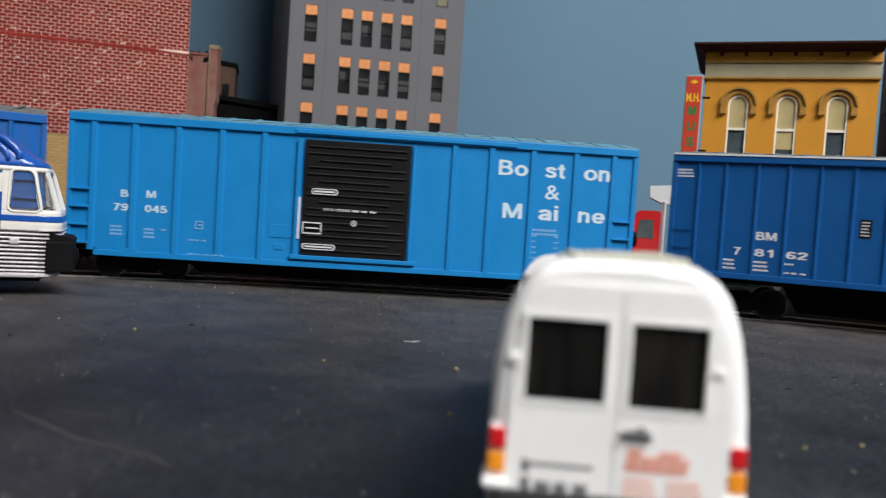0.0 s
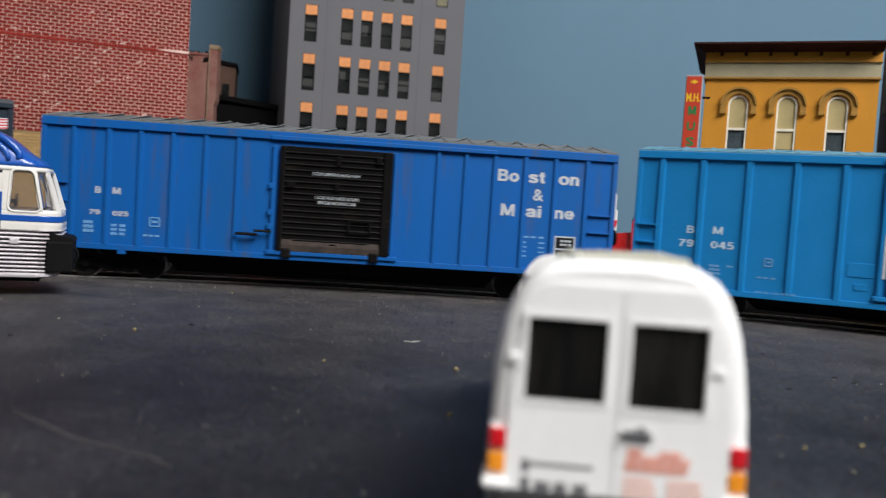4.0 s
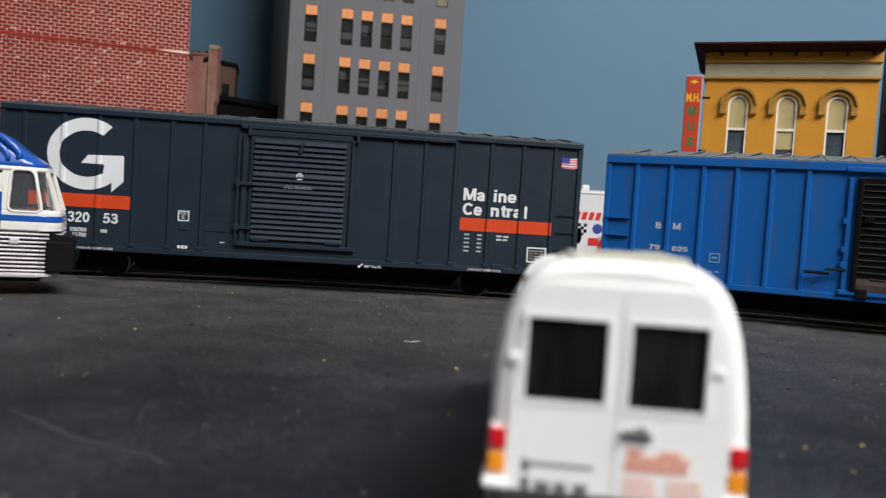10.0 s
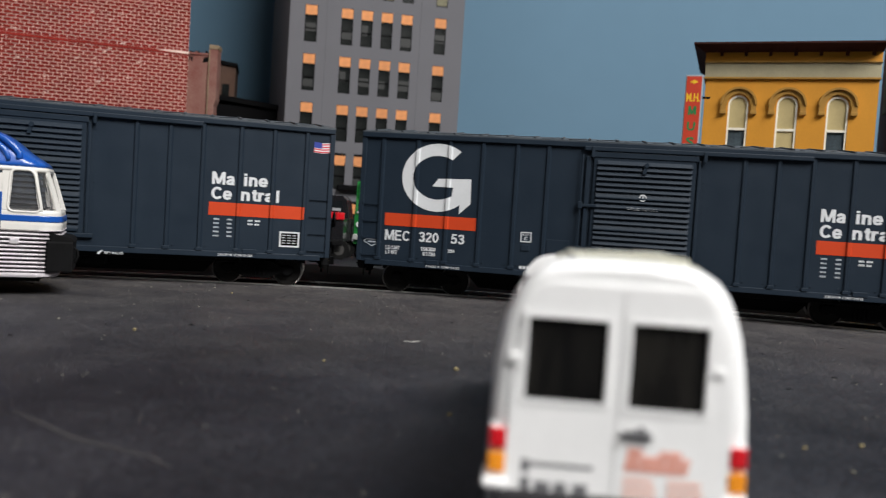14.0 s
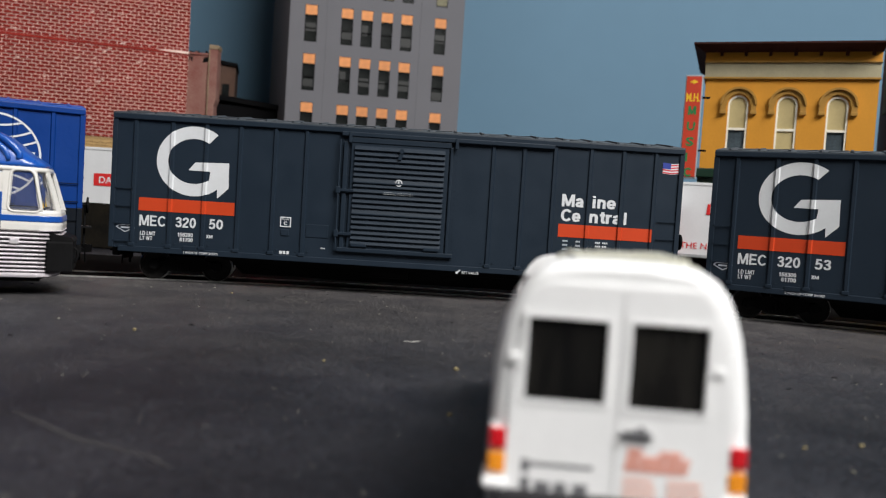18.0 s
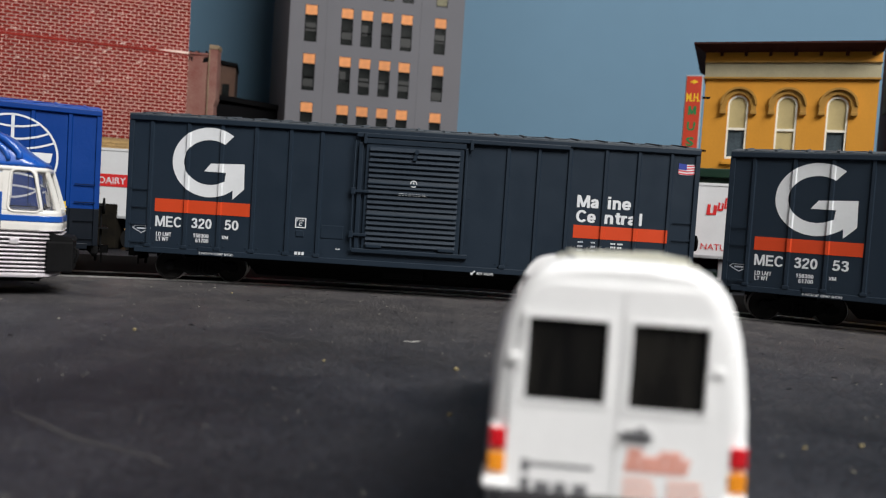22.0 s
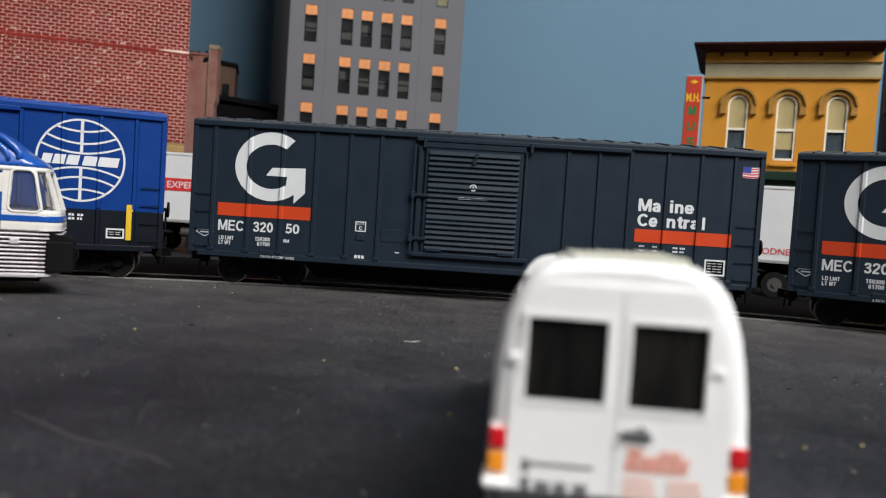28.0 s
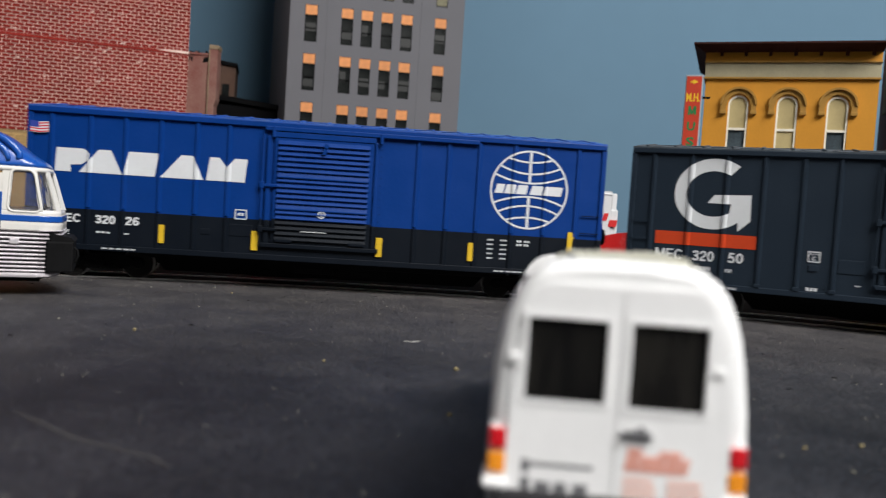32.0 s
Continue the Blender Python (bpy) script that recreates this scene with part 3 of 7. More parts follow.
    part("hand_brake", bm, UNDER, car, "black hand brake wheel on the car end")
    # underframe
    bm = box(bmn(), -h + 6, h - 6, -5, 5, floor - 3.2, floor)
    prism(bm, [(-58, floor - 1), (-52, 2.8), (52, 2.8), (58, floor - 1)], -4, 4)
    box(bm, -26, -6, 6, 13, 1.6, floor - 1)
    box(bm, 6, 22, -13, -7, floor - 5.2, floor - 1)
    cyl(bm, (-2, -9.5, floor - 3.4), 2.2, 13, "x", 14)
    cyl(bm, (40, -13.2, floor - 2.6), 0.35, 50, "x", 8)
    part("underframe", bm, UNDER, car)
    for ex in (-1, 1):
        bm = box(bmn(), ex * (h - 0.5) - 1.2, ex * (h - 0.5) + 1.2, -13, 13, floor - 3.0, floor - 0.2, 0.3)
        box(bm, ex * (h + 0.2) - 0.5, ex * (h + 0.2) + 0.5, -3.4, 3.4, 5.6, floor, 0.2)
        part("end_sill", bm, UNDER, car)
        bm = cyl(bmn(), (ex * (h + 1.2), 4.6, 6.2), 0.45, 5.2, "z", 8)
        cyl(bm, (ex * (h + 1.2), -6, floor - 1.4), 0.22, 14, "y", 6)
        part("brake_hose", bm, UNDER, car)
    for ex in (-1, 1):
        o = part("coupler", COUPLER_ME, UNDER, car)
        o.matrix_local = pose(ex * (h - 4.2) * U, 0, 0, 0, 0, 0 if ex > 0 else 180)
        tr = part("truck", TRUCK_ME, UNDER, car, "black cast bogie with two wheelsets")
        swivel = pose(ex * TRUCK * U, 0, 0, 0, 0, math.degrees(CURVE * TRUCK) * ex)
        tr.matrix_local = swivel
        for ax in (-9.9, 9.9):
            seat = swivel @ pose(ax * U, 0, 4.75 * U)
            w = part("wheelset", AXLE_ME, UNDER, car, "dark wheelset with bright steel treads")
            w.matrix_local = seat
            for sgn in (-1, 1):
                o = part("wheel", WHEEL_ME, STEEL, w)
                o.matrix_local = pose(0, sgn * 8.3 * U, 0, 0, 0, 0 if sgn > 0 else 180)
            SPIN.append((car, w, seat))
    return car


def ribbed_door(car, x0, x1, z0, z1, material, frame_m, ribs, y=-18.0, split=None, lower=None, handles=True, deep=1.08, thin=False, short=3):
    """Sliding plug door with pressed horizontal ribs."""
    bm = box(bmn(), x0, x1, y - 0.35, y + 0.5, z0, z1, 0.15)
    if split:
        bm.free()
        bm = box(bmn(), x0, x1, y - 0.35, y + 0.5, split, z1, 0.15)
    door = part("door", bm, material, car, "ribbed sliding door")
    if split:
        part("door_lower", box(bmn(), x0, x1, y - 0.35, y + 0.5, z0, split, 0.1), lower, car)
    w = x1 - x0
    dz = (z1 - z0 - 2.0) / ribs
    if thin:
        # slim half-round ribs on a flat sheet, every third one short
        def rib_mesh(a, b):
            return mesh_of("rib", prism(bmn(), [(y - 0.3, -0.40), (y - 0.66, -0.32), (y - 0.84, -0.05), (y - 0.66, 0.22), (y - 0.3, 0.40)], a, b, "x"), material)
        long_me, short_me = rib_mesh(-w / 2 + 1.4, w / 2 - 1.4), rib_mesh(-w / 2 + 5.2, w / 2 - 6.4)
        for k in range(ribs):
            o = part("rib", short_me if k % short == 1 else long_me, material, door)
            o.location = ((x0 + x1) / 2 * U, 0, (z0 + 1.0 + (k + 0.5) * dz) * U)
    b1 = bmn()
    prism(b1, [(y - 0.3, -dz * 0.46), (y - deep * 0.7, -dz * 0.44), (y - deep * 0.95, -dz * 0.40), (y - deep, -dz * 0.30), (y - deep * 0.93, -dz * 0.20), (y - 0.40, dz * 0.34), (y - 0.36, dz * 0.46), (y - 0.3, dz * 0.46)], -w / 2 + 1.2, w / 2 - 1.2, "x")
    me_a = mesh_of("slat", b1, material)
    me_b = me_a.copy()
    if lower:
        me_b.materials.clear()
        me_b.materials.append(lower)
    for k in range(0 if thin else ribs):
        z = z0 + 1.0 + (k + 0.5) * dz
        o = part("slat", me_b if (split and z < split) else me_a, material, door)
        o.location = ((x0 + x1) / 2 * U, 0, z * U)
        if ribs == 19 and k in (6, 12):
            o.scale.z = 1.5
    for z in (z0 - 0.6, z1 + 2.4):
        part("door_track", box(bmn(), x0 - 3.2, x1 + (34 if z > z1 else 3), y - 0.9, y + 0.3, z - 0.7, z + 0.7, 0.25), lower if (lower and z < z1) else frame_m, car)
    for xa, xb, d in ((x0 - 2.4, x0 - 1.0, 0.55), (x1 + 0.5, x1 + 1.4, 0.4)):
        part("door_jamb", box(bmn(), xa, xb, y - d, y + 0.3, (split - 0.5) if split else z0, z1, 0.2), frame_m, car)
        if split:
            part("door_jamb", box(bmn(), xa, xb, y - d, y + 0.3, z0, split - 0.5, 0.2), lower, car)
    if handles:
        for z in (z0 + 4.5, z0 + 18.5):
            bm = box(bmn(), x0 - 4.2, x0 + 1.5, y - 1.2, y - 0.4, z - 0.45, z + 0.45, 0.15)
            box(bm, x0 - 4.2, x0 - 2.8, y - 1.3, y - 0.2, z - 1.1, z + 1.1, 0.2)
            part("door_latch", bm, lower if (split and z < split) else frame_m, car)
        low = split or z0 - 0.5
        part("lock_rod", cyl(bmn(), (x0 - 3.5, y - 0.9, (low + z1 + 0.5) / 2), 0.28, z1 + 0.5 - low, "z", 8), frame_m, car)
        if split:
            part("lock_rod", cyl(bmn(), (x0 - 3.5, y - 0.9, (z0 - 0.5 + split) / 2), 0.28, split - z0 + 0.5, "z", 8), lower, car)
        # catch near the head and roller housings at the foot
        cx = (x0 + x1) / 2
        bm = cyl(bmn(), (cx + 0.6, y - deep - 0.2, z1 - 2.2), 0.75, 0.8, "y", 12)
        prism(bm, [(cx - 0.6, z1 - 5.0), (cx + 0.5, z1 - 5.0), (cx + 1.2, z1 - 2.3), (cx, z1 - 2.2)], y - deep - 0.35, y - 0.4)
        part("door_catch", bm, frame_m, car)
        for xa in (x0 + 1.4, x1 - 6.6):
            part("roller_housing", box(bmn(), xa, xa + 5.2, y - deep - 0.25, y - 0.3, z0 + 0.5, z0 + 1.7, 0.3), lower or frame_m, car)
        # riveted head piece and frame strips
        part("door_head", box(bmn(), x0 - 0.6, x1 + 0.6, y - 0.62, y - 0.2, z1 - 0.2, z1 + 1.5, 0.15), frame_m, car)
        for xa in (x0 - 0.4, x1 + 2.4):
            part("head_bracket", box(bmn(), xa - 0.5, xa + 0.5, y - 1.2, y - 0.2, z1 - 0.4, z1 + 3.0, 0.15), frame_m, car)
        rv = mesh_of("rivet", cyl(bmn(), (0, 0, 0), 0.16, 0.24, "y", 6), lower or frame_m)
        for k in range(14):
            part("rivet", rv, frame_m, car, at=(x1 + 2.6, y + 0.36, z0 + 2 + k * (z1 - z0 - 4) / 13))
    return door


def flag(car, x, z, y):
    bm = bmn()
    for k in range(4):
        prism(bm, [(x, z + k * 0.86), (x + 2.8, z + k * 0.86 - 0.25), (x + 5.6, z + k * 0.86 + 0.1), (x + 5.6, z + k * 0.86 + 0.5), (x + 2.8, z + k * 0.86 + 0.2), (x, z + k * 0.86 + 0.45)], y, y + 0.06)
    st = part("flag_stripes", bm, FLAGRED, car, "red stripes of a flag decal")
    part("flag_ground", prism(bmn(), [(x, z - 0.1), (x + 2.8, z - 0.35), (x + 5.6, z), (x + 5.6, z + 3.3), (x + 2.8, z + 3.1), (x, z + 3.4)], y + 0.02, y + 0.1), WHITE, car, "white flag decal")
    part("flag_canton", prism(bmn(), [(x, z + 1.5), (x + 2.6, z + 1.3), (x + 2.6, z + 3.15), (x, z + 3.4)], y - 0.03, y + 0.05), FLAGBLUE, car, "blue canton of the flag decal")


def arrow_ring(car, y):
    """Large white ring that ends in an arrow head."""
    cx, cz = -65.9, 39.2
    bm = bmn()
    pts_o, pts_i = [], []
    n = 40
    for k in range(n + 1):
        a = radians(52 + (312 - 52) * k / n)
        pts_o.append((cx + 12.0 * math.cos(a), cz + 11.2 * math.sin(a)))
        a2 = radians(56 + (305 - 56) * k / n)
        pts_i.append((cx + 8.3 * math.cos(a2), cz + 7.2 * math.sin(a2)))
    vo = [bm.verts.new((p[0], y, p[1])) for p in pts_o]
    vi = [bm.verts.new((p[0], y, p[1])) for p in pts_i]
    for k in range(n):
        bm.faces.new((vo[k], vo[k + 1], vi[k + 1], vi[k]))
    head = [(-65.6, 38.9), (-54.7, 39.3), (-54.5, 31.2), (-58.1, 27.7), (-58.2, 31.0), (-61.0, 32.6), (-60.6, 36.2), (-67.6, 36.3)]
    bm.faces.new([bm.verts.new((p[0], y - 0.01, p[1])) for p in head])
    part("arrow_emblem", drape(bm, SLATE_POSTS), WHITE, car, "large white ring emblem ending in an arrow")


DECAL = -17.68
DOORD = -18.92
SLATD = -18.97
SILLD = -18.27
SLATE_POSTS = [-84.8, -73, -62.2, -51.3, -40.1, -30.1, 30.1, 40.1, 50.1, 61.8, 72.4, 82.9]


def drape(bm, posts, half=0.8, rise=0.56):
    """Lays a flat decal over the side posts."""
    xs = [v.co.x for v in bm.verts]
    for p in posts:
        for d in (-half, -half + 0.35, half - 0.35, half):
            if min(xs) < p + d < max(xs):
                bmesh.ops.bisect_plane(bm, geom=bm.verts[:] + bm.edges[:] + bm.faces[:], plane_co=(p + d, 0, 0), plane_no=(1, 0, 0))
    for v in bm.verts:
        for p in posts:
            e = abs(v.co.x - p)
            if e < half:
                v.co.y -= rise * min(1.0, (half - e) / 0.35)
    return bm


def slate_car(number):
    posts = [-84.8, -73, -62.2, -51.3, -40.1, -30.1, 30.1, 40.1, 50.1, 61.8, 72.4, 82.9]
    car = boxcar("slate-grey ribbed model boxcar with white lettering and orange stripes", SLATE, ROOFSLATE, posts, lowlad=12.5, seam_rise=0.95)
    ribbed_door(car, -15.7, 15.7, 14.6, 48.8, SLATE, SLATE, 19)
    arrow_ring(car, DECAL)
    for x0, x1 in ((-83.0, -52.3), (52.6, 83.0)):
        part("stripe", drape(box(bmn(), x0, x1, DECAL, DECAL + 0.04, 22.5, 26.7), SLATE_POSTS), ORANGE, car, "orange-red stripe")
    letters("MEC", -82.6, 17.6, 3.5, WHITE, car, DECAL, 8.4, bold=0.004)
    letters("320", -71.0, 17.7, 3.4, WHITE, car, DECAL, 6.6, bold=0.004)
    letters(number, -60.3, 17.8, 3.3, WHITE, car, DECAL, 4.6, bold=0.004)
    letters("LD LMT", -82.2, 14.6, 1.3, WHITE, car, DECAL, 4.9, bold=0.01)
    letters("LT WT", -82.2, 13.0, 1.3, WHITE, car, DECAL, 4.0, bold=0.01)
    letters("158300", -70.2, 14.8, 1.3, WHITE, car, DECAL, 5.0, bold=0.01)
    letters("61700", -69.4, 13.2, 1.3, WHITE, car, DECAL, 4.2, bold=0.01)
    letters("XM", -61.0, 14.8, 1.1, WHITE, car, DECAL, 2.1, bold=0.01)
    letters("Ma", 53.2, 32.4, 4.0, WHITE, car, DECAL, 7.0, bold=0.016)
    letters("ine", 63.2, 32.4, 4.0, WHITE, car, DECAL, 7.6, bold=0.016)
    letters("Ce", 53.2, 27.6, 4.0, WHITE, car, DECAL, 6.4, bold=0.016)
    letters("ntra", 62.4, 27.6, 4.0, WHITE, car, DECAL, 10.5, bold=0.016)
    letters("l", 73.7, 27.6, 4.0, WHITE, car, DECAL, 0.9, bold=0.016)
    for zz in range(5):
        bars(54.3, 56.2, 20.9 - zz * 1.35, 21.6 - zz * 1.35, DECAL, GREYLET, car, fill=0.75)
        bars(58.6, 60.2, 20.9 - zz * 1.35, 21.6 - zz * 1.35, DECAL, GREYLET, car, fill=0.75)
    bars(65.0, 69.5, 19.5, 21.8, DECAL, WHITE, car, rows=2, cols=2, fill=0.5)
    frame_box(car, 75.4, 81.9, 13.2, 18.3, 4, 3)
    frame_box(car, -37.4, -33.9, 20.0, 23.3, 0, 1)
    letters("PLATE", -36.8, 22.2, 0.55, WHITE, car, DECAL, 2.3, bold=0.01)
    letters("C", -36.2, 20.6, 1.2, WHITE, car, DECAL, 1.1, bold=0.01)
    part("access_plate", box(bmn(), -37.0, -34.4, DECAL - 0.2, DECAL + 0.4, 17.2, 19.2, 0.15), SLATE, car)
    part("access_plate", box(bmn(), -29.0, -21.8, DECAL - 0.1, DECAL + 0.5, 17.2, 21.4, 0.15), SLATE, car)
    bars(-37.2, -33.6, 11.2, 12.3, DECAL, WHITE, car, fill=0.9)
    bars(-24.0, -22.4, 13.6, 14.2, DECAL, WHITE, car)
    bolt = mesh_of("bolt", cyl(bmn(), (0, 0, 0), 0.22, 0.3, "y", 6), SLATE)
    for p in SLATE_POSTS:
        part("post_foot", box(bmn(), p - 1.0, p + 1.0, DECAL - 0.75, DECAL, 10.9, 12.0, 0.15), SLATE, car)
        for dx, z in ((-1.9, 10.6), (1.9, 10.6), (-1.9, 12.4), (1.9, 12.4)):
            part("bolt", bolt, SLATE, car, at=(p + dx, DECAL - 0.02, z))
    for x in (-66.0, 66.0):
        part("jacking_pad", box(bmn(), x - 2.2, x + 2.2, DECAL - 0.75, DECAL + 0.4, 10.4, 11.9, 0.15), SLATE, car)
    bm = bmn()
    stroke(bm, [(-89.8, 16.8), (-89.0, 17.5), (-85.0, 17.5), (-84.2, 16.8), (-86.0, 15.8), (-87.0, 15.3), (-88.0, 15.8), (-89.8, 16.8)], 0.28, DECAL - 0.02)
    stroke(bm, [(-88.4, 16.7), (-85.6, 16.7)], 0.5, DECAL - 0.03)
    bmesh.ops.recalc_face_normals(bm, faces=bm.faces[:])
    part("emblem", bm, GREYLET, car, "small pale winged emblem")
    letters("2 INCH HF COMP SHOES", -68.0, 9.5, 0.78, WHITE, car, SILLD, 11.2, bold=0.01)
    letters("2 INCH HF COMP SHOES", 56.0, 9.5, 0.78, WHITE, car, SILLD, 11.0, bold=0.01)
    letters("RET VALVE", 22.2, 8.5, 0.85, WHITE, car, SILLD, 5.4, bold=0.01)
    part("arrow_mark", prism(bmn(), [(20.2, 8.4), (21.0, 8.4), (20.9, 8.7), (21.8, 9.6), (21.5, 9.8), (20.6, 9.0), (20.3, 9.3)], SILLD, SILLD + 0.05), WHITE, car)
    ring_dot(car, 0.1, 36.4, 1.2, SLATD)
    letters("OPENING W10-0 H10-4", -4.6, 32.5, 0.75, WHITE, car, SLATD - 0.02, 9.4, bold=0.01)
    flag(car, 85.2, 45.2, DECAL)
    return car


def ring_dot(car, x, z, r, y=DOORD):
    bm = bmn()
    stroke(bm, ellipse(x, z, r * 0.82, r * 0.82), r * 0.26, y - 0.03)
    stroke(bm, [(x, z - r * 0.5), (x, z + r * 0.5)], r * 0.34, y - 0.03)
    bmesh.ops.recalc_face_normals(bm, faces=bm.faces[:])
    part("round_mark", bm, WHITE, car, "small white ring mark")


def frame_box(car, x0, x1, z0, z1, rows, cols, m=None):
    m = m or WHITE
    bm = bmn()
    t = 0.5 if rows > 1 else 0.32
    for q in ((x0, x1, z0, z0 + t), (x0, x1, z1 - t, z1), (x0, x0 + t, z0 + t, z1 - t), (x1 - t, x1, z0 + t, z1 - t)):
        box(bm, q[0], q[1], DECAL - 0.1, DECAL + 0.06, q[2], q[3])
    f = part("data_panel", bm, m, car, "small framed data panel")
    if rows > 1:
        part("panel_ground", box(bmn(), x0 + t, x1 - t, DECAL - 0.05, DECAL + 0.05, z0 + t * 0.5, z1 - t * 0.5), INKBLACK, car, "black panel ground")
    if rows:
        bars(x0 + 0.9, x1 - 0.6, z0 + 0.9, z1 - 0.8, DECAL - 0.1, m, car, rows=rows, cols=cols, fill=0.32 if rows > 1 else 0.6)


ICE = mat("lettering_icy_white", (0.50, 0.63, 0.72), 0.55, vary=0.06, bump=0)


def blue_lettered(car, ink, x1, x2, x3, z_top, z_amp, z_low, cap, w, bold=0.016):
    """The two-line name broken by the side posts."""
    letters("Bo", x1[0], z_top, cap, ink, car, DECAL, w[0], bold=bold)
    letters("st", x2[0], z_top, cap, ink, car, DECAL, w[1], bold=bold)
    letters("on", x3[0], z_top, cap, ink, car, DECAL, w[2], bold=bold)
    letters("&", x2[1], z_amp, cap, ink, car, DECAL, w[3], bold=bold)
    letters("M", x1[1], z_low, cap, ink, car, DECAL, w[4], bold=bold)
    letters("ai", x2[2], z_low, cap, ink, car, DECAL, w[5], bold=bold)
    letters("ne", x3[1], z_low, cap, ink, car, DECAL, w[6], bold=bold)


def light_blue_car():
    posts = [-83.4, -70.7, -57, -43.3, -29.9, 31.1, 43.2, 56.8, 70.9, 83.4]
    car = boxcar("light blue ribbed model boxcar with a black sliding door", SKYBLUE, ROOFTEAL, posts, length=182.4, top=52.3, floor=8.6, post_w=1.7, post_d=0.7, chord=2.4, lowlad=11.4, ladder_bars=4, rt=0.3, notch=3.0, peak=3.0)
    ribbed_door(car, -17.0, 17.1, 11.3, 48.6, BLACKP, SKYBLUE, 16, handles=False, thin=True)
    blue_lettered(car, ICE, (45.6, 47.7), (60.8, 61.3, 59.4), (73.6, 72.6), 41.3, 34.4, 27.4, 5.0, (9.6, 6.6, 8.6, 4.8, 6.4, 6.6, 8.9), 0.004)
    letters("B", -74.4, 26.4, 2.4, ICE, car, DECAL, 2.3, bold=0.004)
    letters("M", -66.4, 26.6, 2.4, ICE, car, DECAL, 2.9, bold=0.004)
    letters("79", -76.6, 22.0, 2.4, ICE, car, DECAL, 4.6, bold=0.004)
    letters("045", -66.8, 22.0, 2.4, ICE, car, DECAL, 7.0, bold=0.004)
    bars(-77.4, -73.0, 14.0, 17.6, DECAL, FAINT, car, rows=3)
    bars(-66.8, -63.0, 13.6, 17.2, DECAL, FAINT, car, rows=3)
    bars(-61.5, -59.5, 16.2, 17.2, DECAL, FAINT, car)
    frame_box(car, -50.7, -48.2, 17.6, 20.2, 1, 1, FAINT)
    bars(-52.6, -46.4, 13.6, 14.5, DECAL, FAINT, car, cols=3)
    bars(-52.6, -40.0, 9.2, 10.0, SILLD, FAINT, car, cols=5)
    for k in range(5):
        bars(57.8, 59.6, 14.5 + k * 1.8, 15.4 + k * 1.8, DECAL, FAINT, car)
        bars(65.2, 67.0, 14.5 + k * 1.8, 15.4 + k * 1.8, DECAL, FAINT, car)
    bars(57.8, 67.0, 22.2, 24.8, DECAL, FAINT, car, rows=2)
    part("route_board", box(bmn(), -27.6, -20.2, DECAL - 0.1, DECAL + 0.5, 16.5, 20.8, 0.15), SKYBLUE, car)
    part("route_board", box(bmn(), -25.4, -22.2, DECAL - 0.1, DECAL + 0.5, 12.6, 14.6, 0.15), SKYBLUE, car)
    part("jacking_pad", box(bmn(), -73.4, -68.6, DECAL - 0.5, DECAL + 0.6, 8.4, 10.2, 0.15), SKYBLUE, car)
    part("latch_bar", box(bmn(), -18.3, -17.6, DECAL - 1.0, DECAL + 0.2, 16.5, 30.0, 0.2), WHITE, car, "pale grey vertical latch bar")
    for x0, z0, w in ((-14.2, 31.2, 8.4), (-16.4, 13.4, 10.6)):
        pill(car, x0, z0, w, 1.9)
    outline_box(car, -16.6, -10.4, 18.4, 22.2)
    letters("DOOR OPENING", -10.0, 26.1, 0.85, WHITE, car, DOORD, 8.6, bold=0.01)
    bars(-0.8, 7.6, 26.1, 26.9, DOORD, WHITE, car, cols=3, fill=0.8)
    ring_dot(car, -0.2, 22.5, 1.0)
    return car


def outline_box(car, x0, x1, z0, z1):
    bm = bmn()
    y = DOORD
    for a in ((x0, x1, z0, z0 + 0.4), (x0, x1, z1 - 0.4, z1), (x0, x0 + 0.4, z0, z1), (x1 - 0.4, x1, z0, z1), (x0 + 1, x1 - 1, (z0 + z1) / 2 - 0.2, (z0 + z1) / 2 + 0.2)):
        box(bm, a[0], a[1], y, y + 0.06, a[2], a[3])
    part("outlined_label", bm, WHITE, car, "white outlined door label")


def pill(car, x0, z0, w, hh):
    bm = bmn()
    y = DOORD
    t = 0.3
    box(bm, x0 + hh / 2, x0 + w - hh / 2, y, y + 0.06, z0, z0 + t)
    box(bm, x0 + hh / 2, x0 + w - hh / 2, y, y + 0.06, z0 + hh - t, z0 + hh)
    for cx, a0 in ((x0 + hh / 2, 90), (x0 + w - hh / 2, -90)):
        for k in range(6):
            a = radians(a0 + 15 + k * 30)
            xx, zz = cx + (hh / 2 - t / 2) * math.cos(a), z0 + hh / 2 + (hh / 2 - t / 2) * math.sin(a)
            box(bm, xx - 0.2, xx + 0.2, y, y + 0.06, zz - 0.2, zz + 0.2)
    box(bm, x0 + 0.9, x0 + w - 0.9, y, y + 0.05, z0 + hh * 0.36, z0 + hh * 0.64)
    part("pill_label", bm, WHITE, car, "white pill-shaped instruction label")


RUSTEDGE = mat("rusted_door_edge", (0.060, 0.040, 0.032), 0.7, other=(0.006, 0.005, 0.005), spot=0.5, scale=180, fine=1500)


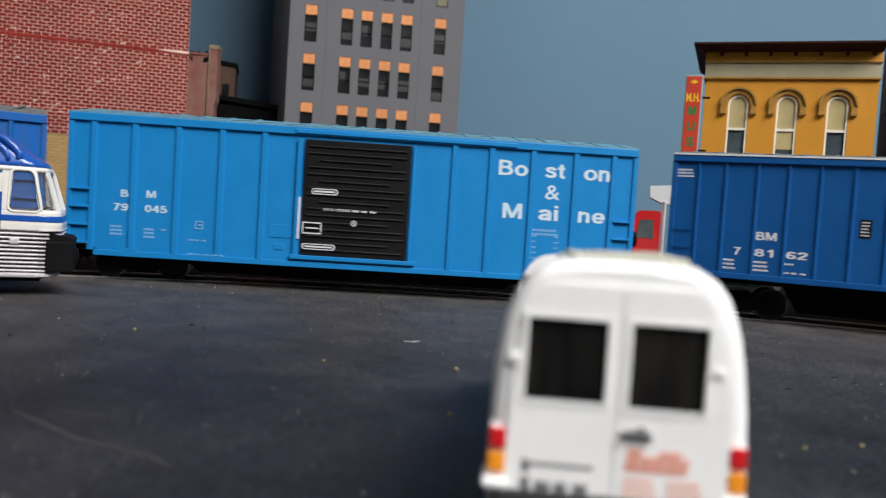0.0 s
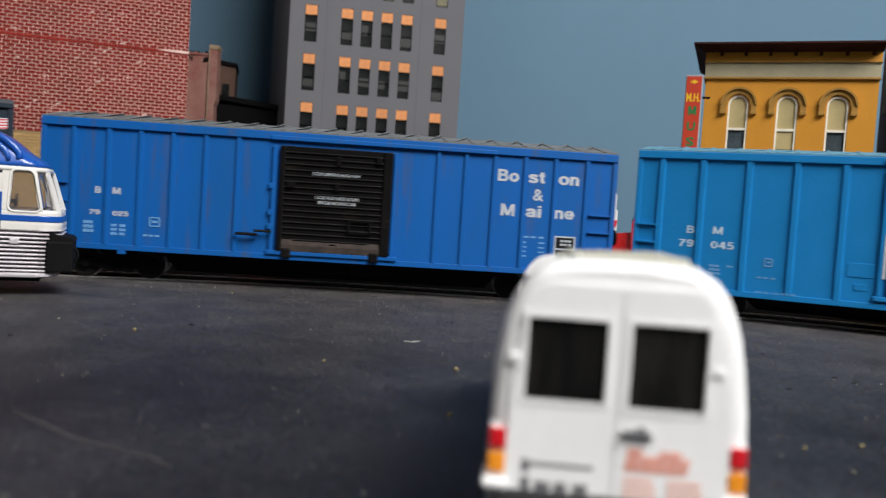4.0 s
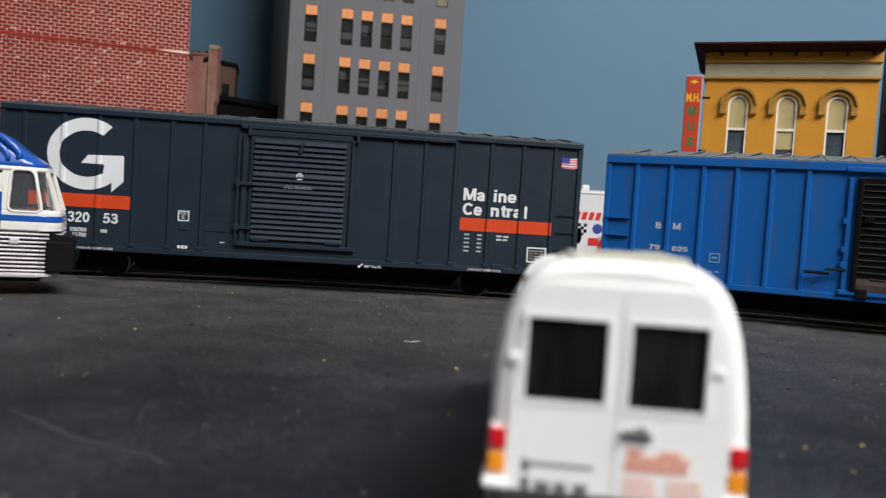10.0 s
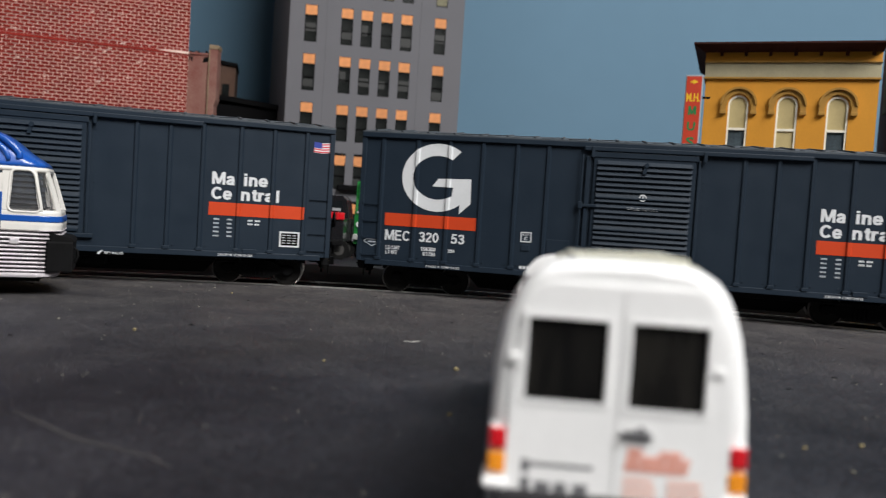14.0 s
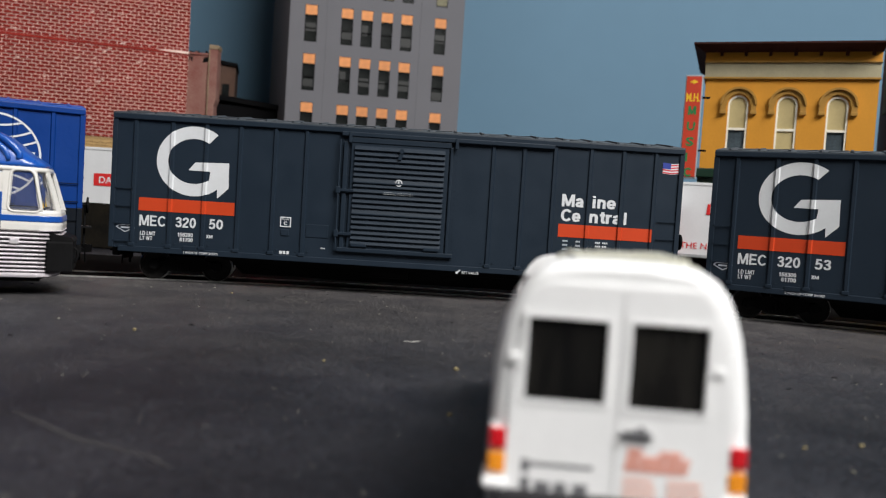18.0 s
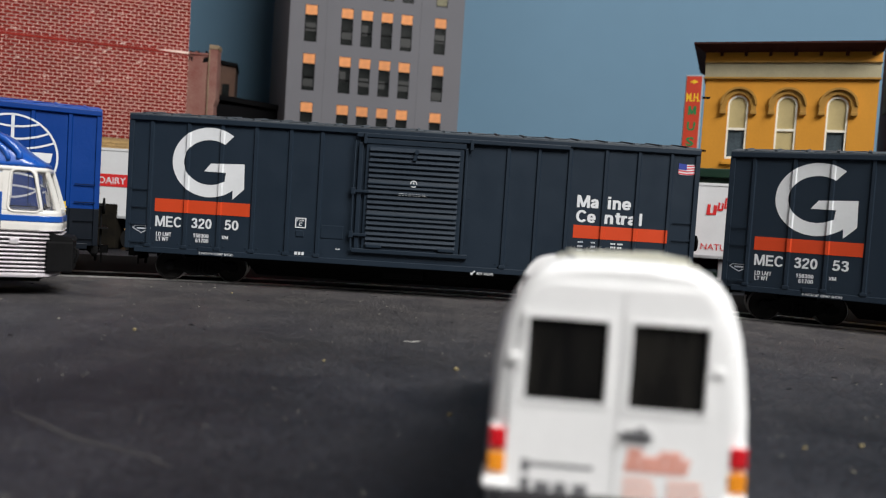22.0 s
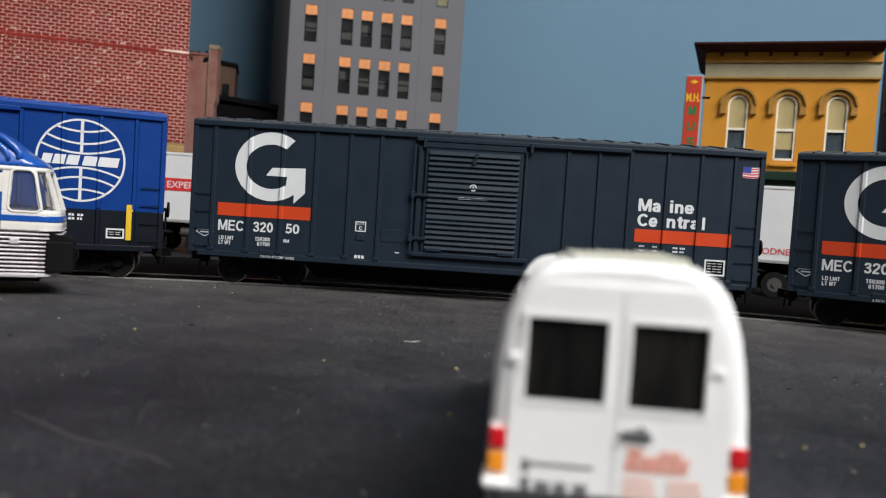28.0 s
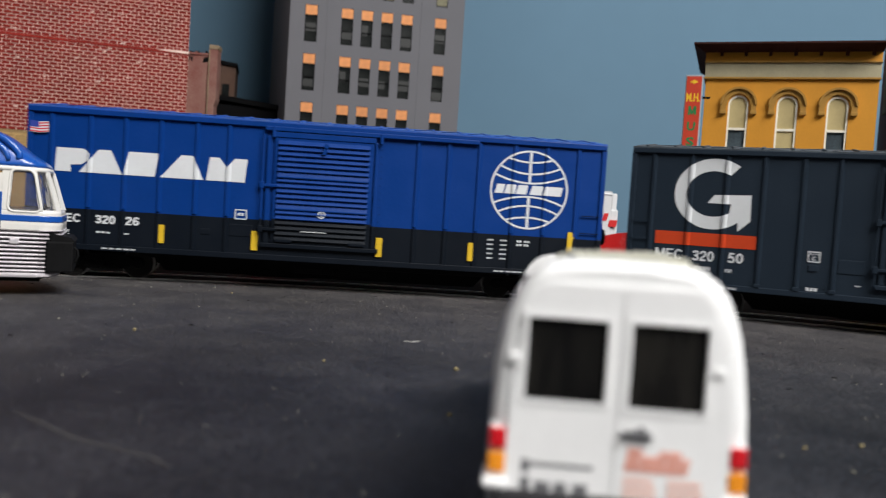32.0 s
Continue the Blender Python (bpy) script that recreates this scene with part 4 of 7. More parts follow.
def worn_blue_car():
    posts = [-82.0, -71.3, -61.4, -51.4, -41.2, -31, 33, 42.0, 51.5, 61.5, 71.5, 82.0]
    car = boxcar("weathered blue ribbed model boxcar with a rusty black door", BLUE, GALV, posts, top=50.4, floor=10.6, post_w=1.2, post_d=0.7, chord=2.6, lowlad=18.6, ladder_bars=3, rung=7.4, rt=0.24, notch=2.2, stirrup=BLUE, peak=3.3)
    ribbed_door(car, -17.6, 18.2, 12.4, 46.0, RUSTY, BLUE, 17, handles=False, thin=True, short=99)
    part("door_bottom_rail", prism(bmn(), [(-18.3, 12.5), (-18.95, 12.5), (-18.95, 14.4), (-18.5, 16.2), (-18.3, 16.2)], -17.0, 17.6, "x"), RUSTEDGE, car, "rust-browned lower door edge")
    blue_lettered(car, GREYLET, (52.6, 54.2), (62.6, 64.6, 62.4), (72.6, 72.0), 39.4, 33.8, 28.2, 3.9, (7.0, 5.6, 6.9, 3.4, 4.6, 5.2, 6.6))
    letters("B", -75.0, 27.2, 2.1, GREYLET, car, DECAL, 1.9, bold=0.016)
    letters("M", -69.6, 27.2, 2.1, GREYLET, car, DECAL, 2.4, bold=0.016)
    letters("79", -76.6, 20.4, 1.6, GREYLET, car, DECAL, 3.4, bold=0.016)
    letters("025", -69.4, 20.3, 1.6, GREYLET, car, DECAL, 5.0, bold=0.016)
    bars(-78.2, -74.6, 14.5, 18.6, DECAL, FAINT, car, rows=3, fill=0.7)
    bars(-69.6, -64.4, 14.0, 18.0, DECAL, FAINT, car, rows=3, cols=2)
    frame_box(car, -57.8, -54.6, 17.6, 20.6, 1, 1, FAINT)
    bars(-59.6, -54.0, 14.2, 15.2, DECAL, FAINT, car, cols=3)
    for k in range(4):
        bars(62.2, 63.6, 15.0 + k * 1.5, 15.8 + k * 1.5, DECAL, FAINT, car)
        bars(67.4, 69.6, 15.0 + k * 1.5, 15.8 + k * 1.5, DECAL, FAINT, car)
    bars(62.2, 69.8, 21.2, 22.2, DECAL, FAINT, car, cols=3)
    part("chalk_panel", box(bmn(), 72.6, 79.6, DECAL, DECAL + 0.5, 14.0, 22.6), GREYLET, car, "pale framed two-part data panel")
    part("panel_ground", box(bmn(), 73.1, 79.1, DECAL - 0.05, DECAL + 0.1, 18.6, 22.1), BLACKP, car)
    part("panel_ground", box(bmn(), 73.1, 79.1, DECAL - 0.05, DECAL + 0.1, 14.5, 18.0), BLACKP, car)
    bars(74.6, 78.6, 19.2, 21.6, DECAL - 0.08, GREYLET, car, rows=2, cols=3)
    bars(73.8, 78.2, 15.1, 17.4, DECAL - 0.08, GREYLET, car, rows=2, cols=3)
    letters("DOOR OPENING W10-6 H10-6", -7.0, 37.2, 1.05, GREYLET, car, DOORD - 0.06, 15.0, bold=0.01)
    letters("CLOSE AND LOCK DOORS", -6.0, 29.7, 1.0, GREYLET, car, DOORD - 0.06, 14.0, bold=0.01)
    letters("BEFORE MOVING CAR", -5.0, 28.1, 1.0, GREYLET, car, DOORD - 0.06, 12.2, bold=0.01)
    for x0, x1 in ((-17.6, -16.0), (15.4, 18.3)):
        part("door_edge", box(bmn(), x0, x1, -19.2, -17.8, 12.4, 46.0, 0.3), RUSTY, car, "black door edge post")
    riv = mesh_of("rivet", cyl(bmn(), (0, 0, 0), 0.28, 0.3, "y", 8), RUSTY)
    for k in range(17):
        for x in (-16.8, 17.8):
            part("rivet", riv, RUSTY, car, at=(x, -19.3, 13.4 + k * 2.0))
    for x0, x1, z0, z1 in ((0.2, 1.6, 40.6, 43.6), (13.0, 14.8, 41.8, 44.2), (-15.2, -12.6, 32.8, 34.8), (0.0, 1.4, 32.4, 35.0), (4.6, 5.8, 19.0, 23.6), (11.4, 12.4, 19.2, 23.6)):
        part("door_bracket", box(bmn(), x0, x1, -19.5, -18.6, z0, z1, 0.2), RUSTY, car)
    part("door_handle", box(box(bmn(), 4.8, 12.2, -19.5, -19.0, 23.0, 23.6), 4.8, 12.2, -19.5, -19.0, 19.2, 19.8), RUSTY, car)
    bm = bmn()
    cyl(bm, (-27, -19.6, 17.2), 0.5, 7.0, "x", 10)
    cyl(bm, (-22, -19.4, 18.4), 0.4, 5.5, "x", 8)
    part("brake_lever", bm, RUSTY, car, "dark lever beside the door")
    for z in (20, 24.5, 33):
        part("hinge_block", box(bmn(), -20.8, -19.4, DECAL - 1.0, DECAL + 0.3, z - 0.9, z + 0.9, 0.2), BLUE, car)
    for x in (-14.4, 13.6):
        part("door_roller", box(bmn(), x - 1.6, x + 1.6, DECAL - 1.6, DECAL - 0.1, 10.2, 13.4, 0.5), RUSTY, car)
    part("door_shoe", cyl(bmn(), (0.4, DECAL - 0.9, 13.8), 1.7, 0.5, "y", 18), RUSTY, car)
    for x in (-66.0, 66.0):
        part("jacking_pad", box(bmn(), x - 1.2, x + 1.2, DECAL - 0.5, DECAL + 0.4, 8.3, 9.8, 0.15), BLUE, car)
    return car


def deep_blue_car():
    posts = [-83.7, -75.5, -66, -57, -48, -38.8, -29.5, 29.5, 38.8, 48, 57, 66, 75.5, 83.7]
    car = boxcar("deep blue ribbed model boxcar with white lettering", DARKBLUE, GALV, posts, top=51.4, floor=14.0, post_w=0.8, post_d=0.5, chord=2.0, lowlad=16.5, ladder_bars=3, stirrup=DARKBLUE)
    part("roof_edge", box(bmn(), -92, 92, -18.7, -18.1, 51.5, 52.1), WHITE, car, "pale grey roof edge")
    ribbed_door(car, -14.0, 14.0, 16.0, 47.0, DARKBLUE, DARKBLUE, 15)
    letters("BM", -65.2, 25.6, 2.6, WHITE, car, DECAL, 6.0, bold=0.008)
    letters("7", -71.4, 20.6, 2.4, WHITE, car, DECAL, 2.2, bold=0.008)
    letters("81", -65.4, 20.5, 2.4, WHITE, car, DECAL, 5.6, bold=0.008)
    letters("62", -56.2, 20.4, 2.4, WHITE, car, DECAL, 6.2, bold=0.008)
    bars(-74.4, -70.4, 15.6, 19.4, DECAL, WHITE, car, rows=3, fill=0.5)
    bars(-65.4, -60.6, 15.6, 19.4, DECAL, WHITE, car, rows=3, fill=0.5)
    bars(-56.4, -53.6, 18.2, 19.4, DECAL, WHITE, car, fill=0.5)
    bars(-56.8, -49.4, 15.6, 16.5, DECAL, WHITE, car, cols=3, fill=0.6)
    bars(-90.4, -84.8, 44.2, 47.2, DECAL, WHITE, car, rows=3, fill=0.6)
    part("small_placard", box(bmn(), -36.6, -33.4, DECAL, DECAL + 0.5, 28.2, 33.8), BLACKP, car, "small black placard with pale bars")
    bars(-36.2, -33.8, 28.6, 33.4, DECAL - 0.05, WHITE, car, rows=5, fill=0.45)
    return car


def royal_blue_car():
    posts = [-84.8, -73, -62.2, -51.3, -40.1, -30.1, 30.1, 40.1, 50.1, 61.8, 72.4, 82.9]
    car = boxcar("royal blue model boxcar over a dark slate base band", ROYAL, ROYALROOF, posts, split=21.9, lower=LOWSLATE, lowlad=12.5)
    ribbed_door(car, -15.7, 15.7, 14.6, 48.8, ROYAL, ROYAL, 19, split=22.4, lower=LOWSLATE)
    # block wordmark as slanted plain shapes
    zb, zt = 33.4, 40.8
    shapes = [
        [(-83.6, zb), (-78.6, zb), (-78.9, 35.6), (-75.6, 35.8), (-73.2, 37.4), (-73.0, 39.4), (-75.0, zt), (-83.2, zt)],
        [(-76.2, zb), (-70.4, zt), (-66.6, zt), (-63.0, zb)],
        [(-62.4, zb), (-61.2, zt), (-51.8, zt), (-53.0, zb)],
        [(-51.2, zb), (-45.0, zt), (-41.2, zt), (-37.8, zb)],
        [(-37.0, zb), (-36.0, zt), (-33.0, zt), (-30.6, 37.8), (-28.2, zt), (-24.2, zt), (-24.8, zb)]]
    for sh in shapes:
        bm = bmn()
        prism(bm, sh, DECAL, DECAL + 0.04)
        part("wordmark_block", drape(bm, SLATE_POSTS), WHITE, car, "white slanted wordmark block")
    globe(car, 67.0, 37.0, 12.6)
    letters("320", -70.6, 17.6, 2.7, WHITE, car, DECAL, 6.2, bold=0.016)
    letters("26", -61.4, 17.6, 2.7, WHITE, car, DECAL, 4.4, bold=0.016)
    letters("MEC", -82.6, 17.6, 2.7, WHITE, car, DECAL, 7.4, bold=0.016)
    bars(-82.0, -78.0, 13.0, 15.4, DECAL, WHITE, car, rows=2)
    bars(-70.2, -65.4, 14.4, 15.4, DECAL, WHITE, car, cols=3)
    bars(-62.0, -59.8, 14.4, 15.2, DECAL, WHITE, car)
    for x, z0, z1 in ((-50.2, 12.6, 18.4), (-20.8, 12.0, 18.2), (19.0, 12.2, 18.4), (49.0, 12.6, 18.6), (81.8, 12.6, 24.0), (-81.8, 12.6, 17.0)):
        part("yellow_tape", box(bmn(), x - 1.0, x + 1.0, DECAL - 0.4, DECAL + 0.4, z0, z1), YELLOW, car, "yellow reflective tape strip")
    frame_box(car, -27.4, -23.6, 21.6, 24.8, 1, 1)
    ring_dot(car, 0.1, 24.6, 1.3, SLATD)
    bars(-6.2, 2.4, 18.6, 19.4, SLATD, WHITE, car)
    for k in range(5):
        bars(54.3, 56.4, 13.6 + k * 1.5, 14.4 + k * 1.5, DECAL, WHITE, car)
        bars(58.6, 60.9, 13.6 + k * 1.5, 14.4 + k * 1.5, DECAL, WHITE, car)
    bars(64.0, 69.0, 18.2, 20.6, DECAL, WHITE, car, rows=2, cols=2)
    frame_box(car, 75.0, 80.4, 13.0, 16.2, 2, 2)
    bars(-68.0, -57.0, 9.5, 10.3, SILLD, WHITE, car, cols=5)
    bars(57.0, 67.0, 9.5, 10.3, SILLD, WHITE, car, cols=5)
    part("access_plate", box(bmn(), -29.0, -21.8, DECAL - 0.1, DECAL + 0.5, 16.2, 20.0, 0.15), LOWSLATE, car)
    part("access_plate", box(bmn(), -38.0, -35.0, DECAL - 0.1, DECAL + 0.5, 16.2, 18.0, 0.15), LOWSLATE, car)
    flag(car, -91.2, 45.2, DECAL - 0.62)
    return car


def globe(car, cx, cz, r):
    """Round emblem: a ring with curved bands and a middle stroke."""
    bm = bmn()
    y = DECAL

    def band(pts, w):
        for (x0, z0), (x1, z1) in zip(pts, pts[1:]):
            d = Vector((x1 - x0, z1 - z0))
            nrm = Vector((-d.y, d.x)).normalized() * w / 2
            bm.faces.new([bm.verts.new((p[0], y, p[1])) for p in ((x0 - nrm.x, z0 - nrm.y), (x1 - nrm.x, z1 - nrm.y), (x1 + nrm.x, z1 + nrm.y), (x0 + nrm.x, z0 + nrm.y))])

    band([(cx + r * math.cos(radians(a)), cz + r * math.sin(radians(a))) for a in range(0, 361, 6)], 0.62)
    for zz, sag in ((10.2, -1.2), (7.6, -2.4), (4.8, -2.6)):
        for sgn in (1, -1):
            hw = math.sqrt(max(0.1, r * r - zz * zz))
            pts = []
            for k in range(13):
                t = k / 6 - 1
                pts.append((cx + hw * t, cz + sgn * (zz + sag * (1 - t * t))))
            band(pts, 0.6)
    band([(cx, cz + 2.3), (cx, cz + r)], 0.9)
    band([(cx, cz - 2.3), (cx, cz - r)], 0.9)
    part("globe_emblem", drape(bm, SLATE_POSTS), WHITE, car, "white round globe emblem")
    for a, b in ((-11.0, -8.2), (-7.8, -4.4), (-4.0, -0.5), (0.6, 4.6), (5.0, 11.0)):
        part("wordmark_block", drape(prism(bmn(), [(cx + a - 0.4, cz - 1.5), (cx + b - 0.4, cz - 1.5), (cx + b + 0.2, cz + 1.5), (cx + a + 0.4, cz + 1.5)], DECAL, DECAL + 0.04), SLATE_POSTS), WHITE, car)


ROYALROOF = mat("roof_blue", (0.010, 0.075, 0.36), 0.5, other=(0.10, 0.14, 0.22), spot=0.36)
CARS = [(599.7, deep_blue_car()), (397.4, light_blue_car()), (199.9, worn_blue_car()), (0.0, slate_car("53")), (-201.2, slate_car("50")), (-401.5, royal_blue_car())]
# ---- buildings ----
BRICK = mat("brick_red", (0.212, 0.0195, 0.0140), 0.85, spec=0.2, vary=0.3, rust=((0.30, 0.13, 0.11), 0.55, 0.85, 0.35, (0.05, 0.05, 0.05)), scale=60, fine=1200, piece=0.12)
MORTAR = mat("mortar_pale", (0.74, 0.55, 0.48), 0.9, vary=0.12)
TAN = mat("brick_tan", (0.42, 0.27, 0.11), 0.8, vary=0.2, scale=60, piece=0.10)
TANMORTAR = mat("mortar_tan", (0.28, 0.18, 0.08), 0.9)
GREYW = mat("tower_grey", (0.135, 0.135, 0.148), 0.8, spec=0.2, vary=0.07, scale=25)
DARKGLASS = mat("window_dark", (0.014, 0.016, 0.0155), 0.2, spec=0.3, other=(0.004, 0.005, 0.005), spot=0.45, scale=110, bump=0)
SHADE = mat("window_shade_orange", (0.64, 0.26, 0.095), 0.7, vary=0.16, scale=260, piece=0.08)
LITSHADE = mat("window_lit_yellow", (0.85, 0.66, 0.28), 0.6, glow=0.12)
DIMBLIND = mat("window_blind_olive", (0.17, 0.16, 0.10), 0.7, vary=0.3, scale=200)
GHOST = mat("window_reflection_grey", (0.024, 0.026, 0.025), 0.5, other=(0.012, 0.013, 0.013), spot=0.5, scale=160)
OCHRE = mat("wall_ochre", (0.50, 0.220, 0.021), 0.65, spec=0.25, vary=0.08, scale=60)
OLIVE = mat("trim_olive", (0.30, 0.155, 0.022), 0.65, vary=0.15)
FRIEZE = mat("frieze_grey_tan", (0.31, 0.275, 0.175), 0.7, vary=0.12)
# brown lowered further: the underside's shade is put into the colour
CORNICE = mat("cornice_shaded_brown", (0.034, 0.011, 0.008), 0.8, vary=0.2, spec=0.1)
GREEN = mat("storefront_green", (0.003, 0.022, 0.011), 0.45, vary=0.15)
SASH = mat("sash_cream", (0.72, 0.68, 0.58), 0.6)
BLIND = mat("blind_tan", (0.40, 0.32, 0.15), 0.7, vary=0.1)
PANE = mat("pane_grey", (0.05, 0.065, 0.075), 0.12, vary=0.4, scale=80, bump=0)
PLASTER = mat("ruin_plaster_red", (0.25, 0.155, 0.125), 0.85, other=(0.155, 0.045, 0.038), spot=0.50, scale=55)
CAPTAN = mat("coping_tan", (0.20, 0.15, 0.095), 0.8, vary=0.3, scale=90)
SIGNRED = mat("sign_red", (0.46, 0.04, 0.015), 0.5, vary=0.05)
SIGNGREEN = mat("sign_letter_green", (0.02, 0.16, 0.05), 0.5)
SIGNYEL = mat("sign_letter_yellow", (0.75, 0.45, 0.02), 0.5)
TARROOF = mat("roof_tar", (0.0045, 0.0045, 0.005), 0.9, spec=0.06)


def joined_mesh(name, verts, faces, material):
    me = bpy.data.meshes.new(name)
    me.from_pydata([tuple(c * U for c in v) for v in verts], [], faces)
    me.materials.append(material)
    return me


def brick_face(parent, x0, x1, z0, z1, bl, bh, joint, y, material, near, skip=(), seed=3):
    """Running-bond bricks; those in the near stretch are parts, the rest one joined sheet."""
    rnd = random.Random(seed)
    unit = joined_mesh("brick", [(-bl / 2 + joint / 2, 0, -bh / 2 + joint / 2), (bl / 2 - joint / 2, 0, -bh / 2 + joint / 2), (bl / 2 - joint / 2, 0, bh / 2 - joint / 2), (-bl / 2 + joint / 2, 0, bh / 2 - joint / 2),
                                 (-bl / 2 + joint / 2, 1.2, -bh / 2 + joint / 2), (bl / 2 - joint / 2, 1.2, -bh / 2 + joint / 2), (bl / 2 - joint / 2, 1.2, bh / 2 - joint / 2), (-bl / 2 + joint / 2, 1.2, bh / 2 - joint / 2)],
                       [(0, 1, 2, 3), (1, 0, 4, 5), (2, 1, 5, 6), (3, 2, 6, 7), (0, 3, 7, 4)], material)
    verts, faces, count = [], [], 0
    row = 0
    z = z0 + bh / 2
    while z < z1 - bh * 0.4:
        if any(a < z < b for a, b in skip):
            z += bh
            row += 1
            continue
        x = x0 + (bl / 2 if row % 2 else 0)
        while x < x1 + bl * 0.4:
            a, b = max(x0, x - bl / 2 + joint / 2), min(x1, x + bl / 2 - joint / 2)
            if b - a > 0.4:
                yy = y - rnd.random() * 0.06
                if count < 300 and near[0] < x < near[1] and near[2] < z < near[3] and b - a > bl * 0.8:
                    o = part("brick", unit, material, parent)
                    o.location = (x * U, yy * U, z * U)
                    count += 1
                else:
                    i = len(verts)
                    for q in ((a, yy, z - bh / 2 + joint / 2), (b, yy, z - bh / 2 + joint / 2), (b, yy, z + bh / 2 - joint / 2), (a, yy, z + bh / 2 - joint / 2)):
                        verts.append(q)
                    for q in verts[i:i + 4]:
                        verts.append((q[0], q[1] + 0.5, q[2]))
                    faces += [(i, i + 1, i + 2, i + 3), (i + 1, i, i + 4, i + 5), (i + 2, i + 1, i + 5, i + 6), (i + 3, i + 2, i + 6, i + 7), (i, i + 3, i + 7, i + 4)]
            x += bl
        z += bh
        row += 1
    o = part("brickwork", joined_mesh("brickwork", verts, faces, material), material, parent)
    tagged(o, kind="stuff")


def brick_building():
    b = thing("brick_building", -183.9, 560, -0.5, 18.6, "red brick model warehouse over a tan brick base", "building")
    # height above the view is made up, to block the fill lamp from the backdrop
    w, hh, d = 260.0, 480.0, 60.0
    part("wall", box(bmn(), -w, 0, 0.25, d, 63.8, hh), MORTAR, b, "pale mortar bed of the brick wall")
    part("base_wall", box(bmn(), -w, -0.2, 0.25, d, 0, 63.8), TANMORTAR, b)
    part("belt_course", box(bmn(), -w, 0.2, -0.34, 0.6, 124.3, 126.3, 0.2), BRICK, b, "projecting brick belt course")
    part("belt_chip", prism(bmn(), [(-21.0, 125.9), (-8.0, 125.3), (0.25, 125.3), (0.25, 126.9), (-13.0, 126.9), (-17.0, 126.4)], -0.62, -0.3), MORTAR, b, "pale chipped end of the belt course")
    part("roof", box(bmn(), -w - 1, 1, -1, d + 1, hh, hh + 3), TARROOF, b)
    brick_face(b, -w, 0, 63.8, hh, 5.1, 2.32, 0.56, -0.15, BRICK, (-60, 0, 92, 134), skip=((125.2, 126.6),), seed=5)
    brick_face(b, -w, 0, 0, 63.6, 6.0, 2.0, 0.4, -0.1, TAN, (-110, -40, 20, 63.8), seed=6)
    rnd = random.Random(8)
    for k in range(70):
        # slanting dabs of mortar squeezed over the brick edges
        x, z = -rnd.random() * 130 - 3, 66 + rnd.random() * 95
        n, w2, h2, tip = 6, 0.8 + rnd.random() * 1.3, 0.28 + rnd.random() * 0.4, rnd.uniform(-0.2, 0.7)
        pts = [(x + w2 * math.cos(2 * math.pi * q / n) * rnd.uniform(0.7, 1.2), z + h2 * math.sin(2 * math.pi * q / n) * rnd.uniform(0.7, 1.2) + tip * math.cos(2 * math.pi * q / n)) for q in range(n)]
        part("mortar_smear", prism(bmn(), pts, -0.27, -0.1), MORTAR, b)
    return b


brick_building()


def ruin():
    r = thing("brick_ruin", -198.2, 602, -0.5, 4, "broken plastered brick wall with a taller end pier", "ruin")
    part("wall", prism(bmn(), [(-30, 0), (17.5, 0), (17.5, 132.6), (9, 133.2), (4, 131.6), (-30, 133.0)], 0, 9), PLASTER, r)
    part("coping", box(bmn(), -30, 16.4, -0.8, 9.6, 132.4, 134.2, 0.4), PLASTER, r)
    part("pier", prism(bmn(), [(16.6, 0), (22.6, 0), (20.8, 96), (22.2, 100), (22.2, 138.4), (16.4, 139.6), (16.4, 100)], -1.4, 10), PLASTER, r)
    part("pier_cap", box(bmn(), 15.8, 22.9, -2.0, 10.6, 137.2, 140.4, 0.6), CAPTAN, r)
    rnd = random.Random(3)
    for k in range(9):
        x, hh = -1.0 + k * 1.9, rnd.uniform(0.5, 2.6)
        part("broken_edge", prism(bmn(), [(x, 134.0), (x + 1.7, 134.0), (x + 1.2, 134.0 + hh), (x + 0.4, 134.0 + hh * 0.7)], 1.0, 4.0), TARROOF if k % 3 else PLASTER, r)
    part("pier_rib", prism(bmn(), [(15.8, 0), (16.5, 0), (16.5, 137), (15.8, 137)], -1.7, 0.5), CAPTAN, r)
    part("crack_chips", prism(prism(bmn(), [(0, 126), (1.8, 130.5), (3.4, 126.8), (4.2, 130.8), (0.5, 131)], -0.25, 0.2), [(11, 127), (12, 131), (16, 131.5), (15, 128)], -0.25, 0.2), TARROOF, r)
    return r


ruin()
# wall brown is darkened: the shade is put into its colour
side_house = thing("small_house", -176, 690, -0.5, 12, "small brown building, its wall coloured dark for shade", "building")
part("wall", box(bmn(), -60, -9.5, 0, 40, 0, 142), mat("wall_shaded_brown", (0.085, 0.045, 0.030), 0.8, vary=0.25), side_house)
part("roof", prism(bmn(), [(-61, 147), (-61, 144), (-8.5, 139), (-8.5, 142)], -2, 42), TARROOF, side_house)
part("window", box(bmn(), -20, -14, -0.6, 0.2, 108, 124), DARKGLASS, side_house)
# shed walls take the roof black as painted deep shade
low_shed = thing("dark_shed", -142, 668, -0.5, 8, "low black-roofed shed, its walls black for deep shade", "building")
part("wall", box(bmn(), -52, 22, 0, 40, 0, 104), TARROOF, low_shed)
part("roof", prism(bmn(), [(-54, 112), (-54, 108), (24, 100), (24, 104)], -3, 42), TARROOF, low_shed)


